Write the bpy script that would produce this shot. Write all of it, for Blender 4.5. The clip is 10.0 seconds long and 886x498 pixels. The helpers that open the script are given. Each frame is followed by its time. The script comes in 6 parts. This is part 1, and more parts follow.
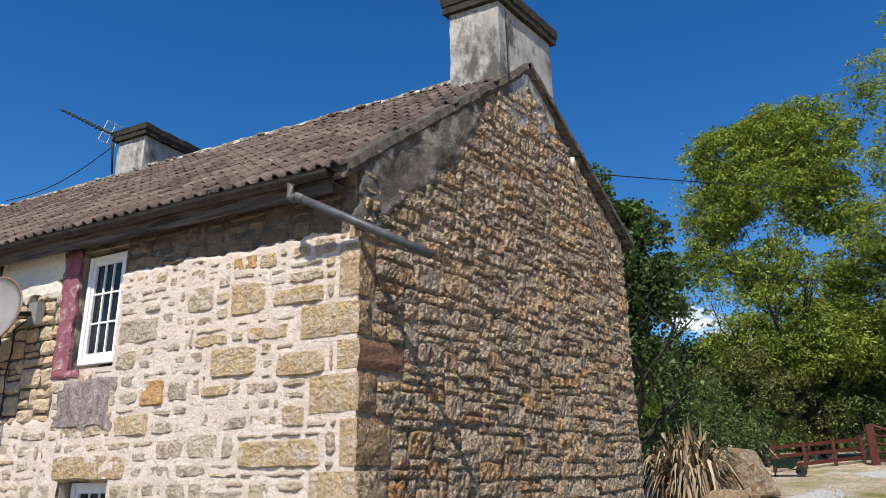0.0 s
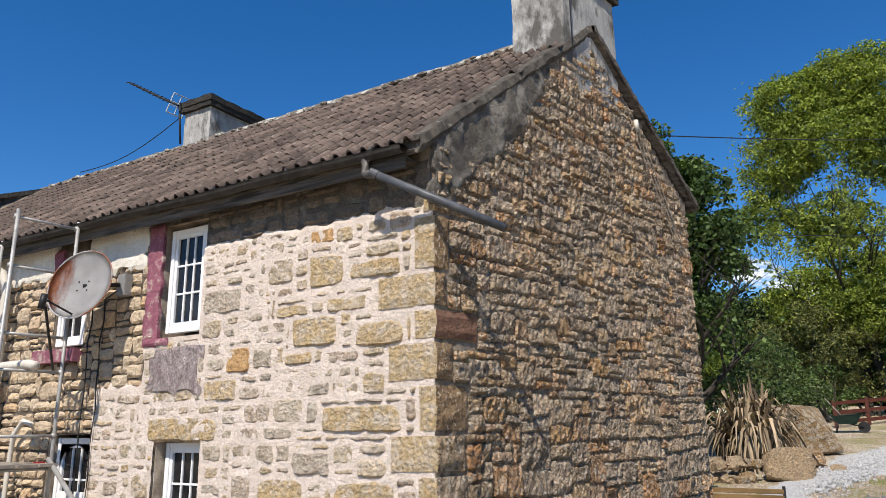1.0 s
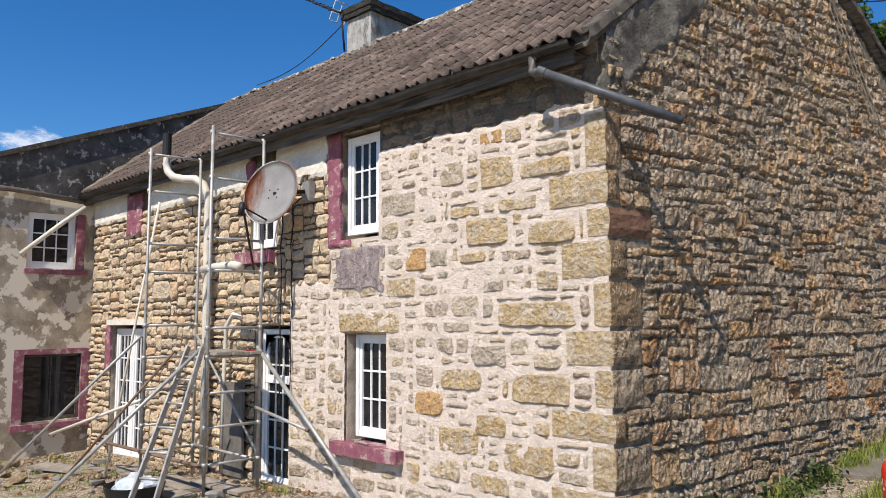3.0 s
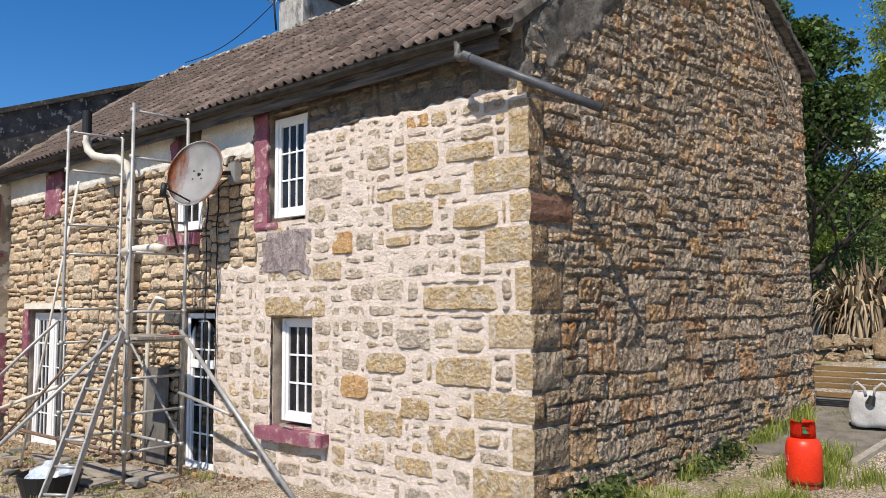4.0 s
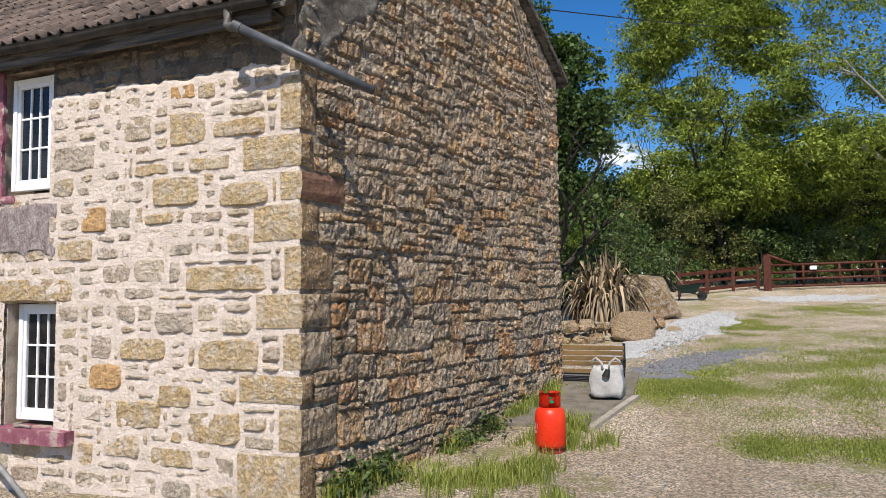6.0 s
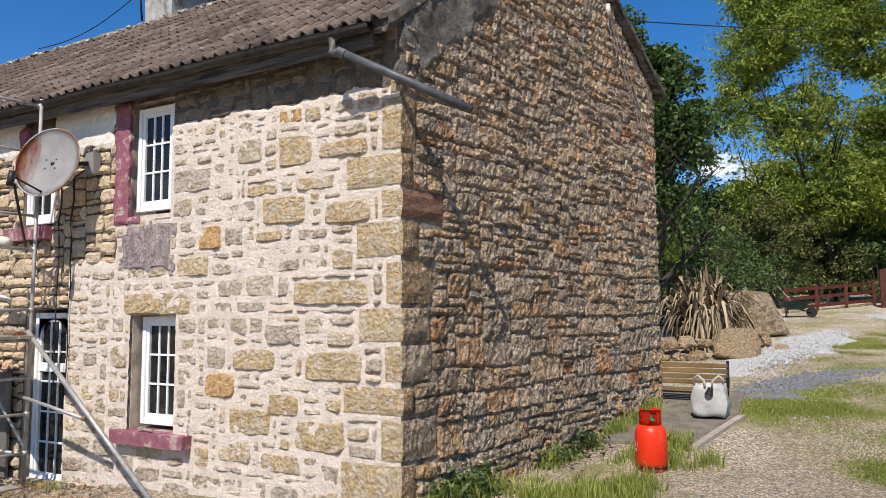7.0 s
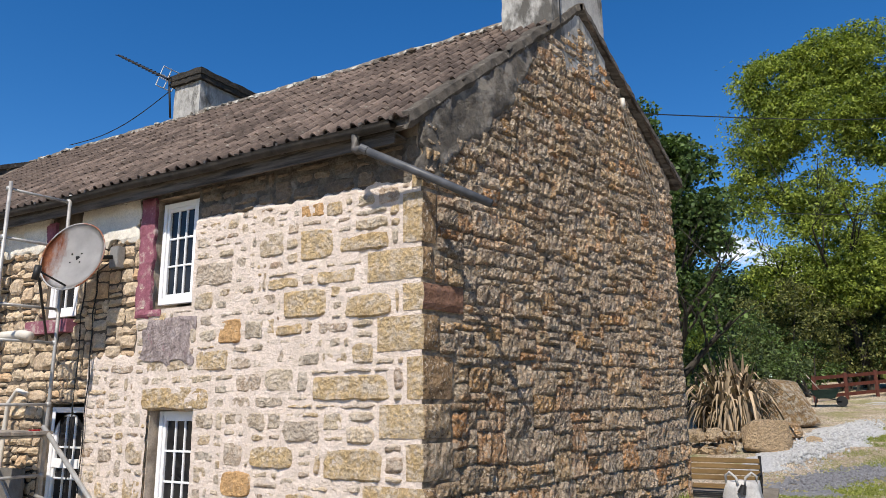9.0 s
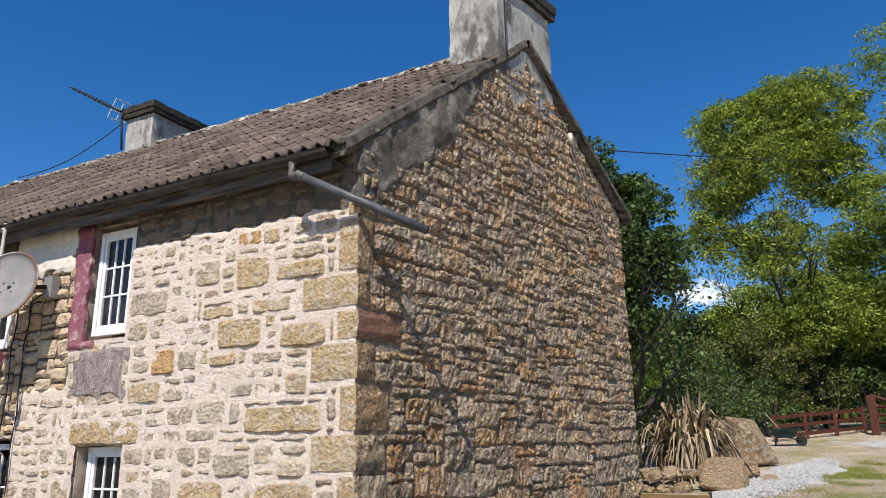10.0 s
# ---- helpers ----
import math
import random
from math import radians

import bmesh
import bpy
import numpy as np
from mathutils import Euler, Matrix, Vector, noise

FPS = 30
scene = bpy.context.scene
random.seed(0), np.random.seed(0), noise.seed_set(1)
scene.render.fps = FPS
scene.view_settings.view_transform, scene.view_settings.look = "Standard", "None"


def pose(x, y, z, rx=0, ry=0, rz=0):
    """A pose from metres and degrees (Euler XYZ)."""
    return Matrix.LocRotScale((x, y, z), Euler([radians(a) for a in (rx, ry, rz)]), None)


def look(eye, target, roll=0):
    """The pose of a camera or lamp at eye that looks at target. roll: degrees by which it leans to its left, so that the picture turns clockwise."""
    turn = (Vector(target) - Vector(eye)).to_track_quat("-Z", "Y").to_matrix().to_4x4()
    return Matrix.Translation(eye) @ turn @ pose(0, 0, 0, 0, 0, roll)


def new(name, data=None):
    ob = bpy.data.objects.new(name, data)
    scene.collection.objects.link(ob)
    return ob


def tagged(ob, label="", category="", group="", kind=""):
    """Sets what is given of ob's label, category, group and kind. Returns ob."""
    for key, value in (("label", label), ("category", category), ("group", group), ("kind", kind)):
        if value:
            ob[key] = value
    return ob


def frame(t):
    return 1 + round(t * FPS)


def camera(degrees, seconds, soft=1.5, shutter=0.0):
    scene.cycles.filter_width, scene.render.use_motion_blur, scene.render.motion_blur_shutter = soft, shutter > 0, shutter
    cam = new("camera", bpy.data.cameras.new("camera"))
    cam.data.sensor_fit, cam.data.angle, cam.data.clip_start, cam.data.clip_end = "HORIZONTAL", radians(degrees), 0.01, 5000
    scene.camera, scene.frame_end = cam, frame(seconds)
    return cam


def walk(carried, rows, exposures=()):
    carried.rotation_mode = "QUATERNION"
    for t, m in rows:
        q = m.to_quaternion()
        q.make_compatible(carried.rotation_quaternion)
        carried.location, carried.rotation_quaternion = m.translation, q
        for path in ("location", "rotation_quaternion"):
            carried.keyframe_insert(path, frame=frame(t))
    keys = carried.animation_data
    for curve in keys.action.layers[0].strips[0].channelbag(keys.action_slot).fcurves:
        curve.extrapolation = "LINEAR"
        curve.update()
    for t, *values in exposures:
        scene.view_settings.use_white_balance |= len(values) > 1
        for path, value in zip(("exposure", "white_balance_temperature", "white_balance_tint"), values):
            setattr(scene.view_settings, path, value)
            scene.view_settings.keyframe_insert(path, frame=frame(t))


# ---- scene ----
cam = camera(63.0, 10.0, soft=0.5)
PATH = [
    (0, (3.121, -4.677, 1.749), (2.26, -2.975, 2.351), -0.9),
    (0.5, (3.087, -4.759, 1.778), (2.29, -3.046, 2.434), -0.9),
    (1, (3.032, -4.937, 1.857), (2.037, -3.27, 2.339), -0.7),
    (1.5, (2.995, -5.033, 1.893), (1.719, -3.519, 2.175), -0.5),
    (2, (2.978, -5.098, 1.916), (1.614, -3.658, 2.172), -0.2),
    (3.5, (3.024, -5.073, 1.886), (1.672, -3.608, 2.046), -0.2),
    (4, (3.109, -5.0, 1.888), (1.86, -3.445, 2.041), -0.4),
    (4.5, (3.138, -4.944, 1.881), (2.101, -3.24, 2.023), -0.5),
    (5, (3.143, -4.91, 1.853), (2.322, -3.091, 1.984), -0.6),
    (5.2, (3.161, -4.896, 1.849), (2.409, -3.047, 1.972), -0.6),
    (6.3, (3.178, -4.983, 1.723), (2.447, -3.128, 1.87), -0.7),
    (6.5, (3.182, -5.009, 1.731), (2.378, -3.183, 1.878), -0.7),
    (7, (3.165, -5.058, 1.736), (2.208, -3.312, 1.92), -0.4),
    (7.5, (3.155, -5.057, 1.743), (2.091, -3.379, 1.98), -0.3),
    (8, (3.159, -5.067, 1.78), (2.071, -3.409, 2.043), -0.3),
    (8.5, (3.131, -5.096, 1.855), (2.082, -3.424, 2.172), -0.2),
    (9, (3.123, -5.059, 1.808), (2.145, -3.365, 2.225), -0.5),
    (9.5, (3.176, -4.942, 1.762), (2.24, -3.246, 2.26), -0.6),
    (10, (3.338, -4.831, 1.694), (2.442, -3.124, 2.225), -0.8),
]
walk(cam, [(t, look(eye, target, roll)) for t, eye, target, roll in PATH])
scene.view_settings.exposure = 0.28

# ---- world and sun ----
SUN_TRAVEL = Vector((-0.23, 1.0, -1.30)).normalized()
SUN_ELEVATION = math.asin(-SUN_TRAVEL.z)
world = bpy.data.worlds.new("sky")
scene.world = world
world.use_nodes = True
wn = world.node_tree
sky = wn.nodes.new("ShaderNodeTexSky")
sky.sky_type = "NISHITA"
sky.sun_disc = False
sky.sun_elevation = SUN_ELEVATION
sky.sun_rotation = math.atan2(-SUN_TRAVEL.x, -SUN_TRAVEL.y)
sky.altitude = 100
sky.air_density = 1.0
sky.dust_density = 0.0
sky.ozone_density = 6.0
deep = wn.nodes.new("ShaderNodeHueSaturation")
deep.inputs["Saturation"].default_value = 1.27
deep.inputs["Hue"].default_value = 0.504
deep.inputs["Value"].default_value = 1.24
wn.links.new(sky.outputs[0], deep.inputs["Color"])
wn.links.new(deep.outputs[0], wn.nodes["Background"].inputs[0])
wn.nodes["Background"].inputs[1].default_value = 0.088
sun = new("sun", bpy.data.lights.new("sun", "SUN"))
sun.data.energy = 5.0
sun.data.angle = radians(0.5)
sun.data.color = (1.0, 0.92, 0.81)
sun.matrix_world = look((0, 0, 30), Vector((0, 0, 30)) + SUN_TRAVEL)


# ---- materials ----
def mat_base(name, rough=0.9, metal=0.0):
    m = bpy.data.materials.new(name)
    m.use_nodes = True
    nt = m.node_tree
    b = nt.nodes["Principled BSDF"]
    b.inputs["Roughness"].default_value = rough
    b.inputs["Metallic"].default_value = metal
    b.inputs["Specular IOR Level"].default_value = 0.3
    return m, nt, b


def coords(nt, scale=1.0, per_object=False, stretch=(1, 1, 1)):
    if per_object:
        src = nt.nodes.new("ShaderNodeTexCoord").outputs["Object"]
    else:
        src = nt.nodes.new("ShaderNodeNewGeometry").outputs["Position"]
    mp = nt.nodes.new("ShaderNodeMapping")
    mp.inputs["Scale"].default_value = [scale * k for k in stretch]
    nt.links.new(src, mp.inputs[0])
    return mp.outputs[0]


def noise_node(nt, vec, scale, detail=5.0, rough=0.6):
    n = nt.nodes.new("ShaderNodeTexNoise")
    n.inputs["Scale"].default_value = scale
    n.inputs["Detail"].default_value = detail
    n.inputs["Roughness"].default_value = rough
    nt.links.new(vec, n.inputs["Vector"])
    return n.outputs["Fac"]


def ramp(nt, fac, stops):
    r = nt.nodes.new("ShaderNodeValToRGB")
    el = r.color_ramp.elements
    while len(el) < len(stops):
        el.new(0.5)
    for e, (p, c) in zip(el, stops):
        e.position, e.color = p, (*c, 1)
    nt.links.new(fac, r.inputs[0])
    return r.outputs[0]


def mix(nt, fac, a, b, mode="MIX"):
    n = nt.nodes.new("ShaderNodeMix")
    n.data_type, n.blend_type = "RGBA", mode
    for sock, v in ((n.inputs[0], fac), (n.inputs[6], a), (n.inputs[7], b)):
        if hasattr(v, "is_linked"):
            nt.links.new(v, sock)
        elif isinstance(v, (int, float)):
            sock.default_value = v
        else:
            sock.default_value = (*v, 1)
    return n.outputs[2]


def bump(nt, b, height, strength=0.5, distance=0.02):
    n = nt.nodes.new("ShaderNodeBump")
    n.inputs["Strength"].default_value = strength
    n.inputs["Distance"].default_value = distance
    nt.links.new(height, n.inputs["Height"])
    nt.links.new(n.outputs[0], b.inputs["Normal"])


def surface(name, stops, scale=6.0, fine=40.0, rough=0.9, bump_k=0.4, bump_d=0.01, stain=None, stain_scale=1.5, stain_at=(0.5, 0.62), metal=0.0, per_object=False, stretch=(1, 1, 1), vary=0.0, grainy=0.5):
    """A two-scale procedural surface: coarse colour, fine grain, optional stains."""
    m, nt, b = mat_base(name, rough, metal)
    v = coords(nt, 1.0, per_object, stretch)
    c = ramp(nt, noise_node(nt, v, scale), stops)
    grain = noise_node(nt, v, fine, 4, 0.7)
    c = mix(nt, grainy, c, ramp(nt, grain, [(0.25, (0.45, 0.45, 0.45)), (0.75, (1.3, 1.3, 1.3))]), "MULTIPLY")
    if stain:
        f = ramp(nt, noise_node(nt, v, stain_scale, 6, 0.65), [(stain_at[0], (0, 0, 0)), (stain_at[1], (1, 1, 1))])
        c = mix(nt, f, c, stain)
    if vary:
        info = nt.nodes.new("ShaderNodeObjectInfo").outputs["Random"]
        c = mix(nt, 1.0, c, ramp(nt, info, [(0, (1 - vary,) * 3), (1, (1 + vary,) * 3)]), "MULTIPLY")
    nt.links.new(c, b.inputs["Base Color"])
    if bump_k:
        bump(nt, b, grain, bump_k, bump_d)
    return m


def stone_mat(name, tones, by_island=False, dirt=(0.10, 0.09, 0.075), dirt_at=(0.60, 0.82), bump_d=0.014, lichen=None, lichen_at=(0.56, 0.66), grime=0.0, fracture=0.0, rusty=False):
    """Rubble stone: each piece takes its own tone, with bedding, grain and grime."""
    m, nt, b = mat_base(name, 0.92)
    if by_island:
        rnd = nt.nodes.new("ShaderNodeNewGeometry").outputs["Random Per Island"]
    else:
        rnd = nt.nodes.new("ShaderNodeObjectInfo").outputs["Random"]
    v = coords(nt)
    cc = ramp(nt, rnd, [(i / (len(tones) - 1), t) for i, t in enumerate(tones)])
    big = noise_node(nt, v, 5.0, 6, 0.65)
    mid = noise_node(nt, v, 22.0, 6, 0.7)
    fine = noise_node(nt, v, 90.0, 4, 0.7)
    cc = mix(nt, 0.75, cc, ramp(nt, mid, [(0.3, (0.60, 0.57, 0.54)), (0.7, (1.5, 1.47, 1.43))]), "MULTIPLY")
    cc = mix(nt, 0.4, cc, ramp(nt, fine, [(0.3, (0.5, 0.5, 0.5)), (0.7, (1.35, 1.35, 1.35))]), "MULTIPLY")
    cc = mix(nt, ramp(nt, big, [(dirt_at[0], (0, 0, 0)), (dirt_at[1], (0.8, 0.8, 0.8))]), cc, dirt)
    if lichen:
        cc = mix(nt, ramp(nt, noise_node(nt, v, 9.0, 8, 0.75), [(lichen_at[0], (0, 0, 0)), (lichen_at[1], (0.85, 0.85, 0.85))]), cc, lichen)
    if grime:
        cc = mix(nt, grime, cc, ramp(nt, noise_node(nt, v, 1.3, 6, 0.7), [(0.36, (0.30, 0.27, 0.24)), (0.5, (0.85, 0.82, 0.78)), (0.64, (1.30, 1.22, 1.12))]), "MULTIPLY")
    if fracture:
        # Relief put into colour: pale flecks as lit crests, dark pits as crevice shade.
        fleck = noise_node(nt, v, 34.0, 3, 0.6)
        cc = mix(nt, ramp(nt, fleck, [(0.57, (0, 0, 0)), (0.63, (0.75, 0.75, 0.75))]), cc, (0.78, 0.67, 0.54))
        cc = mix(nt, ramp(nt, noise_node(nt, v, 27.0, 3, 0.6), [(0.36, (0.7, 0.7, 0.7)), (0.42, (0, 0, 0))]), cc, (0.09, 0.07, 0.05))
    if rusty:
        f = ramp(nt, noise_node(nt, v, 2.6, 5, 0.7), [(0.60, (0, 0, 0)), (0.68, (0.7, 0.7, 0.7))])
        cc = mix(nt, f, cc, mix(nt, 1.0, cc, (1.15, 0.82, 0.58), "MULTIPLY"))
    nt.links.new(cc, b.inputs["Base Color"])
    add = nt.nodes.new("ShaderNodeMath")
    add.operation = "MULTIPLY_ADD"
    nt.links.new(mid, add.inputs[0])
    add.inputs[1].default_value = 2.0
    nt.links.new(fine, add.inputs[2])
    chip = nt.nodes.new("ShaderNodeTexVoronoi")
    chip.inputs["Scale"].default_value = 26.0
    nt.links.new(mix(nt, 0.06, v, noise_node(nt, v, 12.0)), chip.inputs["Vector"])
    add2 = nt.nodes.new("ShaderNodeMath")
    add2.operation = "ADD"
    nt.links.new(add.outputs[0], add2.inputs[0])
    nt.links.new(chip.outputs["Distance"], add2.inputs[1])
    height = add2.outputs[0]
    if fracture:
        # broken faces: steep ragged ridges running up the stone
        split = nt.nodes.new("ShaderNodeTexVoronoi")
        split.inputs["Scale"].default_value = 17.0
        nt.links.new(mix(nt, 0.12, coords(nt, 1.0, stretch=(1, 1, 0.6)), noise_node(nt, v, 7.0, 4, 0.7)), split.inputs["Vector"])
        add3 = nt.nodes.new("ShaderNodeMath")
        add3.operation = "MULTIPLY_ADD"
        nt.links.new(split.outputs["Distance"], add3.inputs[0])
        add3.inputs[1].default_value = fracture
        nt.links.new(height, add3.inputs[2])
        height = add3.outputs[0]
    bump(nt, b, height, 1.0, bump_d)
    return m


def plain(name, colour, rough=0.5, metal=0.0, wear=0.12, scale=30.0):
    lo, hi = [tuple(k * f for k in colour) for f in (1 - wear, 1 + wear)]
    return surface(name, [(0.3, lo), (0.7, hi)], scale, 120.0, rough, 0.05, 0.002, metal=metal, grainy=0.12)


FRONT_TONES = [(0.56, 0.46, 0.33), (0.60, 0.46, 0.28), (0.54, 0.48, 0.40), (0.63, 0.53, 0.38), (0.46, 0.40, 0.33), (0.60, 0.45, 0.25), (0.58, 0.51, 0.42), (0.44, 0.32, 0.23), (0.50, 0.45, 0.38), (0.57, 0.47, 0.33)]
DRY_TONES = [(0.60, 0.46, 0.31), (0.54, 0.45, 0.34), (0.66, 0.53, 0.37), (0.46, 0.36, 0.26), (0.62, 0.51, 0.38), (0.56, 0.39, 0.24)]
# Uncleaned stone tones, lowered further to hold the shade of the eaves.
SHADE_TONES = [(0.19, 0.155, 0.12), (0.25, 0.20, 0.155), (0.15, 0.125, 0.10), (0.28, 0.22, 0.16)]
M_STONE_SJ = stone_mat("uncleaned stone with eave shade", SHADE_TONES, True)
GABLE_TONES = [(0.572, 0.454, 0.323), (0.660, 0.529, 0.398), (0.418, 0.340, 0.260), (0.627, 0.459, 0.281), (0.506, 0.410, 0.318), (0.726, 0.589, 0.445), (0.616, 0.340, 0.159), (0.462, 0.378, 0.292), (0.638, 0.475, 0.307), (0.550, 0.454, 0.355), (0.682, 0.421, 0.196), (0.506, 0.405, 0.302)]
SMEAR = (0.71, 0.615, 0.51)
M_STONE_F = stone_mat("pointed sandstone", FRONT_TONES, dirt=(0.30, 0.25, 0.19), lichen=SMEAR, lichen_at=(0.45, 0.57), grime=0.2, bump_d=0.024)
M_STONE_FJ = stone_mat("pointed sandstone joined", FRONT_TONES, True, dirt=(0.30, 0.25, 0.19), lichen=SMEAR, lichen_at=(0.45, 0.57), grime=0.2, bump_d=0.024)
M_STONE_DJ = stone_mat("dry rubble", DRY_TONES, True, dirt=(0.16, 0.12, 0.08))
M_STONE_G = stone_mat("weathered gable stone", GABLE_TONES, dirt=(0.15, 0.12, 0.09), bump_d=0.042, lichen=(0.66, 0.57, 0.46), lichen_at=(0.53, 0.62), grime=0.5, fracture=4.0, rusty=True)
M_STONE_GJ = stone_mat("weathered gable stone joined", GABLE_TONES, True, dirt=(0.15, 0.12, 0.09), bump_d=0.042, lichen=(0.66, 0.57, 0.46), lichen_at=(0.53, 0.62), grime=0.5, fracture=4.0, rusty=True)
M_YELLOW = stone_mat("yellow dressed sandstone", [(0.53, 0.39, 0.21), (0.60, 0.455, 0.26)], dirt=(0.42, 0.36, 0.285), dirt_at=(0.5, 0.7), lichen=SMEAR, lichen_at=(0.47, 0.62), bump_d=0.024)
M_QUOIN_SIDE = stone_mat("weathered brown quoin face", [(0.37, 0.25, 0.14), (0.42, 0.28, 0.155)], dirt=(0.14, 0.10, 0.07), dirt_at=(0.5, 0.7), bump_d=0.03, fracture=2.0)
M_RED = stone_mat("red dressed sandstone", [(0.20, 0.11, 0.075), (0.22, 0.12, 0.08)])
M_ORANGE = stone_mat("orange sandstone", [(0.48, 0.29, 0.13), (0.52, 0.34, 0.17)], dirt=(0.30, 0.18, 0.10), lichen=SMEAR, lichen_at=(0.58, 0.70))
M_MORTAR = surface("lime mortar", [(0.3, (0.62, 0.525, 0.445)), (0.7, (0.77, 0.66, 0.58))], 5.0, 38.0, 0.95, 0.9, 0.025, stain=(0.53, 0.455, 0.37), stain_scale=9.0, stain_at=(0.55, 0.70), grainy=0.35)
M_JOINT = surface("earth joint", [(0.3, (0.07, 0.055, 0.04)), (0.7, (0.17, 0.14, 0.11))], 6.0, 50.0, 0.95, 0.8, 0.02)
M_GJOINT = surface("grey joint", [(0.3, (0.28, 0.23, 0.175)), (0.65, (0.57, 0.48, 0.385))], 6.0, 50.0, 0.95, 0.8, 0.02)
M_WALLJOINT = surface("dark gable joint", [(0.3, (0.12, 0.092, 0.066)), (0.65, (0.40, 0.33, 0.25))], 9.0, 50.0, 0.95, 1.0, 0.03)
# Grey render, its tone taken darker to include shade below verge and eaves.
M_RENDER_GREY = surface("old grey render, shade darkened", [(0.3, (0.075, 0.066, 0.055)), (0.7, (0.20, 0.178, 0.15))], 7.0, 40.0, 0.95, 1.0, 0.04, stain=(0.27, 0.245, 0.21), stain_scale=4.0)
M_RENDER_WHITE = surface("white render remnant", [(0.3, (0.62, 0.57, 0.48)), (0.7, (0.78, 0.74, 0.66))], 3.0, 60.0, 0.9, 0.4, 0.01)
M_PURPLE = surface("purple masonry paint", [(0.3, (0.20, 0.065, 0.095)), (0.7, (0.34, 0.135, 0.175))], 7.0, 50.0, 0.85, 0.8, 0.012, stain=(0.42, 0.33, 0.30), stain_scale=7.0, stain_at=(0.54, 0.64))
M_PATCH = surface("grey patch with paint traces", [(0.3, (0.24, 0.19, 0.185)), (0.7, (0.54, 0.46, 0.44))], 13.0, 35.0, 0.95, 1.0, 0.06, stain=(0.36, 0.17, 0.21), stain_scale=7.0, stain_at=(0.58, 0.68), stretch=(1, 1, 0.5))
M_TILE = surface("weathered concrete tile", [(0.3, (0.085, 0.062, 0.05)), (0.7, (0.215, 0.16, 0.128))], 7.0, 45.0, 0.9, 0.9, 0.02, stain=(0.30, 0.27, 0.225), stain_scale=13.0, stain_at=(0.60, 0.72), vary=0.35)


def shade_in_pans(m):
    """Shade of the rolls painted black into the pans between the rolls of the tiles, 0.15 m apart."""
    nt = m.node_tree
    b = nt.nodes["Principled BSDF"]
    old = b.inputs["Base Color"].links[0].from_socket
    v = coords(nt)
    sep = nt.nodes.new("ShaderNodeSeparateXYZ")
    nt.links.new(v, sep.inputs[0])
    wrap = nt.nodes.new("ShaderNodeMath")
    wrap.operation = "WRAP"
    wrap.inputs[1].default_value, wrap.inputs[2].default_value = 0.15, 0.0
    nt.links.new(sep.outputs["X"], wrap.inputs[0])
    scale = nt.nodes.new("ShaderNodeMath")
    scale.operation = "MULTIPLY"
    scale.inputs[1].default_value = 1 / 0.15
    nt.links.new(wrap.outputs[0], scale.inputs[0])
    # Dark stripe over each pan, painted as the groove's shade.
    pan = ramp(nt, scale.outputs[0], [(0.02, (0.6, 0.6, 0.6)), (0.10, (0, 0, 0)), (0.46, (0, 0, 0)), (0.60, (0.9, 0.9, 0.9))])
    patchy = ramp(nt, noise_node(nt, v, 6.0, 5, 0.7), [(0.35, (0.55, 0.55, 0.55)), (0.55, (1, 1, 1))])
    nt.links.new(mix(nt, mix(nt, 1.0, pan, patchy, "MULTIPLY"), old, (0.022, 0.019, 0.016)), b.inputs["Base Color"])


shade_in_pans(M_TILE)
M_RIDGE = surface("lichened ridge tile", [(0.3, (0.10, 0.082, 0.068)), (0.7, (0.22, 0.19, 0.16))], 8.0, 50.0, 0.9, 0.7, 0.01, stain=(0.50, 0.48, 0.42), stain_scale=7.0, stain_at=(0.5, 0.62))
M_VERGE = surface("mossy cement verge", [(0.3, (0.045, 0.04, 0.033)), (0.7, (0.13, 0.112, 0.092))], 9.0, 55.0, 0.95, 0.9, 0.015, stain=(0.24, 0.215, 0.18), stain_scale=10.0, stain_at=(0.58, 0.68))
M_BLACKWOOD = surface("dark weathered board", [(0.3, (0.045, 0.038, 0.032)), (0.7, (0.17, 0.145, 0.12))], 9.0, 60.0, 0.85, 0.6, 0.008, stain=(0.03, 0.026, 0.022), stain_scale=6.0, stain_at=(0.52, 0.62), stretch=(0.2, 1, 3))
M_GUTTER = surface("black plastic gutter", [(0.3, (0.05, 0.047, 0.044)), (0.7, (0.125, 0.115, 0.105))], 8.0, 60.0, 0.55, 0.1, 0.003, grainy=0.15)
M_PIPE = surface("grey plastic downpipe", [(0.3, (0.05, 0.053, 0.06)), (0.7, (0.11, 0.115, 0.125))], 9.0, 60.0, 0.45, 0.1, 0.003, grainy=0.15)
M_UPVC = surface("white window plastic", [(0.3, (0.74, 0.74, 0.75)), (0.7, (0.82, 0.82, 0.82))], 3.0, 80.0, 0.35, 0.02, 0.001, grainy=0.15)
M_CHIM = surface("peeling chimney render", [(0.35, (0.30, 0.29, 0.275)), (0.6, (0.46, 0.45, 0.42))], 2.5, 35.0, 0.95, 0.8, 0.015, stain=(0.10, 0.095, 0.085), stain_scale=3.5, stain_at=(0.5, 0.63), stretch=(1, 1, 0.5))
M_CAP = surface("mossy black chimney cap", [(0.3, (0.022, 0.021, 0.018)), (0.7, (0.062, 0.055, 0.046))], 14.0, 60.0, 0.95, 1.0, 0.02)
M_ALU = surface("galvanised tube", [(0.3, (0.28, 0.275, 0.265)), (0.7, (0.46, 0.45, 0.43))], 12.0, 60.0, 0.5, 0.1, 0.002, stain=(0.30, 0.24, 0.20), stain_scale=9.0, stain_at=(0.6, 0.7), metal=0.35, grainy=0.15)
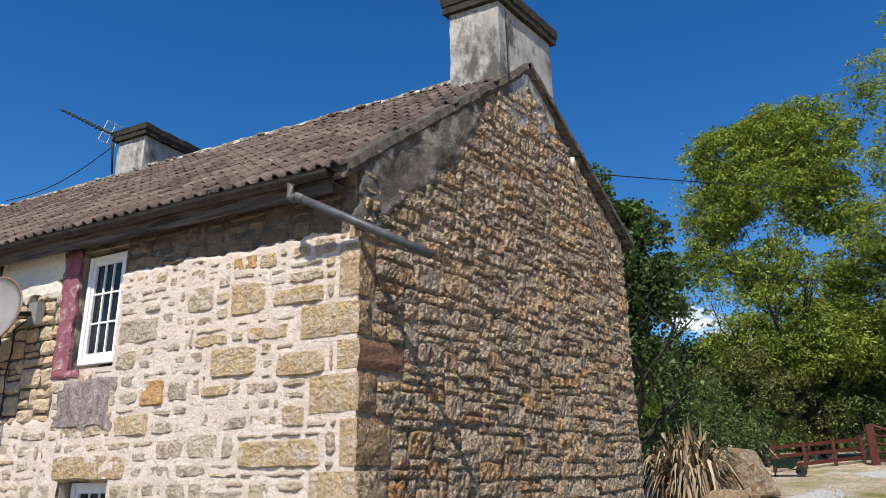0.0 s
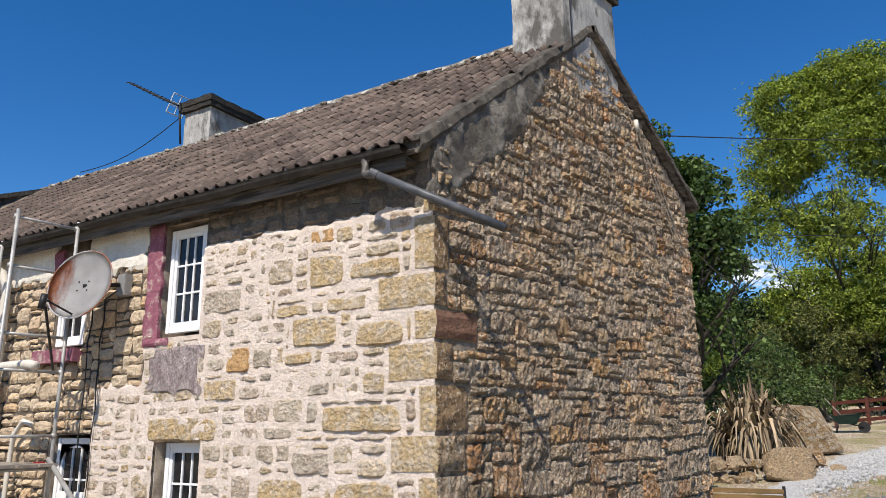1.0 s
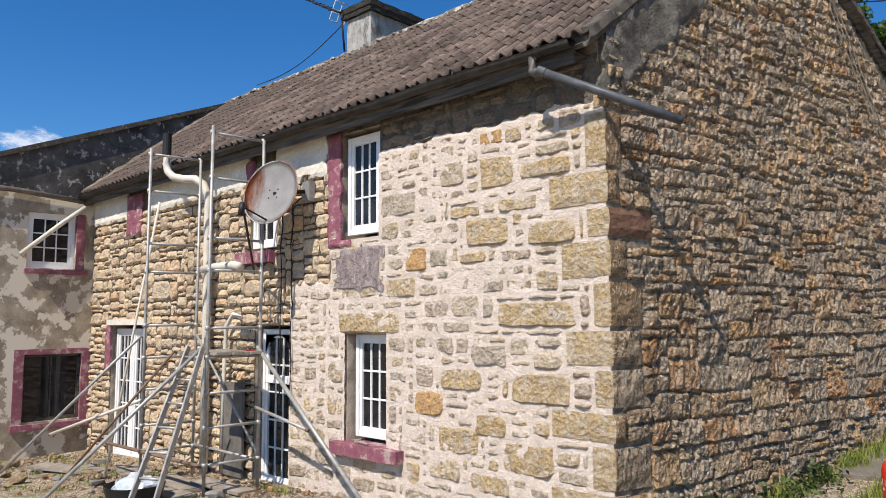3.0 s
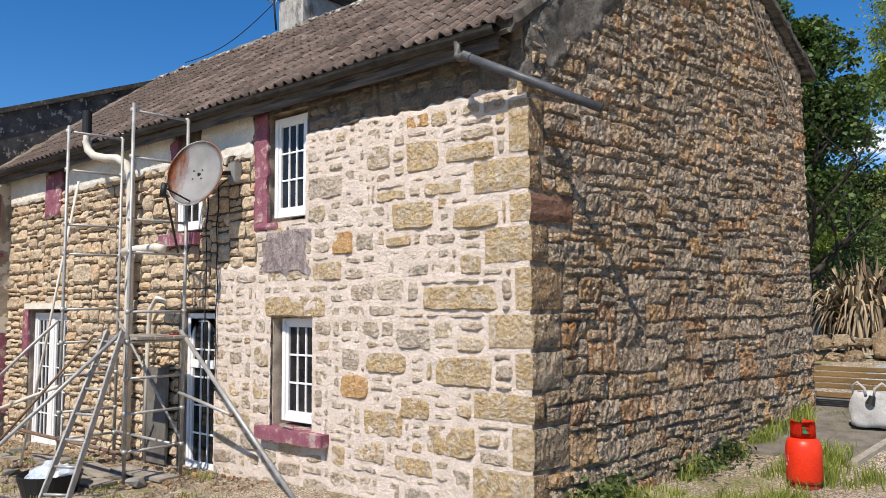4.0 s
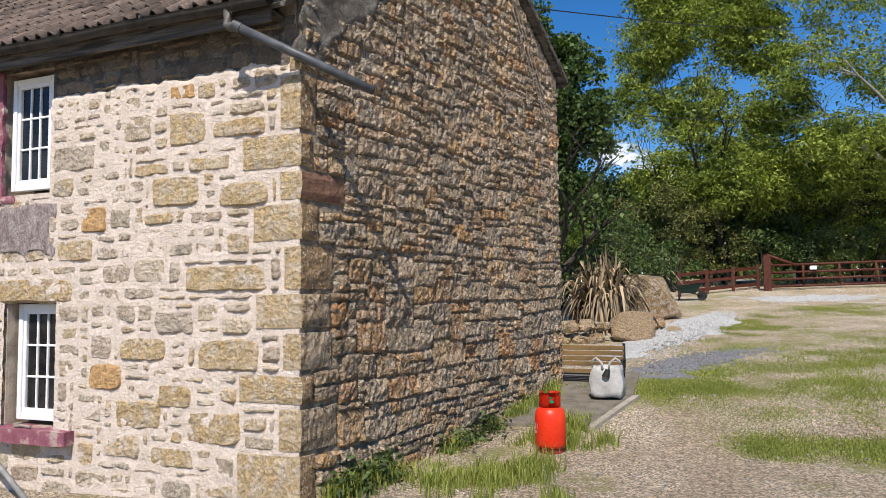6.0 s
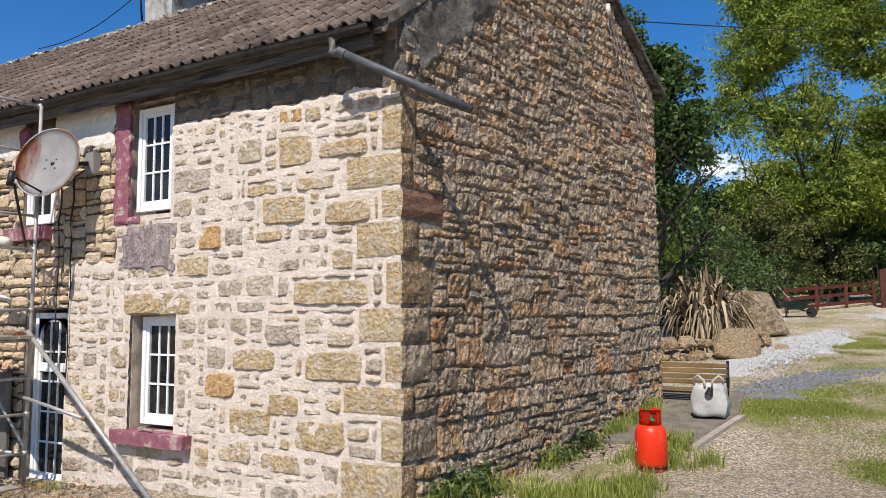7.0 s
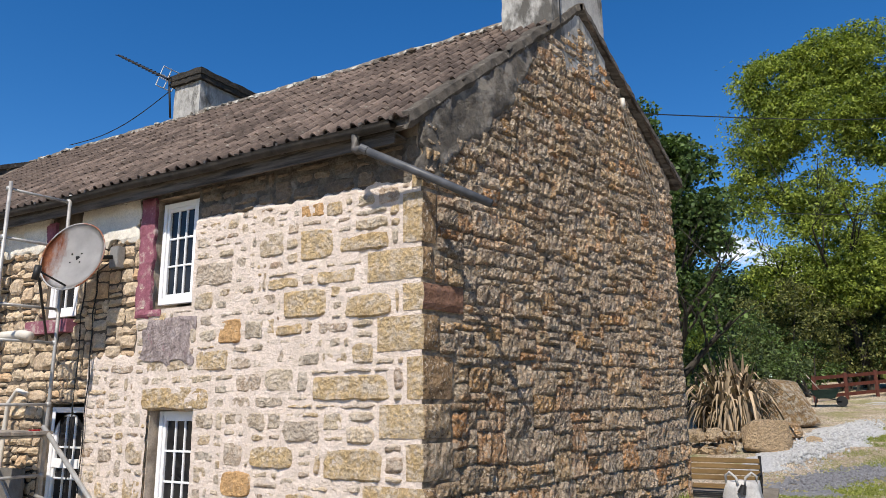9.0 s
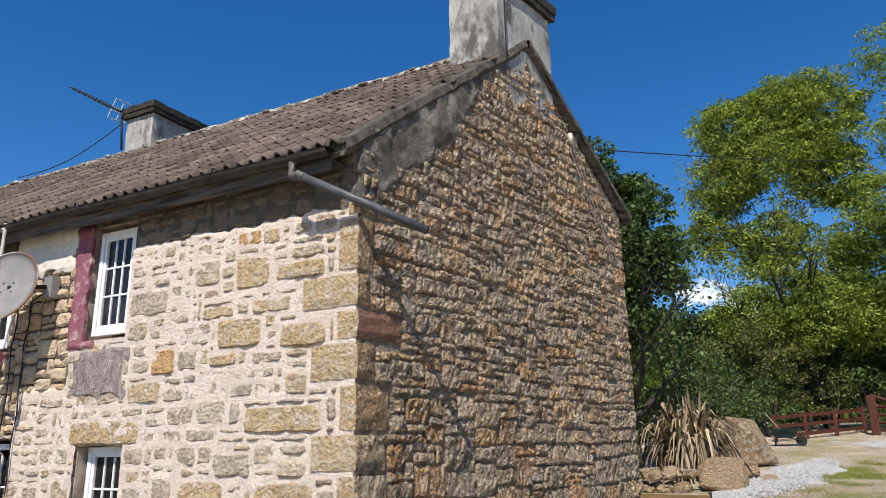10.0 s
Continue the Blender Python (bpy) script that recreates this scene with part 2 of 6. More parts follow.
M_RUST = surface("rust", [(0.3, (0.13, 0.08, 0.055)), (0.7, (0.25, 0.16, 0.11))], 12.0, 60.0, 0.9, 0.4, 0.004)
M_BLACK = plain("black plastic", (0.02, 0.02, 0.02), 0.5)
M_WHITEPIPE = surface("aged white plastic pipe", [(0.3, (0.55, 0.50, 0.42)), (0.7, (0.68, 0.64, 0.57))], 6.0, 70.0, 0.5, 0.2, 0.003, grainy=0.15)
M_BOARD = surface("grey weathered plank", [(0.3, (0.20, 0.17, 0.14)), (0.7, (0.36, 0.32, 0.27))], 6.0, 50.0, 0.9, 0.4, 0.005)


def glass_mat():
    m, nt, b = mat_base("dark window glass", 0.05)
    b.inputs["Base Color"].default_value = (0.012, 0.013, 0.015, 1)
    b.inputs["Specular IOR Level"].default_value = 0.3
    v = coords(nt)
    c = ramp(nt, noise_node(nt, v, 3.0, 3), [(0.35, (0.008, 0.008, 0.009)), (0.7, (0.03, 0.03, 0.032))])
    nt.links.new(c, b.inputs["Base Color"])
    return m


M_GLASS = glass_mat()


# ---- mesh helpers ----
def obj(name, bm, material, parent=None, label="", smooth=False):
    me = bpy.data.meshes.new(name)
    bm.to_mesh(me)
    bm.free()
    for mt in (material if isinstance(material, (list, tuple)) else [material]):
        me.materials.append(mt)
    if smooth:
        me.polygons.foreach_set("use_smooth", [True] * len(me.polygons))
    ob = new(name, me)
    if parent is not None:
        ob.parent = parent
    if label:
        ob["label"] = label
    return ob


def part(name, bm, material, parent, label="", smooth=False):
    return obj(name, bm, material, parent, label, smooth)


def mesh_obj(name, verts, faces, material, parent=None, label="", smooth=False):
    me = bpy.data.meshes.new(name)
    me.from_pydata(verts, [], faces)
    me.materials.append(material)
    if smooth:
        me.polygons.foreach_set("use_smooth", [True] * len(me.polygons))
    ob = new(name, me)
    if parent is not None:
        ob.parent = parent
    if label:
        ob["label"] = label
    return ob


def holder(name, at=(0, 0, 0), turn=0.0):
    ob = new(name)
    ob.matrix_world = pose(*at, 0, 0, turn)
    return ob


def box(bm, lo, hi, m=None, bevel=0.0):
    c = [(a + b) / 2 for a, b in zip(lo, hi)]
    s = [b - a for a, b in zip(lo, hi)]
    mm = Matrix.Translation(c) @ Matrix.Diagonal((*s, 1))
    r = bmesh.ops.create_cube(bm, size=1, matrix=(m @ mm) if m else mm)
    if bevel:
        es = {e for v in r["verts"] for e in v.link_edges}
        bmesh.ops.bevel(bm, geom=list(es), offset=bevel, segments=2, affect="EDGES")
    return bm


def tube(bm, a, b, r, n=10, r2=None, caps=True):
    a, b = Vector(a), Vector(b)
    d = b - a
    m = Matrix.Translation((a + b) / 2) @ d.to_track_quat("Z", "Y").to_matrix().to_4x4()
    bmesh.ops.create_cone(bm, cap_ends=caps, segments=n, radius1=r, radius2=r if r2 is None else r2, depth=d.length, matrix=m)
    return bm


def pipe_run(bm, pts, r, n=10):
    """A tube along a polyline with mitred rings."""
    pts = [Vector(p) for p in pts]
    rings = []
    for i, p in enumerate(pts):
        d = (pts[min(i + 1, len(pts) - 1)] - pts[max(i - 1, 0)]).normalized()
        q = d.to_track_quat("Z", "Y")
        rings.append([bm.verts.new(p + q @ Vector((r * math.cos(6.2832 * k / n), r * math.sin(6.2832 * k / n), 0))) for k in range(n)])
    for a, b in zip(rings, rings[1:]):
        for k in range(n):
            bm.faces.new((a[k], a[(k + 1) % n], b[(k + 1) % n], b[k]))
    bm.faces.new(rings[0][::-1])
    bm.faces.new(rings[-1])
    return bm


def roughen(bm, amount, scale, seed=0.0):
    for v in bm.verts:
        v.co += Vector(noise.noise_vector(v.co * scale + Vector((seed, seed, seed)))) * amount


def grid_box(bm, lo, hi, step):
    """A box whose faces are divided into a grid, to be roughened."""
    box(bm, lo, hi)
    for axis in range(3):
        k = lo[axis] + step
        while k < hi[axis] - step * 0.4:
            no = [0, 0, 0]
            no[axis] = 1
            co = [0, 0, 0]
            co[axis] = k
            bmesh.ops.bisect_plane(bm, geom=bm.verts[:] + bm.edges[:] + bm.faces[:], plane_co=co, plane_no=no)
            k += step
    return bm


def ground_z(x, y):
    """Height of the ground: falls gently to the west, rises to the north."""
    z = 0.15 + (0.045 * max(x, -13.0) if x < 0 else 0.0)
    yy = max(y, 0.0)
    if yy < 2.34:
        z += 0.0214 * yy
    elif yy < 4.9:
        z += 0.05 + 0.1431 * (yy - 2.34)
    else:
        z += 0.085 * min(yy, 24.0) + 0.03 * max(0.0, min(yy, 60.0) - 24.0)
    return z

# ---- house: walls ----
K = 0.2
GD = Vector((K, 1, 0)).normalized()
GN = Vector((1, -K, 0)).normalized()
WEST = -10.5
EAVE_Z, RIDGE_Y, RIDGE_Z = 4.10, 2.72, 6.52
BACK_S = 5.12
BACK_EAVE_Z = 4.90


def on_front(u, z, out):
    return Vector((u, -out, z))


def on_gable(s, z, out):
    return GD * s + GN * out + Vector((0, 0, z))


# openings of the front wall: x0, x1, z0, z1
OPENINGS = {
    "low": (-3.32, -2.64, 0.60, 1.78),
    "up": (-3.42, -2.76, 2.80, 4.02),
    "door": (-5.16, -4.38, -0.20, 1.84),
    "up_mid": (-5.32, -4.72, 2.80, 3.90),
    "french": (-9.62, -8.28, -0.40, 1.86),
}


def pack(u0, u1, z0, z1, blocked, rng, w_range, h_range, cell=0.02, gap=0.018, inside=None):
    """Fills a wall area with courses of rubble: a list of u, z, width, height."""
    nu, nz = int((u1 - u0) / cell), int((z1 - z0) / cell)
    taken = np.zeros((nz, nu), bool)
    for a, b, c, d in blocked:
        i0, i1 = max(0, int((a - u0) / cell)), min(nu, int(math.ceil((b - u0) / cell)))
        j0, j1 = max(0, int((c - z0) / cell)), min(nz, int(math.ceil((d - z0) / cell)))
        if i1 > i0 and j1 > j0:
            taken[j0:j1, i0:i1] = True
    lines, j = [], 0
    while j < nz:
        j += int(rng.uniform(*h_range) / cell)
        lines.append(min(j, nz))
    out = []
    for j in range(nz):
        i = 0
        while i < nu:
            if taken[j, i]:
                i += 1
                continue
            if inside and not inside(u0 + (i + 0.5) * cell, z0 + (j + 0.5) * cell):
                taken[j, i] = True
                i += 1
                continue
            top = next(k for k in lines if k > j)
            h = top - j
            if h * cell < h_range[0] * 0.55 and rng.random() < 0.6:
                h = min(nz - j, h + 2)
            if h * cell > 0.13 and rng.random() < 0.22:
                h = max(3, int(h * rng.uniform(0.35, 0.65)))
            elif rng.random() < 0.26:
                h = min(nz - j, h + int(rng.uniform(2, 6)))
            aspect = max(1.0, h * cell / 0.11)
            w = int(rng.uniform(*w_range) * (0.75 + 0.35 * aspect) / cell)
            w = max(3, w)
            k = 0
            while k < w and i + k < nu and not taken[j, i + k]:
                k += 1
            run = k
            while i + run < nu and not taken[j, i + run] and run - k < 4:
                run += 1
            if run - k < 4:
                k = run
            w = max(1, k)
            g = 0
            while g < h and j + g < nz and not taken[j + g, i:i + w].any():
                g += 1
            h = max(1, g)
            taken[j:j + h, i:i + w] = True
            if w * cell > 0.055 and h * cell > 0.045:
                if inside is None or inside(u0 + (i + w / 2) * cell, z0 + (j + h) * cell):
                    out.append((u0 + i * cell + gap / 2, z0 + j * cell + gap / 2, w * cell - gap, h * cell - gap))
            i += w
    return out


def stone_shape(w, h, proud, rng, rough=0.012, cell=0.03, sink=0.06, squareness=0.10, ridged=0.0, bed=0.0):
    """One rough stone: local points (u, z, out) and faces; a broken face whose rim dips below the joint, with a skirt into the wall."""
    pts, faces = [], []
    nx = max(4, min(14, int(round(w / cell))))
    nz = max(3, min(9, int(round(h / cell))))
    sx, sz = rng.uniform(-50, 50), rng.uniform(-50, 50)
    corner = [[rng.uniform(0.0, squareness * 1.6) for _ in range(2)] for _ in range(2)]
    tilt_u, tilt_z = rng.uniform(-0.6, 0.6) * rough, rng.uniform(-0.8, 0.5) * rough
    lean = rng.uniform(-0.9, 0.9)
    ridged *= rng.uniform(0.35, 1.25)
    for j in range(nz + 1):
        for i in range(nx + 1):
            a, b = 2 * i / nx - 1, 2 * j / nz - 1
            cut = corner[int(a > 0)][int(b > 0)]
            u = a * (1 - cut * abs(b) ** 3) * w / 2
            v = b * (1 - cut * abs(a) ** 3) * h / 2
            u += 0.014 * noise.noise((sx + u * 9, sz + v * 9, 0.5))
            v += 0.014 * noise.noise((sx + u * 9, sz + v * 9, 7.5))
            low = noise.noise((sx + u * 6, sz + v * 6, 3.5))
            mid = noise.noise((sx + u * 24, sz + v * 20, 5.5))
            o = proud + tilt_u * a + tilt_z * b + (low * 1.3 + mid * 0.8) * rough
            if ridged:
                q = u + lean * v
                r1 = 1 - 2 * abs(noise.noise((sx + q * 17, sz + v * 6, 1.5)))
                r2 = noise.noise((sx + q * 46, sz + v * 15, 2.5))
                o += ridged * (r1 * 0.8 + r2 * 0.6)
            rim = max(abs(a), abs(b))
            if rim > 0.999:
                o = min(o, proud * 0.3) - bed - rough * rng.uniform(0.3, 1.3)
            elif bed > 0:
                near_rim = max(0.0, 1 - min((1 - abs(a)) * w / 2, (1 - abs(b)) * h / 2) / min(0.03, 0.2 * min(w, h)))
                o -= bed * 0.55 * near_rim
            pts.append((u, v, o))
    row = nx + 1
    for j in range(nz):
        for i in range(nx):
            p = j * row + i
            faces.append((p, p + 1, p + row + 1, p + row))
    rim = [i for i in range(nx + 1)] + [j * row + nx for j in range(1, nz + 1)] + [nz * row + i for i in range(nx - 1, -1, -1)] + [j * row for j in range(nz - 1, 0, -1)]
    base = len(pts)
    for r in rim:
        u, v, o = pts[r]
        pts.append((u * 0.99, v * 0.99, o - sink))
    for k in range(len(rim)):
        k2 = (k + 1) % len(rim)
        faces.append((rim[k2], rim[k], base + k, base + k2))
    return pts, faces


def lay_stones(stones, place, proud, rng, single, joined, joined_mat, parent, near, rough, name="stone", label="", smooth=False, **shape):
    """Stones in the near stretch become parts; the rest is joined into one part."""
    jv, jf = [], []
    count = 0
    for u, z, w, h in stones:
        pts, faces = stone_shape(w, h, proud * rng.uniform(0.6, 1.4), rng, rough, **shape)
        cu, cz = u + w / 2, z + h / 2
        world_pts = [place(cu + a, cz + b, o) for a, b, o in pts]
        if near(cu, cz) and count < 300:
            origin = place(cu, cz, 0)
            ob = mesh_obj(name, [p - origin for p in world_pts], faces, single, parent, smooth=smooth)
            ob.location = origin
            count += 1
        else:
            b0 = len(jv)
            jv += world_pts
            jf += [tuple(b0 + k for k in f) for f in faces]
    if jv:
        ob = mesh_obj(joined, jv, jf, joined_mat, parent, label, smooth)
        tagged(ob, kind="stuff")
    return count


def sheet(u0, u1, z0, z1, step, place, out, amount, scale, holes, inside=None):
    """A rough mortar face on a grid, left open at the holes."""
    us = list(np.linspace(u0, u1, int(round((u1 - u0) / step)) + 1))
    zs = list(np.linspace(z0, z1, int(round((z1 - z0) / step)) + 1))
    for a, b, c, d in holes:
        for arr, ks in ((us, (a, b)), (zs, (c, d))):
            for k in ks:
                if not arr[0] < k < arr[-1]:
                    continue
                i = min(range(len(arr)), key=lambda q: abs(arr[q] - k))
                arr[i] = k
    verts = []
    for z in zs:
        for u in us:
            n = noise.noise((u * scale, z * scale, 3.1)) + 0.5 * noise.noise((u * scale * 2.7, z * scale * 2.7, 9.1))
            o = out(u, z) if callable(out) else out
            verts.append(place(u, z, o + n * amount))
    faces = []
    nu = len(us)
    for j in range(len(zs) - 1):
        zc = (zs[j] + zs[j + 1]) / 2
        for i in range(nu - 1):
            uc = (us[i] + us[i + 1]) / 2
            if any(a < uc < b and c < zc < d for a, b, c, d in holes):
                continue
            if inside and not inside(uc, zc):
                continue
            p = j * nu + i
            faces.append((p, p + 1, p + nu + 1, p + nu))
    return verts, faces


def wall_core(name, u0, u1, z0, z1, y0, y1, holes, material):
    """The solid behind the face, with the openings cut through, as boxes end to end."""
    bm = bmesh.new()
    us = sorted({u0, u1, *[k for h in holes for k in h[:2] if u0 < k < u1]})
    for a, b in zip(us, us[1:]):
        zs = [(max(z0, h[2]), h[3]) for h in holes if h[0] < (a + b) / 2 < h[1]]
        lo = z0
        for c, d in sorted(zs):
            if c > lo:
                box(bm, (a, y0, lo), (b, y1, c))
            lo = d
        if lo < z1:
            box(bm, (a, y0, lo), (b, y1, z1))
    return obj(name, bm, material)


# front wall
rng = random.Random(7)
holes = list(OPENINGS.values())
wall_front = wall_core("wall_front", WEST, -0.02, -0.9, EAVE_Z, 0.035, 0.55, holes, M_GJOINT)
tagged(wall_front, "pale sandstone rubble front wall, freshly pointed near the corner", "wall", kind="structure")

POINTED_X = -4.36


def mortar_level(u, z):
    """Flush where pointed; sinks behind the open joints elsewhere."""
    top = 3.69 + 0.07 * noise.noise((u * 3.0, 2.0, 1.0)) + 0.04 * noise.noise((u * 9.0, 4.0, 1.0)) - z
    side = max(u + 3.60 - 0.12 * noise.noise((z * 3.0, 1.0, 6.0)), 2.32 + 0.2 * noise.noise((u * 3.0, 6.0, 2.0)) - z)
    k = min(top, side)
    return (0.005 if u < -0.66 else -0.006) if k > 0 else max(-0.045, k * 0.6)


verts, faces = sheet(POINTED_X, -0.01, -0.3, EAVE_Z, 0.022, on_front, mortar_level, 0.009, 14.0, holes)
ob = mesh_obj("mortar", verts, faces, M_MORTAR, wall_front, "cream lime mortar", True)
# Unpointed joints under the eaves, with eave shade in their dark colour.
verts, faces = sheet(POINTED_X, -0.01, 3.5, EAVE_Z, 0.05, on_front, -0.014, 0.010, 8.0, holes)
ob = mesh_obj("bedding", verts, faces, M_RENDER_GREY, wall_front, "unpointed joints under the eaves, darkened as eave shade", True)
verts, faces = sheet(WEST, POINTED_X, -0.6, EAVE_Z, 0.06, on_front, -0.025, 0.010, 5.0, holes)
ob = mesh_obj("bedding", verts, faces, M_JOINT, wall_front, "dark open joints", True)

# quoins at the corner: z0, z1, reach along the front, reach along the gable, tone
QUOINS = [
    (3.62, 3.76, 0.10, 0.20, "y"), (3.14, 3.60, 0.19, 0.17, "y"), (2.83, 3.12, 0.56, 0.13, "y"), (2.56, 2.81, 0.19, 0.52, "r"),
    (2.23, 2.54, 0.45, 0.20, "y"), (1.83, 2.20, 0.15, 0.37, "o"), (1.52, 1.81, 0.42, 0.34, "g"), (1.19, 1.50, 0.16, 0.36, "g"),
    (0.92, 1.16, 0.58, 0.14, "y"), (0.55, 0.90, 0.20, 0.42, "g"), (0.05, 0.53, 0.60, 0.16, "o"),
]
QUOIN_MAT = {"y": M_YELLOW, "r": M_YELLOW, "o": M_YELLOW, "g": M_YELLOW}
front_block = list(holes)
gable_block = []
corner_quoins = holder("corner_quoins")
tagged(corner_quoins, "large dressed sandstone quoins stacked up the house corner", "quoins", kind="structure")
for z0, z1, fr, ga, tone in QUOINS:
    front_block.append((-fr - 0.02, 0.1, z0 - 0.02, z1 + 0.01))
    gable_block.append((-0.1, ga + 0.02, z0 - 0.02, z1 + 0.01))
    bm = bmesh.new()
    o1, o2 = rng.uniform(0.008, 0.016), rng.uniform(0.012, 0.035)
    zc, hz = (z0 + z1) / 2, (z1 - z0) / 2 - 0.012
    cols = []
    path = [(-fr, 0)] + [(-fr * (1 - (i + 1) / 4), 0) for i in range(3)] + [(0, 0)] + [(0, ga * (i + 1) / 3) for i in range(3)]
    for kk, (fu, gs) in enumerate(path):
        col = []
        for j in range(5):
            b = j / 2 - 1
            p = Vector((fu, 0, 0)) + GD * gs
            out = Vector((0, -o1, 0)) if gs == 0 and fu < 0 else (GN * o2 if gs > 0 else Vector((o2 * 0.8, -o1, 0)))
            edge = abs(b) > 0.9 or kk in (0, len(path) - 1)
            nz_ = noise.noise_vector(Vector((fu * 5 + z0 * 9, gs * 5, b * 1.5)))
            p = p + out * (0.2 if edge else 1.0) + nz_ * (0.006 if fu < 0 else 0.012)
            p.z = zc + b * hz + nz_.z * 0.008
            col.append(bm.verts.new(p))
        cols.append(col)
    for c1, c2 in zip(cols, cols[1:]):
        for j in range(4):
            bm.faces.new((c1[j], c2[j], c2[j + 1], c1[j + 1]))
    inner = [[bm.verts.new(c[0].co + Vector((-0.05, 0.06, 0))), bm.verts.new(c[-1].co + Vector((-0.05, 0.06, 0)))] for c in cols]
    for (c1, i1), (c2, i2) in zip(zip(cols, inner), zip(cols[1:], inner[1:])):
        bm.faces.new((c2[0], c1[0], i1[0], i2[0]))
        bm.faces.new((c1[-1], c2[-1], i2[1], i1[1]))
    bmesh.ops.recalc_face_normals(bm, faces=bm.faces[:])
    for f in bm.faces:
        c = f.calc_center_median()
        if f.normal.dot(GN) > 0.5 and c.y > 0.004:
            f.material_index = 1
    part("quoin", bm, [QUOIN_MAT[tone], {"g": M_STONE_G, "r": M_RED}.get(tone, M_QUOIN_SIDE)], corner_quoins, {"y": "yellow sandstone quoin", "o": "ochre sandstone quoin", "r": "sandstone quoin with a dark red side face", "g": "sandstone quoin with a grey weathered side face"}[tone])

# marked stones of the front: x, z, width, height
KEY_STONES = [
    (-3.46, 1.77, 1.06, 0.22), (-1.16, 1.84, 0.84, 0.21), (-1.53, 2.58, 0.53, 0.26), (-0.80, 2.55, 0.49, 0.19), (-2.34, 2.40, 0.29, 0.23),
    (-1.33, 3.10, 0.39, 0.30), (-0.88, 3.14, 0.53, 0.14), (-1.33, 3.52, 0.27, 0.12), (-1.04, 3.49, 0.19, 0.14), (-1.13, 2.87, 0.45, 0.12),
    (-2.21, 0.98, 0.38, 0.23), (-1.87, 1.25, 0.53, 0.19), (-1.01, 1.18, 0.61, 0.26), (-1.72, 2.87, 0.38, 0.10), (-2.65, 2.14, 0.45, 0.19),
    (-2.73, 2.98, 0.54, 0.24), (-1.47, 1.49, 0.41, 0.18), (-1.42, 0.86, 0.36, 0.19), (-1.90, 0.66, 0.52, 0.24), (-1.12, 0.56, 0.54, 0.28),
    (-1.50, 0.36, 0.46, 0.16), (-2.02, 0.40, 0.40, 0.20), (-1.59, 2.43, 0.31, 0.10),
]
for u, z, w, h in KEY_STONES:
    front_block.append((u - 0.01, u + w + 0.01, z - 0.01, z + h + 0.01))
for i, (u, z, w, h) in enumerate(KEY_STONES):
    pts, faces = stone_shape(w + 0.03, h + 0.03, 0.016, rng, 0.012, 0.024, squareness=0.14, bed=0.016)
    origin = on_front(u + w / 2, z + h / 2, 0)
    ob = mesh_obj("stone", [on_front(a, b, o) for a, b, o in pts], faces, M_ORANGE if i in (4, 7, 10) else (M_STONE_F if i in (14, 15, 16, 21) else M_YELLOW), wall_front)
    ob.location = origin

front_block.append((POINTED_X, -3.62, 2.30, 3.72))
verts, faces = sheet(POINTED_X - 0.02, -3.44, 2.2, 3.72, 0.05, on_front, -0.022, 0.010, 6.0, holes)
mesh_obj("bedding", verts, faces, M_JOINT, wall_front, "dark open joints", True)
side_stones = pack(POINTED_X, -3.62, 2.30, 3.66, list(holes), rng, (0.11, 0.25), (0.10, 0.20), gap=0.02)
front_stones = pack(POINTED_X, -0.02, -0.3, 3.70, front_block, rng, (0.16, 0.36), (0.13, 0.24), gap=0.022)
lay_stones(front_stones, on_front, 0.012, rng, M_STONE_F, "rubble", M_STONE_FJ, wall_front, lambda u, z: u > -2.9 or (u > -3.6 and z < 2.8), 0.012, cell=0.026, squareness=0.18, bed=0.006)
# Uncleaned rubble whose colour also carries the shade under the eaves.
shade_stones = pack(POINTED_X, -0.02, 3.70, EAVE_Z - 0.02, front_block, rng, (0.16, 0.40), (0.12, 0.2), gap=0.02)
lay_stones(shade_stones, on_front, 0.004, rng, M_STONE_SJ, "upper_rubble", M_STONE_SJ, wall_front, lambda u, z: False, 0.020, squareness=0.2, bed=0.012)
lay_stones(side_stones, on_front, 0.008, rng, M_STONE_DJ, "dry_rubble", M_STONE_DJ, wall_front, lambda u, z: False, 0.018, squareness=0.10, bed=0.0, ridged=0.006, label="tan rubble with open joints")

west_block = list(holes) + [(-10.6, -4.3, 3.72, 4.2), (-3.80, -3.42, 2.74, 4.1)]
dry_stones = pack(WEST, POINTED_X, -0.6, 3.72, west_block, rng, (0.11, 0.34), (0.09, 0.23), gap=0.018)
lay_stones(dry_stones, on_front, 0.006, rng, M_STONE_DJ, "dry_rubble", M_STONE_DJ, wall_front, lambda u, z: False, 0.022, cell=0.04, squareness=0.16, bed=0.0, ridged=0.008, label="tan rubble with open joints")

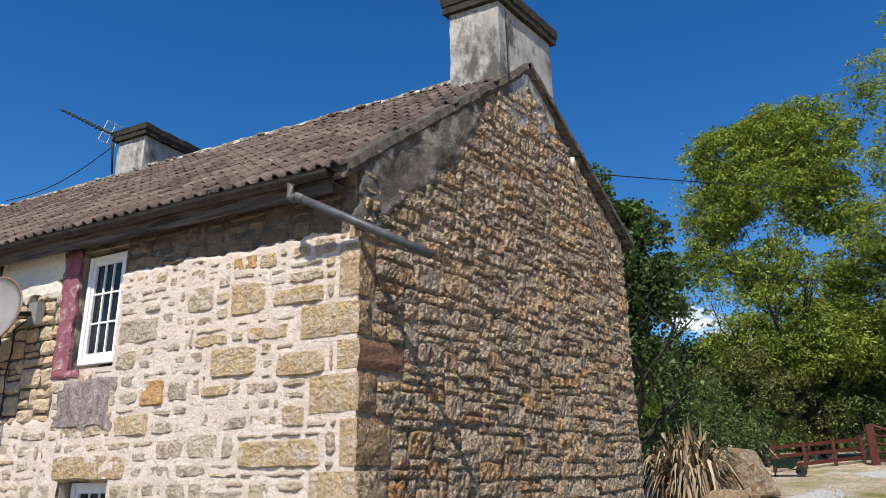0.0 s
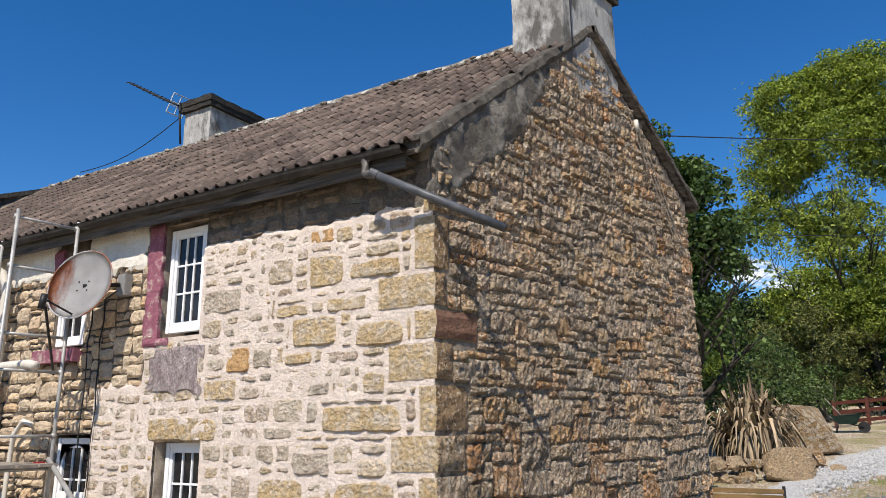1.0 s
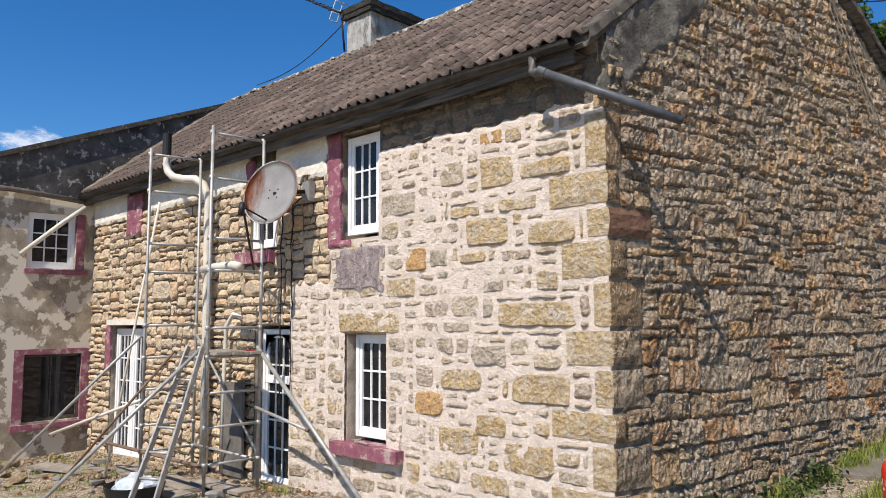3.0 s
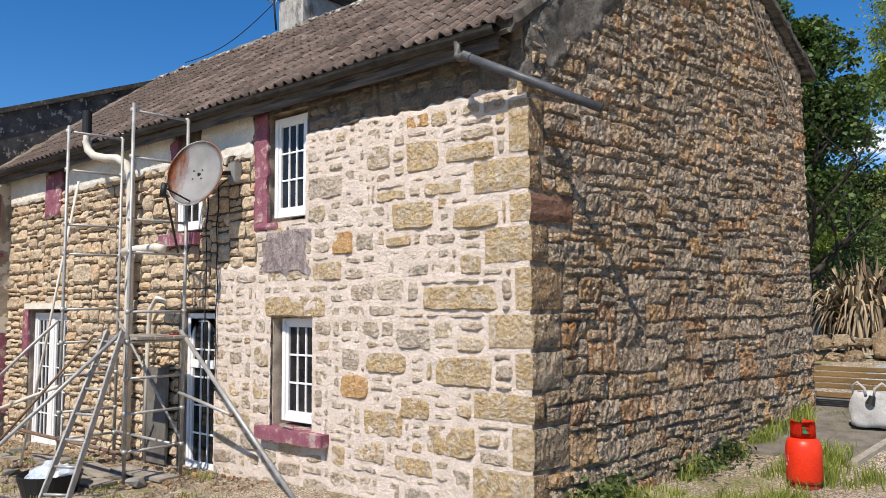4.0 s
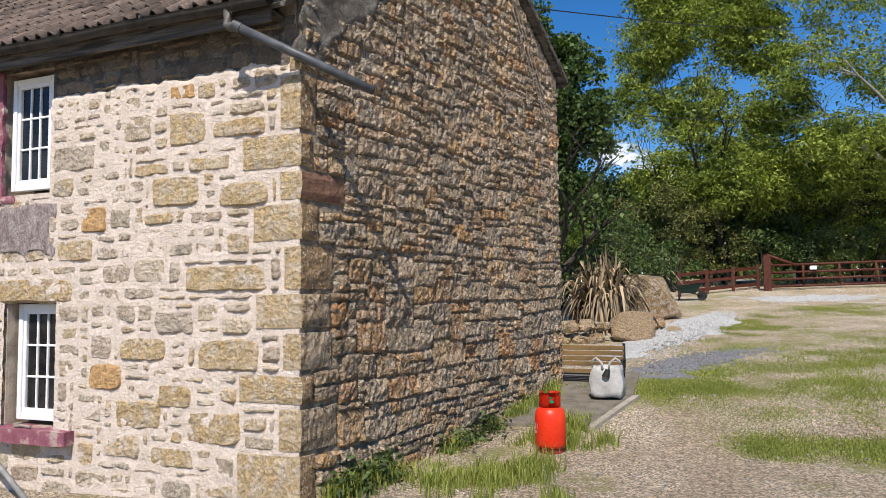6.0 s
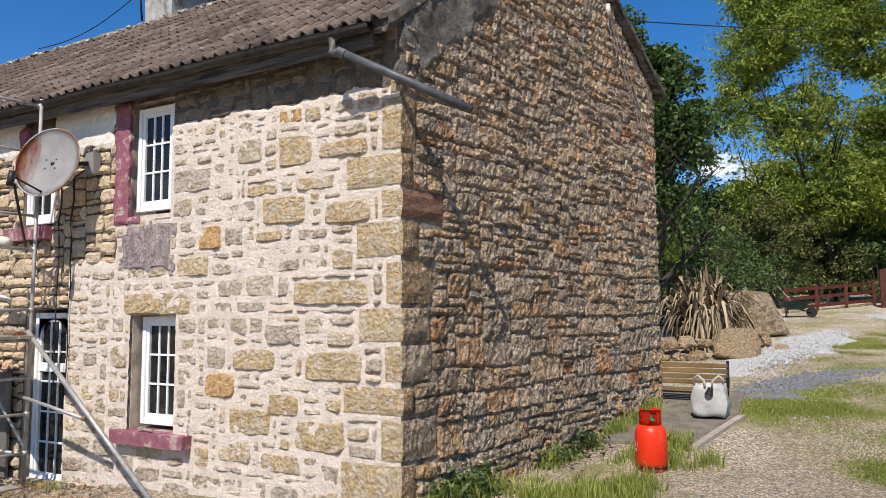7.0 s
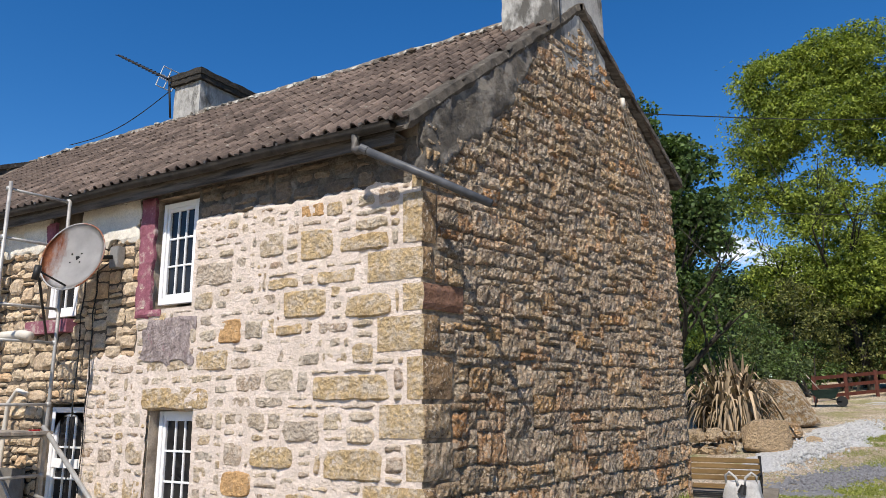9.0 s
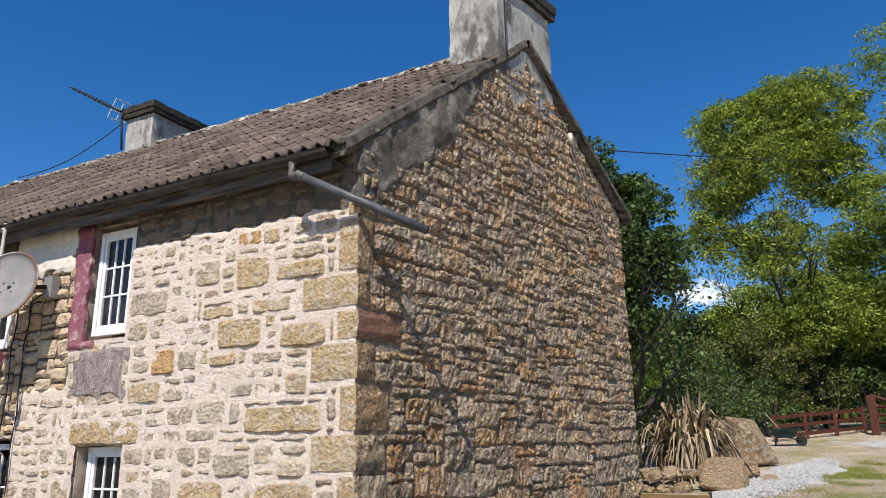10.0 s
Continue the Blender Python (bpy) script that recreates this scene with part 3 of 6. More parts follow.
# plaster left under the eaves and round the windows
def patch(name, u0, u1, z0, z1, out, material, parent, label, ragged=0.03, seed=0.0, thick=0.04, place=on_front):
    bm = bmesh.new()
    n, m = max(4, int((u1 - u0) / 0.035)), max(3, int((z1 - z0) / 0.035))
    vs = {}
    for j in range(m + 1):
        for i in range(n + 1):
            a, b = i / n, j / m
            u, z = u0 + (u1 - u0) * a, z0 + (z1 - z0) * b
            q = noise.noise_vector(Vector((u * 6 + seed, z * 6, seed)))
            e = 1.0 if i in (0, n) or j in (0, m) else 0.25
            vs[i, j] = bm.verts.new(place(u + q.x * ragged * e, z + q.y * ragged * e * (1 if j < m else 0.2), out + q.z * 0.006 + 0.011 * noise.noise((u * 17 + seed, z * 17, 1.0)) - (0.012 if e == 1 else 0)))
    for j in range(m):
        for i in range(n):
            bm.faces.new((vs[i, j], vs[i + 1, j], vs[i + 1, j + 1], vs[i, j + 1]))
    r = bmesh.ops.extrude_face_region(bm, geom=bm.faces[:])
    back = place(0, 0, -thick) - place(0, 0, 0)
    bmesh.ops.translate(bm, vec=back, verts=[g for g in r["geom"] if isinstance(g, bmesh.types.BMVert)])
    bmesh.ops.recalc_face_normals(bm, faces=bm.faces[:])
    return obj(name, bm, material, parent, label)


patch("plaster", -4.72, -3.66, 3.60, EAVE_Z, 0.025, M_RENDER_WHITE, wall_front, "white render left under the eaves", 0.09, 1.0)
patch("plaster", -8.30, -5.34, 3.66, EAVE_Z, 0.025, M_RENDER_WHITE, wall_front, "white render left under the eaves", 0.05, 2.0)
patch("plaster", WEST + 0.02, -9.1, 3.62, EAVE_Z, 0.025, M_RENDER_WHITE, wall_front, "white render left under the eaves", 0.03, 3.0)
patch("plaster", -0.02, 0.26, 3.70, 4.22, 0.03, M_RENDER_GREY, wall_front, "ragged grey render at the corner", 0.12, 13.0, place=on_gable)
patch("painted_reveal", -3.64, -3.41, 2.72, 4.04, 0.022, M_PURPLE, wall_front, "purple painted window surround", 0.04, 4.0)
patch("painted_reveal", -3.62, -3.22, 2.73, 2.80, 0.03, M_PURPLE, wall_front, "purple painted window sill band", 0.012, 5.0)
patch("painted_reveal", -9.08, -8.52, 3.32, 4.0, 0.03, M_PURPLE, wall_front, "purple painted window surround", 0.015, 6.0)
patch("painted_reveal", -9.80, -9.60, 1.1, 1.84, 0.02, M_PURPLE, wall_front, "purple painted door surround", 0.02, 7.0)
patch("painted_reveal", -5.40, -5.22, 3.5, 4.0, 0.03, M_PURPLE, wall_front, "purple painted window surround", 0.02, 8.0)
patch("render_patch", -3.44, -2.72, 2.22, 2.70, 0.026, M_PATCH, wall_front, "grey render patch with purple paint traces", 0.13, 9.0)
bm = bmesh.new()
grid_box(bm, (-5.50, -0.10, 2.64), (-4.69, 0.12, 2.79), 0.08)
roughen(bm, 0.012, 8)
tagged(obj("window_sill", bm, M_PURPLE), "chipped purple painted stone sill behind the scaffold", "sill", kind="structure")


# gable wall
def roof_front(y):
    return EAVE_Z + 0.10 + (y + 0.22) * (RIDGE_Z - EAVE_Z - 0.1) / (RIDGE_Y + 0.22)


def gable_top(s):
    y = s * GD.y
    back = BACK_EAVE_Z + 0.05 + (BACK_S * GD.y - y) * (RIDGE_Z - BACK_EAVE_Z - 0.05) / (BACK_S * GD.y - RIDGE_Y)
    return min(roof_front(y), back) - 0.10


def on_gable_wavy(s, z, out):
    """Courses that rise and dip a little along the gable."""
    return on_gable(s, z + 0.05 * noise.noise((s * 0.9, z * 0.7, 4.0)) * min(1.0, s * 1.5), out)


wall_gable = holder("wall_gable")
tagged(wall_gable, "weathered grey and tan rubble gable wall with open joints", "wall", kind="structure")
bm = bmesh.new()
prof = [(0.0, -0.9), (BACK_S, -0.9), (BACK_S, gable_top(BACK_S) + 0.02), (RIDGE_Y / GD.y, gable_top(RIDGE_Y / GD.y) + 0.02), (0.0, gable_top(0) + 0.02)]
fa = [bm.verts.new(on_gable(s, z, -0.05)) for s, z in prof]
fb = [bm.verts.new(on_gable(s, z, -0.55)) for s, z in prof]
bm.faces.new(fa)
bm.faces.new(fb[::-1])
for i in range(5):
    j = (i + 1) % 5
    bm.faces.new((fa[j], fa[i], fb[i], fb[j]))
part("core", bm, M_GJOINT, wall_gable)
verts, faces = sheet(0.0, BACK_S, -0.3, 6.6, 0.035, on_gable, -0.012, 0.022, 11.0, [], lambda s, z: z < gable_top(s))
mesh_obj("bedding", verts, faces, M_WALLJOINT, wall_gable, "grey open joints", True)


def skim_edge(s, z):
    """How far a point lies above the ragged lower edge of the old render."""
    return z - (3.60 + 0.80 * s + 0.7 * max(0.0, s - 1.25) + 0.15 * noise.noise((s * 2.5, z * 2.5, 5)) + 0.08 * noise.noise((s * 9, z * 9, 2)))


patch_lines = lambda s, z: z < gable_top(s) - 0.02 and skim_edge(s, z) < 0.14
gable_stones = pack(0.0, BACK_S - 0.02, -0.2, 2.2, gable_block, rng, (0.14, 0.38), (0.12, 0.26), gap=0.002, inside=patch_lines)
gable_stones += pack(0.0, BACK_S - 0.02, 2.2, 6.5, gable_block, rng, (0.11, 0.30), (0.09, 0.20), gap=0.002, inside=patch_lines)
lay_stones(gable_stones, on_gable_wavy, 0.016, rng, M_STONE_G, "rubble", M_STONE_GJ, wall_gable, lambda s, z: s < 2.3 and z < 3.4, 0.015, cell=0.024, squareness=0.08, ridged=0.022, bed=-0.008)
# broken stones left bare at the eaves corner
for s0, z0, w, h in ((0.10, 3.93, 0.17, 0.13), (0.12, 4.07, 0.20, 0.12), (0.06, 3.80, 0.13, 0.11), (0.24, 3.84, 0.15, 0.10), (0.09, 4.19, 0.14, 0.09)):
    pts, faces = stone_shape(w, h, 0.022, rng, 0.026, 0.022, squareness=0.25, ridged=0.02)
    ob = mesh_obj("stone", [on_gable(a, b, o) for a, b, o in pts], faces, M_STONE_G, wall_gable)
    ob.location = on_gable(s0, z0, 0)
# old render still hanging on under the front slope, verge shade put into its grey
verts, faces = sheet(0.0, 3.4, 3.4, 6.5, 0.025, on_gable, lambda s, z: min(0.024, -0.05 + 0.7 * skim_edge(s, z)) - 0.03 * noise.noise((s * 3, z * 3, 2.2)), 0.016, 8.0, [], lambda s, z: z < gable_top(s) and skim_edge(s, z) > -0.03)
mesh_obj("render_skim", verts, faces, M_RENDER_GREY, wall_gable, "grey render hanging on under the verge, darkened as verge shade", True)

# other walls that close the house
bm = bmesh.new()
box(bm, (WEST, BACK_S * GD.y - 0.5, -0.6), (on_gable(BACK_S, 0, -0.56).x, BACK_S * GD.y, BACK_EAVE_Z))
wall_back = obj("wall_back", bm, M_RENDER_GREY)
tagged(wall_back, "grey rendered back wall of the house", "wall", kind="structure")

# ---- roof ----
SLOPE_LEN = math.hypot(RIDGE_Y + 0.24, RIDGE_Z - (EAVE_Z + 0.06))
SLOPE_DIR = Vector((0, RIDGE_Y + 0.24, RIDGE_Z - (EAVE_Z + 0.06))).normalized()
SLOPE_NRM = Vector((0, -SLOPE_DIR.z, SLOPE_DIR.y))
ROOF_FOOT = Vector((0, -0.24, EAVE_Z + 0.06))


def verge_x(d):
    """The roof's edge over the gable, d metres up the slope."""
    return (ROOF_FOOT.y + SLOPE_DIR.y * d) * K + 0.04


roof = holder("roof")
tagged(roof, "brown weathered tile roof with lichened ridge", "roof", kind="structure")
bm = bmesh.new()
a, b = ROOF_FOOT - SLOPE_NRM * 0.05, ROOF_FOOT + SLOPE_DIR * SLOPE_LEN - SLOPE_NRM * 0.05
for x0a, x0b in ((WEST, WEST),):
    v = [Vector((WEST, a.y, a.z)), Vector((verge_x(0) - 0.05, a.y, a.z)), Vector((verge_x(SLOPE_LEN) - 0.05, b.y, b.z)), Vector((WEST, b.y, b.z))]
    top = [bm.verts.new(p) for p in v]
    low = [bm.verts.new(p - SLOPE_NRM * 0.04) for p in v]
    bm.faces.new(top)
    bm.faces.new(low[::-1])
    for i in range(4):
        bm.faces.new((top[i], low[i], low[(i + 1) % 4], top[(i + 1) % 4]))
bmesh.ops.recalc_face_normals(bm, faces=bm.faces[:])
part("underlay", bm, M_BLACKWOOD, roof)
# back slope
bm = bmesh.new()
by = BACK_S * GD.y + 0.22
bz = BACK_EAVE_Z - 0.06
v = [Vector((WEST, RIDGE_Y, RIDGE_Z)), Vector((RIDGE_Y * K + 0.08, RIDGE_Y, RIDGE_Z)), Vector((by * K + 0.08, by, bz)), Vector((WEST, by, bz))]
top = [bm.verts.new(p + Vector((0, 0, 0.03))) for p in v]
low = [bm.verts.new(p - Vector((0, 0, 0.06))) for p in v]
bm.faces.new(top)
bm.faces.new(low[::-1])
for i in range(4):
    bm.faces.new((top[i], low[i], low[(i + 1) % 4], top[(i + 1) % 4]))
bmesh.ops.recalc_face_normals(bm, faces=bm.faces[:])
part("back_slope", bm, M_TILE, roof)

TILE_W, TILE_L, ROWS_N = 0.30, 0.315, 12
GAUGE = SLOPE_LEN / ROWS_N


def tile_mesh():
    """A double-roll tile: x across, y up the slope, z out."""
    xs = [0.015 * k for k in range(21)]
    hs = [0.002 + 0.054 * max(0.0, math.sin(math.pi * min(1.0, (x % 0.15) / 0.085))) ** 0.8 for x in xs]
    vs, fs = [], []
    n = len(xs)
    for y, lift in ((0, 0.018), (GAUGE + 0.05, 0.002)):
        for x, h in zip(xs, hs):
            vs.append((x, y, h + lift))
    for x, h in zip(xs, hs):
        vs.append((x, 0.002, h))
    for i in range(n - 1):
        fs.append((i, i + 1, n + i + 1, n + i))
        fs.append((2 * n + i, 2 * n + i + 1, i + 1, i))
    return vs, fs


tv, tf = tile_mesh()
tile_me = bpy.data.meshes.new("tile")
tile_me.from_pydata(tv, [], tf)
tile_me.materials.append(M_TILE)
rng = random.Random(11)
basis = Matrix((Vector((1, 0, 0)), SLOPE_DIR, SLOPE_NRM)).transposed().to_4x4()
jv, jf, made = [], [], 0
for r in range(ROWS_N):
    d = r * GAUGE
    x = math.floor((verge_x(d + GAUGE / 2) - TILE_W + 0.03) / 0.15) * 0.15
    while x > WEST - 0.1:
        m = Matrix.Translation(ROOF_FOOT + SLOPE_DIR * (d + 0.015) + Vector((x, 0, 0)) + SLOPE_NRM * rng.uniform(-0.004, 0.005)) @ basis @ pose(0, 0, 0, rng.uniform(-0.8, 0.8), rng.uniform(-0.6, 0.6), rng.uniform(-0.7, 0.7))
        if made < 300 and x > -7.4:
            ob = new("tile", tile_me)
            ob.parent = roof
            ob.matrix_world = m
            made += 1
        else:
            b0 = len(jv)
            jv += [m @ Vector(p) for p in tv]
            jf += [tuple(b0 + k for k in f) for f in tf]
        x -= TILE_W
ob = mesh_obj("tiles", jv, jf, M_TILE, roof)
tagged(ob, kind="stuff")
# moss clumps and crumbs of mortar on the tiles
rng = random.Random(5)
bm = bmesh.new()
for _ in range(260):
    d = rng.choice([rng.uniform(0, SLOPE_LEN), rng.uniform(0, 0.5), rng.uniform(SLOPE_LEN - 0.5, SLOPE_LEN)])
    p = ROOF_FOOT + SLOPE_DIR * d + SLOPE_NRM * 0.03 + Vector((rng.uniform(WEST, verge_x(d) - 0.1), 0, 0))
    s = rng.uniform(0.008, 0.020)
    bmesh.ops.create_icosphere(bm, subdivisions=1, radius=s, matrix=Matrix.Translation(p) @ Matrix.Diagonal((rng.uniform(0.8, 1.8), 1, 0.6, 1)))
roughen(bm, 0.01, 40)
ob = part("moss", bm, M_CAP, roof, "dark moss clumps on the tiles")
tagged(ob, kind="stuff")
# ridge tiles
n_ridge = 24
for i in range(n_ridge):
    x1 = RIDGE_Y * K - 0.35 - i * 0.44
    if x1 - 0.44 < WEST:
        break
    bm = bmesh.new()
    rings = []
    for x, k in ((x1, 1.0), (x1 - 0.22, 1.03), (x1 - 0.445, 1.06)):
        ring = []
        for q in range(9):
            a = math.pi * q / 8
            for_r = 0.135 * k
            ring.append(bm.verts.new((x, RIDGE_Y + for_r * math.cos(a), RIDGE_Z - 0.05 + for_r * 0.85 * math.sin(a) + rng.uniform(-0.004, 0.004))))
        rings.append(ring)
    for r1, r2 in zip(rings, rings[1:]):
        for q in range(8):
            bm.faces.new((r1[q], r1[q + 1], r2[q + 1], r2[q]))
    bm.faces.new(rings[0])
    bm.faces.new(rings[-1][::-1])
    bmesh.ops.recalc_face_normals(bm, faces=bm.faces[:])
    roughen(bm, 0.022, 7)
    part("ridge_tile", bm, M_RIDGE, roof)
# lumps of bedding mortar along the ridge
bm = bmesh.new()
for _ in range(130):
    x = rng.uniform(WEST, 0.1)
    bmesh.ops.create_icosphere(bm, subdivisions=1, radius=rng.uniform(0.025, 0.06), matrix=Matrix.Translation((x, RIDGE_Y - rng.uniform(0.10, 0.2), RIDGE_Z - rng.uniform(0.02, 0.10))) @ Matrix.Diagonal((rng.uniform(1, 2.4), 1, 0.7, 1)))
roughen(bm, 0.015, 25)
tagged(part("ridge_mortar", bm, M_RIDGE, roof, "pale lichened mortar under the ridge tiles"), kind="stuff")

# cement verges over the gable
for side in (0, 1):
    bm = bmesh.new()
    n = 44
    rows_v = []
    for i in range(n + 1):
        f = i / n
        if side == 0:
            y = -0.20 + f * (RIDGE_Y + 0.20)
            z = ROOF_FOOT.z + (y - ROOF_FOOT.y) * SLOPE_DIR.z / SLOPE_DIR.y
        else:
            y = RIDGE_Y + f * (by - RIDGE_Y)
            z = RIDGE_Z + (bz - RIDGE_Z) * f
        x = y * K
        q = noise.noise_vector(Vector((0.5, y * 13, z * 13 + side * 5))) * (1.5 if side == 0 else 1.0)
        w = 0.10 if side == 0 else 0.12
        rows_v.append([bm.verts.new((x + dx + q.x * 0.022, y, z + dz + q.z * 0.02)) for dx, dz in (((-0.20, 0.03), (-0.05, 0.055), (0.03, 0.04), (0.05, -0.05), (0.01, -0.12), (-0.10, -0.06)) if side == 0 else ((-0.14, 0.055), (-0.02, 0.062), (w - 0.035, 0.04), (w - 0.03, -0.045), (0.0, -0.09), (-0.14, -0.06)))])
    for r1, r2 in zip(rows_v, rows_v[1:]):
        for q in range(6):
            bm.faces.new((r1[q], r1[(q + 1) % 6], r2[(q + 1) % 6], r2[q]))
    bm.faces.new(rows_v[0])
    bm.faces.new(rows_v[-1][::-1])
    bmesh.ops.recalc_face_normals(bm, faces=bm.faces[:])
    part("verge", bm, M_VERGE if side == 0 else M_BLACKWOOD, roof, "mossy cement verge" if side == 0 else "dark barge board")

# fascia, soffit, gutter
bm = bmesh.new()
box(bm, (WEST, -0.20, EAVE_Z - 0.115), (-0.16, -0.175, EAVE_Z + 0.06))
fascia = tagged(obj("trim_fascia", bm, M_BLACKWOOD), "dark weathered fascia board under the gutter", "fascia", kind="structure")
bm = bmesh.new()
box(bm, (WEST, -0.172, EAVE_Z - 0.03), (-0.16, 0.02, EAVE_Z - 0.01))
tagged(obj("trim_soffit", bm, M_BLACKWOOD), "dark boarded soffit under the eaves", "soffit", kind="structure")
bm = bmesh.new()
rng = random.Random(3)
xs = list(np.linspace(WEST + 0.05, -0.13, 60))
rings = []
for x in xs:
    sag = 0.006 * math.sin(x * 3.1)
    ring = []
    for q in range(9):
        a = math.pi * (1 + q / 8)
        ring.append(bm.verts.new((x, -0.265 + 0.062 * math.cos(a), EAVE_Z + 0.055 + sag + 0.062 * math.sin(a))))
    rings.append(ring)
for r1, r2 in zip(rings, rings[1:]):
    for q in range(8):
        bm.faces.new((r1[q], r1[q + 1], r2[q + 1], r2[q]))
bm.faces.new(rings[-1])
r = bmesh.ops.solidify(bm, geom=bm.faces[:], thickness=0.005)
gutter = holder("gutter")
tagged(gutter, "black half-round plastic gutter along the eaves", "gutter")
part("channel", bm, M_GUTTER, gutter, smooth=True)
for x in [-0.42 - 0.95 * i for i in range(11)]:
    bm = bmesh.new()
    for a0, b0 in ((x - 0.02, x + 0.02),):
        pts = []
        for xx in (a0, b0):
            pts.append([bm.verts.new((xx, -0.265 + 0.070 * math.cos(math.pi * (1 + q / 8)), EAVE_Z + 0.058 + 0.072 * math.sin(math.pi * (1 + q / 8)))) for q in range(9)])
        for q in range(8):
            bm.faces.new((pts[0][q], pts[0][q + 1], pts[1][q + 1], pts[1][q]))
    bmesh.ops.solidify(bm, geom=bm.faces[:], thickness=-0.006)
    box(bm, (x - 0.012, -0.342, EAVE_Z + 0.05), (x + 0.012, -0.325, EAVE_Z + 0.075))
    part("bracket", bm, M_GUTTER, gutter)

# the stub of downpipe left hanging past the corner
downpipe = holder("downpipe")
tagged(downpipe, "dark grey plastic downpipe hanging loose past the house corner", "downpipe")
bm = bmesh.new()
p0, p1 = Vector((-0.42, -0.30, 3.95)), Vector((0.60, 0.12, 3.41))
d = (p1 - p0).normalized()
pipe_run(bm, [p0, p0.lerp(p1, 0.5) + Vector((0, 0, 0.006)), p1], 0.036, 14)
part("pipe", bm, M_PIPE, downpipe, smooth=True)
bm = bmesh.new()
tube(bm, p0 - d * 0.02, p0 + d * 0.05, 0.042, 14)
part("collar", bm, M_PIPE, downpipe)
# Black disc on the capped tube, painted for the unlit bore.
bm = bmesh.new()
tube(bm, p1 - d * 0.004, p1 + d * 0.003, 0.031, 14)
part("opening", bm, M_BLACK, downpipe, "open end, dark bore put in as a black disc")
bm = bmesh.new()
pipe_run(bm, [(-0.52, -0.265, 4.10), (-0.52, -0.265, 3.98), (-0.48, -0.275, 3.955), p0 + d * 0.01], 0.040, 12)
part("outlet", bm, M_GUTTER, downpipe, smooth=True)


# ---- chimneys ----
def chimney(at, width, depth, z0, z1, skew, cap_over, cap_h, label):
    root = holder("chimney")
    tagged(root, label, "chimney")
    bm = bmesh.new()
    grid_box(bm, (-width, 0, z0), (0, depth, z1), 0.11)
    roughen(bm, 0.012, 5)
    for v in bm.verts:
        v.co.x += v.co.y * skew
        v.co += Vector(at)
    part("shaft", bm, M_CHIM, root, "grey and white peeling render")
    for lo, hi, ov in ((z1, z1 + cap_h * 0.45, cap_over * 0.8), (z1 + cap_h * 0.45, z1 + cap_h, cap_over)):
        bm = bmesh.new()
        grid_box(bm, (-width - ov, -ov, lo), (ov, depth + ov, hi), 0.08)
        roughen(bm, 0.016, 9)
        for v in bm.verts:
            v.co.x += v.co.y * skew
            v.co += Vector(at)
        part("cap", bm, M_CAP, root, "black mossy cap slab")
    return root


CH = on_gable(2.20, 0, 0.012)
chimney((CH.x, CH.y, 0), 0.64, 1.18, 5.6, 7.14, K, 0.075, 0.22, "tall rendered gable chimney with black mossy cap")
chimney((-5.92, 2.60, 0), 0.62, 1.85, 6.0, 7.10, 0.0, 0.075, 0.19, "low rendered ridge chimney with black mossy cap")

# ---- wing at the far end, its gable towards the yard ----
def wing_top(y):
    return 6.46 + (y - 2.72) * 0.42


M_WING = surface("peeling cream render", [(0.35, (0.25, 0.205, 0.15)), (0.65, (0.44, 0.37, 0.28))], 4.0, 40.0, 0.95, 0.9, 0.02, stain=(0.66, 0.60, 0.50), stain_scale=2.2, stain_at=(0.50, 0.525))
M_WINGTOP = surface("black-stained render", [(0.35, (0.045, 0.043, 0.04)), (0.65, (0.14, 0.13, 0.12))], 2.5, 35.0, 0.95, 0.7, 0.012, stain=(0.44, 0.40, 0.34), stain_scale=6.0, stain_at=(0.56, 0.64))
WW = [(-1.08, -0.30, 2.84, 3.80), (-1.06, -0.12, 0.25, 1.38)]


wing = holder("wing")
tagged(wing, "wing of the house with peeling cream render and blackened gable", "house wing", kind="structure")
bm = bmesh.new()
for y0, y1 in zip([-6.0, -1.08, -1.06, -0.30, -0.12], [-1.08, -1.06, -0.30, -0.12, 0.30]):
    lo = -0.9
    for c, dd in sorted([(w[2], w[3]) for w in WW if w[0] <= (y0 + y1) / 2 <= w[1]]):
        box(bm, (WEST - 0.45, y0, lo), (WEST, y1, c))
        lo = dd
    box(bm, (WEST - 0.45, y0, lo), (WEST, y1, 4.12 if y1 > -4 else 3.2))
part("wall", bm, M_WING, wing, "cream render peeling from grey")
bm = bmesh.new()
prof = [(-5.9, 2.85), (0.3, 4.12), (5.0, 4.12), (5.0, 5.6), (2.72, 6.46), (-5.9, wing_top(-5.9))]
fa = [bm.verts.new((WEST - 0.003, y, z)) for y, z in prof]
fb = [bm.verts.new((WEST - 0.45, y, z)) for y, z in prof]
bm.faces.new(fa)
bm.faces.new(fb[::-1])
for i in range(len(prof)):
    j = (i + 1) % len(prof)
    bm.faces.new((fa[j], fa[i], fb[i], fb[j]))
bmesh.ops.recalc_face_normals(bm, faces=bm.faces[:])
part("gable", bm, M_WINGTOP, wing, "black-stained gable render")
bm = bmesh.new()
prof = [(-6.2, wing_top(-6.2)), (2.72, 6.46), (5.2, 5.55)]
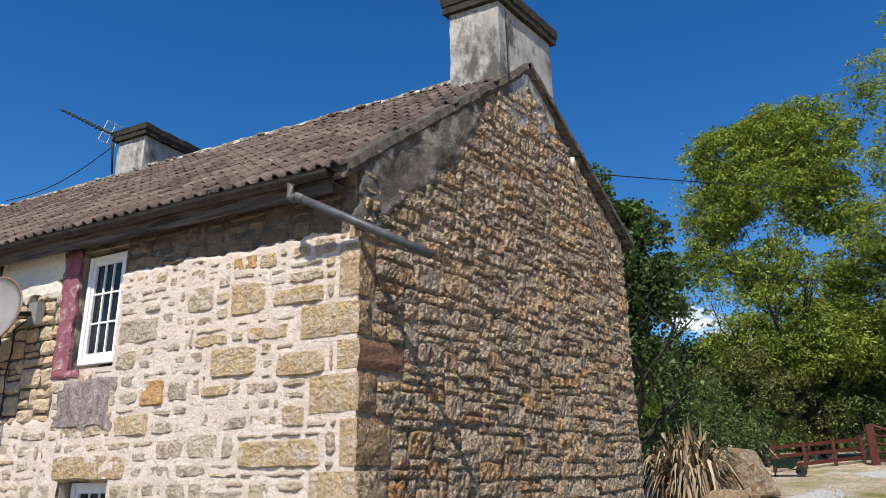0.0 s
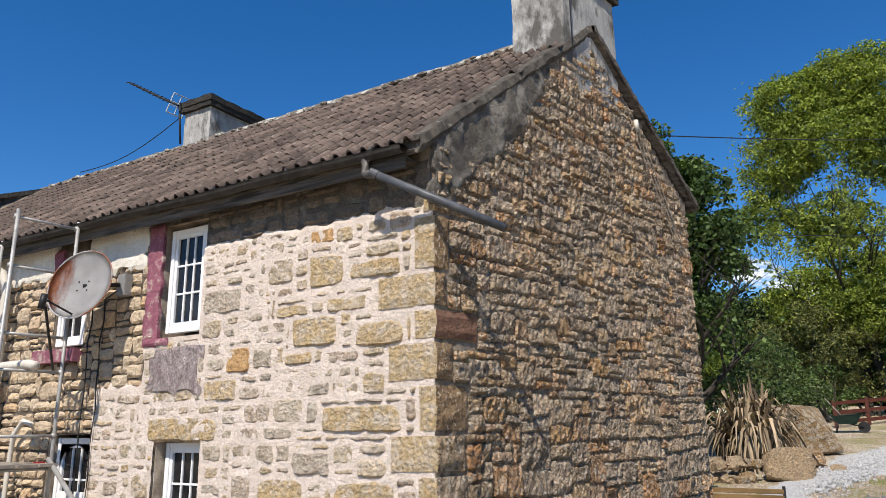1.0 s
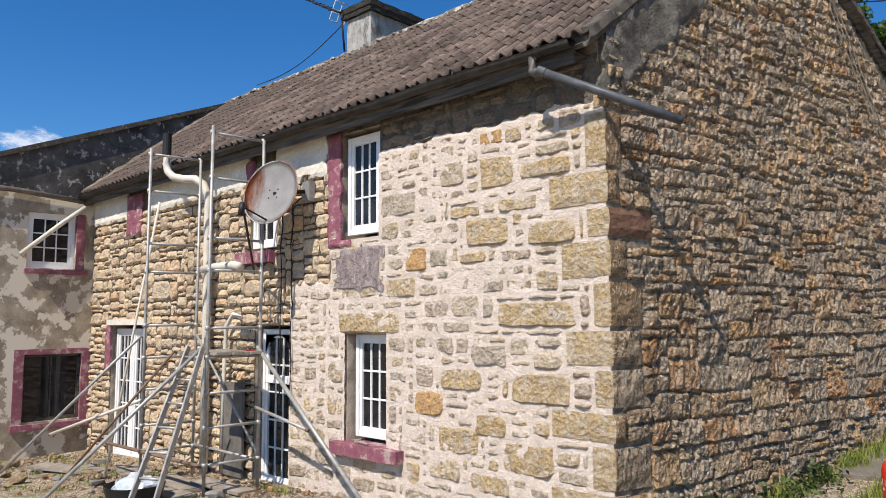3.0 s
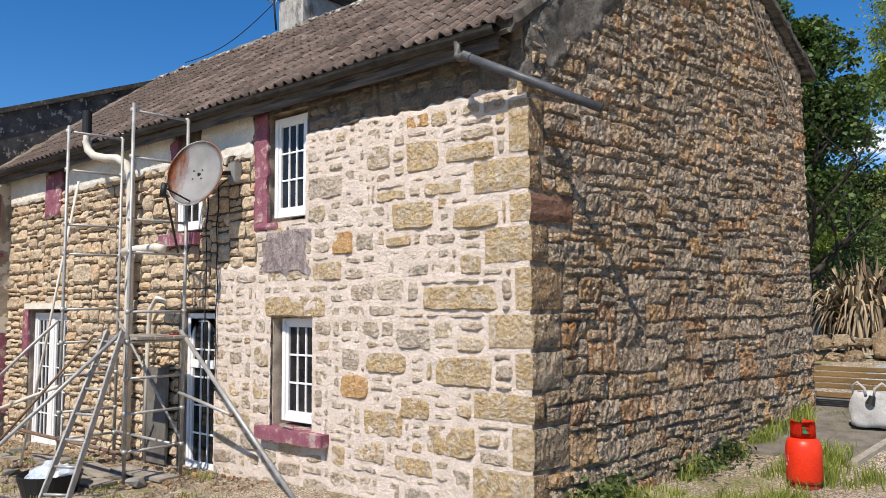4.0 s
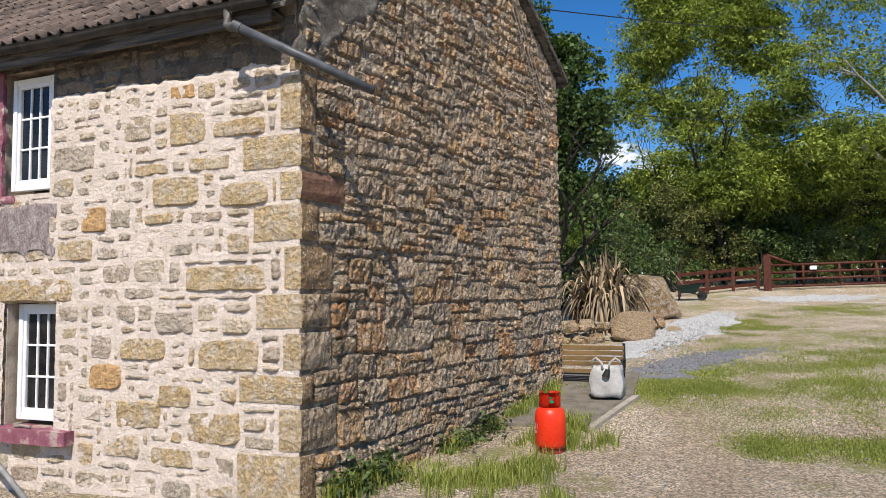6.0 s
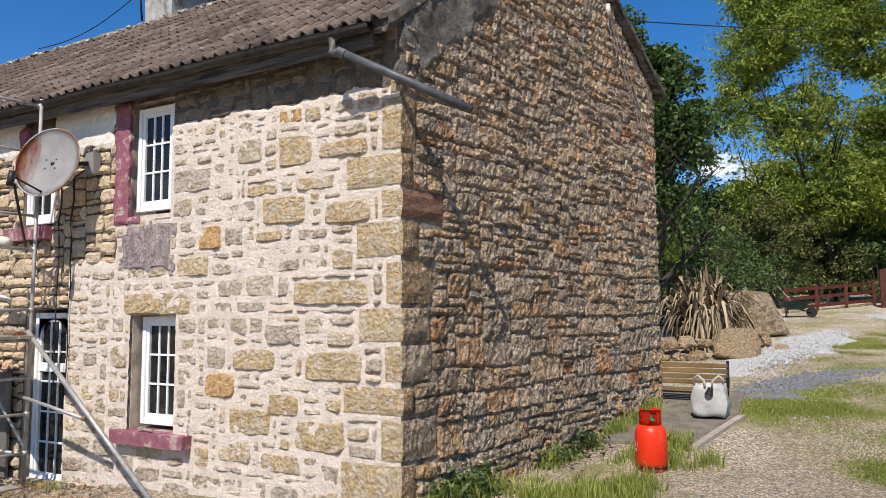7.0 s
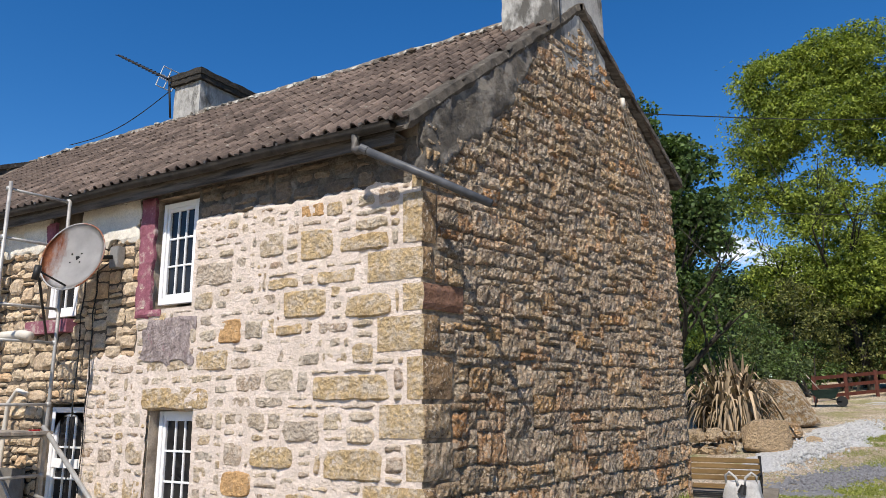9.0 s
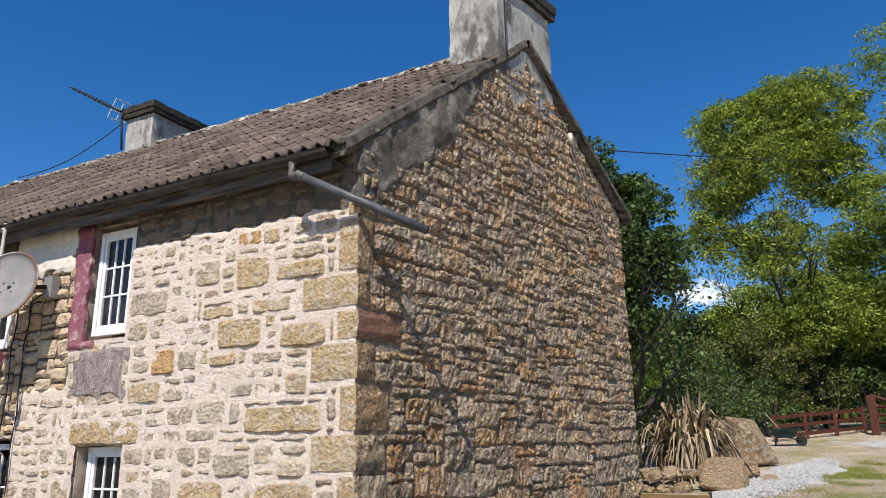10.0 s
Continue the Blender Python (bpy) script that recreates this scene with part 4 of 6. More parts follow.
for (y0, z0), (y1, z1) in zip(prof, prof[1:]):
    vs = [bm.verts.new(p) for p in ((WEST + 0.06, y0, z0), (WEST + 0.06, y1, z1), (WEST - 6, y1, z1), (WEST - 6, y0, z0), (WEST + 0.06, y0, z0 + 0.09), (WEST + 0.06, y1, z1 + 0.09), (WEST - 6, y1, z1 + 0.09), (WEST - 6, y0, z0 + 0.09))]
    for f in ((3, 2, 1, 0), (4, 5, 6, 7), (0, 1, 5, 4), (2, 3, 7, 6), (1, 2, 6, 5), (3, 0, 4, 7)):
        bm.faces.new([vs[k] for k in f])
part("roof", bm, M_VERGE, wing, "dark slab roof edge")
bm = bmesh.new()
box(bm, (WEST - 6, -6.0, -0.9), (WEST - 5.6, 5.0, 3.0))
part("end_wall", bm, M_WING, wing)
# weather fillet where the tiles meet the wing
bm = bmesh.new()
n = 30
rows_v = []
for i in range(n + 1):
    p = ROOF_FOOT + SLOPE_DIR * (SLOPE_LEN * i / n)
    q = noise.noise_vector(Vector((i * 0.7, 3, 4)))
    rows_v.append([bm.verts.new((WEST + 0.005, p.y, p.z + 0.12 + q.z * 0.05)), bm.verts.new((WEST + 0.06, p.y, p.z + 0.09 + q.x * 0.03)), bm.verts.new((WEST + 0.14 + q.y * 0.06, p.y, p.z + 0.05))])
for r1, r2 in zip(rows_v, rows_v[1:]):
    for q in range(2):
        bm.faces.new((r1[q], r1[q + 1], r2[q + 1], r2[q]))
part("fillet", bm, surface("tan cement fillet", [(0.3, (0.10, 0.08, 0.065)), (0.7, (0.26, 0.21, 0.165))], 8.0, 50.0, 0.95, 0.8, 0.015), wing, "tan cement fillet")
bm = bmesh.new()
pipe_run(bm, [(WEST + 0.07, -5.5, 4.20), (WEST + 0.07, -1.3, 4.13), (WEST + 0.07, -0.22, 4.05)], 0.045, 10)
part("gutter_pipe", bm, surface("brown gutter pipe", [(0.3, (0.10, 0.08, 0.065)), (0.7, (0.20, 0.17, 0.14))], 8, 60, 0.6, 0.2, 0.004), wing, "brown gutter pipe", True)


# ---- windows and doors ----
def joinery(name, x0, x1, z0, z1, y, cols, rows_n, fw, label, arch=False, mid_rail=None, place=None, sill=True, category="window", mat=M_UPVC):
    """A white framed unit with real bars and panes: x0..x1, z0..z1 in its own plane at depth y."""
    put = place or (lambda u, z, o: Vector((u, y - o, z)))
    root = holder(name)
    tagged(root, label, category, kind="structure")

    def bar(nm, u0, u1, c, d, o0, o1, parent=root, mat=mat, lab=""):
        bm = bmesh.new()
        box(bm, (u0, o0, c), (u1, o1, d), bevel=0.004)
        for v in bm.verts:
            v.co = put(v.co.x, v.co.z, v.co.y)
        bmesh.ops.recalc_face_normals(bm, faces=bm.faces[:])
        return part(nm, bm, mat, parent, lab)

    bar("jamb", x0, x0 + fw, z0, z1, -0.03, 0.03)
    bar("jamb", x1 - fw, x1, z0, z1, -0.03, 0.03)
    bar("head", x0 + fw, x1 - fw, z1 - fw, z1, -0.03, 0.028)
    bar("bottom_rail", x0 + fw, x1 - fw, z0, z0 + fw * 1.25, -0.03, 0.028)
    s = fw * 0.75
    a0, a1, c0, c1 = x0 + fw, x1 - fw, z0 + fw * 1.25, z1 - fw
    sash = bar("sash", a0, a0 + s, c0, c1, -0.025, 0.018)
    bar("stile", a1 - s, a1, c0, c1, -0.025, 0.018, sash)
    bar("rail", a0 + s, a1 - s, c0, c0 + s, -0.025, 0.016, sash)
    bar("rail", a0 + s, a1 - s, c1 - s, c1, -0.025, 0.016, sash)
    a0, a1, c0, c1 = a0 + s, a1 - s, c0 + s, c1 - s
    bw = 0.011
    us = [a0 + (a1 - a0) * i / cols for i in range(cols + 1)]
    zs = [c0 + (c1 - c0) * i / rows_n for i in range(rows_n + 1)]
    for u in us[1:-1]:
        bar("glazing_bar", u - bw, u + bw, c0, c1, -0.012, 0.010, sash)
    for z in zs[1:-1]:
        bar("glazing_bar", a0, a1, z - bw, z + bw, -0.012, 0.009, sash)
    for i in range(cols):
        for j in range(rows_n):
            bar("pane", us[i], us[i + 1], zs[j], zs[j + 1], -0.014, -0.008, sash, M_GLASS)
    if mid_rail:
        bar("rail", x0 + fw, x1 - fw, mid_rail - 0.05, mid_rail + 0.05, -0.028, 0.024)
    return root


joinery("window_1", -3.28, -2.68, 0.645, 1.75, 0.15, 3, 3, 0.055, "white plastic window with glazing bars in a deep stone reveal")
joinery("window_2", -3.35, -2.785, 2.85, 3.96, 0.08, 3, 3, 0.055, "white plastic upper window with glazing bars")
joinery("window_3", -5.30, -4.76, 2.84, 3.86, 0.08, 2, 3, 0.055, "white plastic upper window behind the dish")
joinery("french_door", -9.56, -8.92, -0.30, 1.80, 0.12, 3, 5, 0.07, "white glazed french door leaf", category="door")
joinery("french_door", -8.92, -8.32, -0.30, 1.80, 0.12, 3, 5, 0.07, "white glazed french door leaf", category="door")
bm = bmesh.new()
box(bm, (-9.72, -0.03, 1.86), (-8.20, 0.1, 1.95))
roughen(bm, 0.006, 7)
tagged(obj("trim_lintel", bm, M_RENDER_WHITE), "pale concrete lintel over the french door", "lintel", kind="structure")
wing_place = lambda u, z, o: Vector((WEST - 0.10 + o, u, z))
joinery("window_4", -1.08, -0.30, 2.84, 3.80, 0, 3, 3, 0.06, "white plastic window in the rendered wing", place=wing_place)
w6 = joinery("window_5", -1.06, -0.12, 0.25, 1.38, 0, 2, 1, 0.03, "dark old window in a purple surround in the wing", place=wing_place, mat=M_BLACKWOOD)

# purple surrounds on the wing
def wing_bar(u0, u1, z0, z1, o=0.02):
    bm = bmesh.new()
    grid_box(bm, (WEST - 0.05, u0, z0), (WEST + o, u1, z1), 0.12)
    roughen(bm, 0.008, 8)
    part("surround", bm, M_PURPLE, wing, "purple painted surround")


wing_bar(-0.30, -0.16, 2.80, 3.82)
wing_bar(-1.12, -0.10, 2.74, 2.82, 0.05)
wing_bar(-0.13, 0.0, 0.15, 1.46)
wing_bar(-1.20, -1.05, 0.15, 1.46)
wing_bar(-1.05, -0.13, 1.37, 1.46)
wing_bar(-1.22, 0.02, 0.12, 0.22, 0.09)

# arched door
door = joinery("front_door", -5.10, -4.42, -0.12, 1.80, 0.13, 3, 5, 0.06, "white door with arched leaded glass in a deep dark recess", mid_rail=1.18, category="door")
bm = bmesh.new()
n = 14
pts_o = [(-4.76 + 0.285 * math.cos(math.pi * i / n), 1.44 + 0.285 * math.sin(math.pi * i / n)) for i in range(n + 1)]
top_l = [(-4.76 + 0.285 * math.cos(math.pi * i / n), 1.735) for i in range(n + 1)]
va = [[bm.verts.new((u, 0.106, z)) for u, z in pts_o], [bm.verts.new((u, 0.106, z)) for u, z in top_l]]
for i in range(n):
    bm.faces.new((va[0][i], va[0][i + 1], va[1][i + 1], va[1][i]))
bmesh.ops.solidify(bm, geom=bm.faces[:], thickness=0.02)
part("arch_panel", bm, M_UPVC, door, "white arched head panel")

# stone lintel stays in the wall; painted sill of the low window
bm = bmesh.new()
grid_box(bm, (-3.44, -0.115, 0.475), (-2.38, 0.16, 0.60), 0.09)
roughen(bm, 0.010, 9)
sill = obj("window_sill", bm, M_PURPLE)
tagged(sill, "chipped purple painted stone window sill", "sill", kind="structure")
bm = bmesh.new()
tube(bm, (-3.08, -0.03, 0.625), (-2.86, -0.06, 0.620), 0.013, 8)
brush = holder("brush")
tagged(brush, "small wooden handled tool lying on the sill", "tool")
part("handle", bm, M_BOARD, brush)
bm = bmesh.new()
box(bm, (-3.10, -0.05, 0.603), (-3.03, 0.0, 0.645), bevel=0.006)
part("head", bm, M_BOARD, brush)

# ---- ground ----
def ground_mat():
    m, nt, b = mat_base("gravel and grass ground", 0.95)
    v = coords(nt)
    gravel = ramp(nt, noise_node(nt, v, 60.0, 4, 0.8), [(0.32, (0.20, 0.16, 0.115)), (0.5, (0.54, 0.455, 0.35)), (0.66, (0.88, 0.79, 0.67))])
    earth = ramp(nt, noise_node(nt, v, 14.0, 6, 0.7), [(0.35, (0.30, 0.235, 0.165)), (0.65, (0.60, 0.49, 0.365))])
    cells = nt.nodes.new("ShaderNodeTexVoronoi")
    cells.inputs["Scale"].default_value = 62.0
    nt.links.new(v, cells.inputs["Vector"])
    bw = nt.nodes.new("ShaderNodeRGBToBW")
    nt.links.new(cells.outputs["Color"], bw.inputs[0])
    pebbles = ramp(nt, bw.outputs[0], [(0.22, (0.32, 0.30, 0.27)), (0.5, (0.95, 0.93, 0.90)), (0.72, (1.75, 1.7, 1.62))])
    gravel = mix(nt, 0.8, gravel, pebbles, "MULTIPLY")
    earth = mix(nt, 0.6, earth, pebbles, "MULTIPLY")
    c = mix(nt, ramp(nt, noise_node(nt, v, 0.9, 5, 0.6), [(0.42, (0, 0, 0)), (0.6, (1, 1, 1))]), earth, gravel)
    green = ramp(nt, noise_node(nt, v, 18.0, 6, 0.75), [(0.3, (0.15, 0.16, 0.035)), (0.7, (0.40, 0.39, 0.13))])
    f = ramp(nt, noise_node(nt, v, 0.55, 9, 0.74), [(0.51, (0, 0, 0)), (0.60, (0.8, 0.8, 0.8))])
    clumps = ramp(nt, noise_node(nt, v, 5.0, 7, 0.8), [(0.40, (0.15, 0.15, 0.15)), (0.52, (1, 1, 1))])
    c = mix(nt, mix(nt, 1.0, f, clumps, "MULTIPLY"), c, green)
    nt.links.new(c, b.inputs["Base Color"])
    bump(nt, b, noise_node(nt, v, 40.0, 5, 0.8), 1.0, 0.05)
    return m


M_GROUND = ground_mat()


def flat_axis(near, far):
    """Grid lines: close together about the house, wide apart far off."""
    a = list(np.arange(-near, near + 0.01, 0.5))
    k, step = near, 0.8
    while k < far:
        step *= 1.35
        k = min(far, k + step)
        a.append(k)
        a.insert(0, -k)
    return a


gx, gy = flat_axis(14, 600), flat_axis(24, 600)
verts = [(x, y, ground_z(x, y) + 0.025 * noise.noise((x * 0.6, y * 0.6, 0)) + 0.008 * noise.noise((x * 2.3, y * 2.3, 4))) for y in gy for x in gx]
n = len(gx)
faces = [(j * n + i, j * n + i + 1, (j + 1) * n + i + 1, (j + 1) * n + i) for j in range(len(gy) - 1) for i in range(n - 1)]
ground = mesh_obj("ground", verts, faces, M_GROUND, smooth=True)
tagged(ground, "gravel yard with patches of thin grass", "ground", kind="structure")


# ---- trees ----
def leaf_mat(name, lo, hi, back=0.5):
    m, nt, b = mat_base(name, 0.6)
    rnd = nt.nodes.new("ShaderNodeNewGeometry").outputs["Random Per Island"]
    v = coords(nt)
    c = ramp(nt, rnd, [(0.0, lo), (1.0, hi)])
    c = mix(nt, 0.5, c, ramp(nt, noise_node(nt, v, 0.8, 4), [(0.3, (0.6, 0.65, 0.6)), (0.7, (1.35, 1.3, 1.2))]), "MULTIPLY")
    nt.links.new(c, b.inputs["Base Color"])
    t = nt.nodes.new("ShaderNodeBsdfTranslucent")
    nt.links.new(mix(nt, 1.0, c, (1.08, 1.2, 0.65), "MULTIPLY"), t.inputs[0])
    mx = nt.nodes.new("ShaderNodeMixShader")
    mx.inputs[0].default_value = back
    nt.links.new(b.outputs[0], mx.inputs[1])
    nt.links.new(t.outputs[0], mx.inputs[2])
    nt.links.new(mx.outputs[0], nt.nodes["Material Output"].inputs[0])
    return m


M_LEAF_DARK = leaf_mat("dark green leaf", (0.016, 0.032, 0.010), (0.13, 0.20, 0.055), 0.28)
M_LEAF_LIGHT = leaf_mat("fresh green leaf", (0.05, 0.080, 0.014), (0.40, 0.465, 0.085), 0.36)
M_LEAF_OLIVE = leaf_mat("olive shrub leaf", (0.025, 0.034, 0.010), (0.21, 0.22, 0.065), 0.22)
M_LEAF_MID = leaf_mat("green hedge leaf", (0.014, 0.026, 0.009), (0.115, 0.16, 0.05), 0.2)
M_BARK = surface("grey bark", [(0.3, (0.028, 0.024, 0.019)), (0.7, (0.075, 0.065, 0.052))], 8.0, 50.0, 0.95, 0.8, 0.02, stretch=(1, 1, 0.3))


def limbs(bm, base, height, radius, rng, spread, n_limb, lean=(0, 0)):
    """A tapered trunk with crooked limbs; returns points along the limbs to hang leaves on."""
    tips = []

    def run(p, d, length, r, depth):
        steps = 5
        pts = [Vector(p)]
        for i in range(steps):
            d = (d + Vector((rng.uniform(-1, 1), rng.uniform(-1, 1), rng.uniform(-0.3, 0.5))) * 0.16).normalized()
            pts.append(pts[-1] + d * length / steps)
        rings = []
        for i, q in enumerate(pts):
            dd = (pts[min(i + 1, steps)] - pts[max(i - 1, 0)]).normalized().to_track_quat("Z", "Y")
            rr = r * (1 - 0.75 * i / steps)
            rings.append([bm.verts.new(q + dd @ Vector((rr * math.cos(k * 1.0472), rr * math.sin(k * 1.0472), 0))) for k in range(6)])
        for a, b in zip(rings, rings[1:]):
            for k in range(6):
                bm.faces.new((a[k], a[(k + 1) % 6], b[(k + 1) % 6], b[k]))
        if depth >= 1:
            tips.extend(pts[2:])
        if depth < 3:
            for _ in range(n_limb if depth == 0 else 4):
                i = rng.randint(2, steps)
                ang = rng.uniform(0, 6.283)
                nd = (d * rng.uniform(0.35, 0.8) + Vector((math.cos(ang), math.sin(ang), rng.uniform(-0.1, 0.5))) * spread).normalized()
                run(pts[i], nd, length * rng.uniform(0.42, 0.62), r * (1 - 0.75 * i / steps) * 0.7, depth + 1)

    run(base, Vector((lean[0], lean[1], 1)).normalized(), height * 0.62, radius, 0)
    return tips


def foliage(points, per_point, spread, leaf, rng, droop=0.3, narrow=0.5):
    """Many small bent leaves scattered round points."""
    vs, fs = [], []
    for p in points:
        for _ in range(per_point):
            c = p + Vector((rng.gauss(0, spread), rng.gauss(0, spread), rng.gauss(0, spread * 0.8)))
            a = rng.uniform(0, 6.283)
            e = rng.uniform(-0.9, 0.5) - droop
            d = Vector((math.cos(a) * math.cos(e), math.sin(a) * math.cos(e), math.sin(e)))
            s = d.cross(Vector((rng.uniform(-1, 1), rng.uniform(-1, 1), rng.uniform(0.2, 1)))).normalized()
            l = leaf * rng.uniform(0.6, 1.4)
            k = len(vs)
            w = l * narrow
            vs += [c, c + d * l * 0.45 + s * w * 0.5 + Vector((0, 0, l * 0.08)), c + d * l, c + d * l * 0.45 - s * w * 0.5 + Vector((0, 0, l * 0.08))]
            fs += [(k, k + 1, k + 2), (k, k + 2, k + 3)]
    return vs, fs


def tree(base, height, radius, rng, leaf_m, leaf, per_point, spread, label, limb_spread=0.9, n_limb=9, lean=(0, 0), narrow=0.5, crown_from=0.0, clumps=(), lumps=(), bark=None):
    root = holder("tree", base)
    tagged(root, label, "tree")
    bm = bmesh.new()
    tips = limbs(bm, Vector((0, 0, -0.3)), height, radius, rng, limb_spread, n_limb, lean)
    part("trunk", bm, bark or M_BARK, root, "", True)
    tips = [t for t in tips if t.z > crown_from]
    for cx, cy, cz, r in clumps:
        tips += bush_points(rng, (cx, cy, cz), (r, r, r * 0.85), int(38 * r * r))
    vs, fs = foliage(tips, per_point, spread, leaf, rng, narrow=narrow)
    for centre, size, n, r, leaves in lumps:
        v2, f2 = foliage(billows(rng, centre, size, n, r, leaves), 1, 0.03, leaf, rng, narrow=narrow)
        k = len(vs)
        vs += v2
        fs += [tuple(k + q for q in f) for f in f2]
    mesh_obj("crown", vs, fs, leaf_m, root)
    return root


def billows(rng, centre, size, n, r, leaves, inner=0.25):
    """Leaf points on many small rounded clumps that fill an ellipsoid's outer shell."""
    out = []
    for _ in range(n):
        q = Vector((rng.gauss(0, 1), rng.gauss(0, 1), rng.gauss(0, 1))).normalized()
        q *= rng.uniform(inner, 1.0) ** 0.5 * (0.86 + 0.3 * noise.noise(q * 1.8 + Vector(centre)))
        c = Vector(centre) + Vector((q.x * size[0], q.y * size[1], q.z * size[2]))
        rr = r * rng.uniform(0.6, 1.3)
        for _ in range(int(leaves * (rr / r) ** 2)):
            d = Vector((rng.gauss(0, 1), rng.gauss(0, 1), rng.gauss(0.35, 0.8))).normalized()
            out.append(c + Vector((d.x, d.y, d.z * 0.62)) * rr * rng.uniform(0.7, 1.08))
    return out


def bush_points(rng, centre, size, n):
    out = []
    for _ in range(n):
        while True:
            q = Vector((rng.uniform(-1, 1), rng.uniform(-1, 1), rng.uniform(-1, 1)))
            if 0.25 < q.length < 1:
                break
        q = q.normalized() * (q.length ** 0.35)
        q *= 0.8 + 0.35 * noise.noise(q * 2.0 + Vector(centre))
        out.append(Vector(centre) + Vector((q.x * size[0], q.y * size[1], q.z * size[2])))
    return out


def bush(at, size, rng, leaf_m, leaf, per, label, name="shrub"):
    root = holder(name, at)
    tagged(root, label, "shrub" if name == "shrub" else "tree")
    for _ in range(5):
        bm = bmesh.new()
        a = rng.uniform(0, 6.283)
        tube(bm, (0.1 * math.cos(a), 0.1 * math.sin(a), -0.3), (size[0] * 0.5 * math.cos(a), size[1] * 0.5 * math.sin(a), size[2] * rng.uniform(0.9, 1.5)), 0.05, 6, 0.012)
        part("stem", bm, M_BARK, root)
    pts = billows(rng, (0, 0, size[2]), size, max(16, int(20 * size[0] * size[2])), 0.34, per * 5, 0.4)
    vs, fs = foliage(pts, 1, 0.03, leaf, rng)
    mesh_obj("crown", vs, fs, leaf_m, root)
    return root


rng = random.Random(21)
SYCAMORE = [((-0.35, 0.3, 5.0), (1.75, 1.5, 2.75), 150, 0.40, 230), ((-0.5, 0.2, 4.6), (1.2, 1.0, 2.2), 34, 0.5, 130)]
tree((-0.35, 10.8, 0.95), 6.0, 0.20, rng, M_LEAF_DARK, 0.10, 3, 0.2, "dark leafy sycamore behind the gable", 0.50, 9, (0.0, 0), 0.8, 1.6, lumps=SYCAMORE)
M_TWIG = surface("pale grey bark", [(0.3, (0.16, 0.145, 0.12)), (0.7, (0.36, 0.33, 0.28))], 8.0, 50.0, 0.95, 0.6, 0.02)
ASH = [((-2.0, 0.0, 11.2), (1.5, 1.1, 1.5), 95, 0.42, 120), ((-0.3, 0.3, 11.8), (1.6, 1.2, 1.5), 105, 0.42, 120), ((1.1, -0.2, 11.0), (1.5, 1.2, 1.9), 105, 0.42, 120), ((-2.4, 0.2, 9.2), (1.4, 1.0, 1.6), 95, 0.42, 120),
       ((-0.6, -0.4, 9.5), (1.7, 1.2, 1.7), 105, 0.42, 120), ((1.3, 0.3, 8.7), (1.5, 1.1, 1.6), 90, 0.40, 110), ((-3.1, 0.0, 7.2), (1.0, 0.8, 1.1), 44, 0.38, 100), ((-1.0, 0.2, 6.8), (1.7, 1.0, 1.1), 80, 0.38, 100),
       ((1.8, 0.0, 6.4), (1.5, 1.0, 1.2), 80, 0.40, 100), ((-2.0, -0.3, 4.0), (1.8, 1.0, 1.3), 95, 0.42, 120), ((-0.2, 0.0, 5.6), (2.6, 1.0, 1.0), 80, 0.38, 90), ((0.4, -0.3, 3.8), (2.0, 1.2, 1.5), 115, 0.42, 120), ((2.6, -0.2, 4.2), (1.7, 1.1, 1.5), 95, 0.42, 120)]
tree((3.3, 22.6, 1.95), 10.5, 0.19, rng, M_LEAF_LIGHT, 0.135, 3, 0.22, "tall ash with fresh yellow-green leaves", 0.50, 11, (0.0, 0), 0.42, 3.0, lumps=ASH)
WILLOW = [((-1.6, 0.0, 12.4), (1.5, 1.0, 1.8), 50, 0.36, 80), ((-0.2, 0.2, 13.6), (1.7, 1.2, 1.9), 60, 0.36, 80), ((-1.8, -0.4, 9.6), (1.5, 1.0, 1.6), 40, 0.36, 80), ((0.4, 0.0, 10.6), (1.8, 1.2, 1.8), 50, 0.36, 80),
          ((-2.6, -1.0, 7.4), (1.6, 1.0, 1.1), 36, 0.36, 80), ((-0.6, -0.6, 7.0), (1.8, 1.0, 1.4), 50, 0.36, 80), ((-1.6, -1.2, 4.6), (2.0, 1.0, 1.3), 60, 0.38, 80), ((0.8, -0.8, 4.0), (1.8, 1.0, 1.6), 60, 0.38, 80)]
tree((8.6, 21.8, 1.9), 13.5, 0.20, rng, M_LEAF_LIGHT, 0.145, 2, 0.25, "thin-leaved willow with bare pale twigs", 0.70, 12, (-0.03, 0), 0.35, 2.0, lumps=WILLOW, bark=M_TWIG)

# ---- yard before the front: scaffold, ladder, dish ----
def rod(name, a, b, r, material, parent, n=8, label=""):
    bm = bmesh.new()
    tube(bm, a, b, r, n)
    return part(name, bm, material, parent, label, True)


POST = {"c": (-4.60, -0.95), "d": (-4.55, -0.30), "a": (-6.20, -0.95), "b": (-6.10, -0.30)}
scaffold = holder("scaffold_tower")
tagged(scaffold, "narrow galvanised tube scaffold tower standing before the door", "scaffold tower")
for key, (x, y) in POST.items():
    zb = ground_z(x, y) - 0.01
    rod("post", (x, y, zb + 0.05), (x + 0.02, y, 4.17), 0.020, M_ALU, scaffold)
    bm = bmesh.new()
    tube(bm, (x, y, zb), (x, y, zb + 0.012), 0.07, 10)
    tube(bm, (x, y, zb), (x, y, zb + 0.12), 0.016, 8)
    part("foot", bm, M_RUST, scaffold, "rusty base plate")
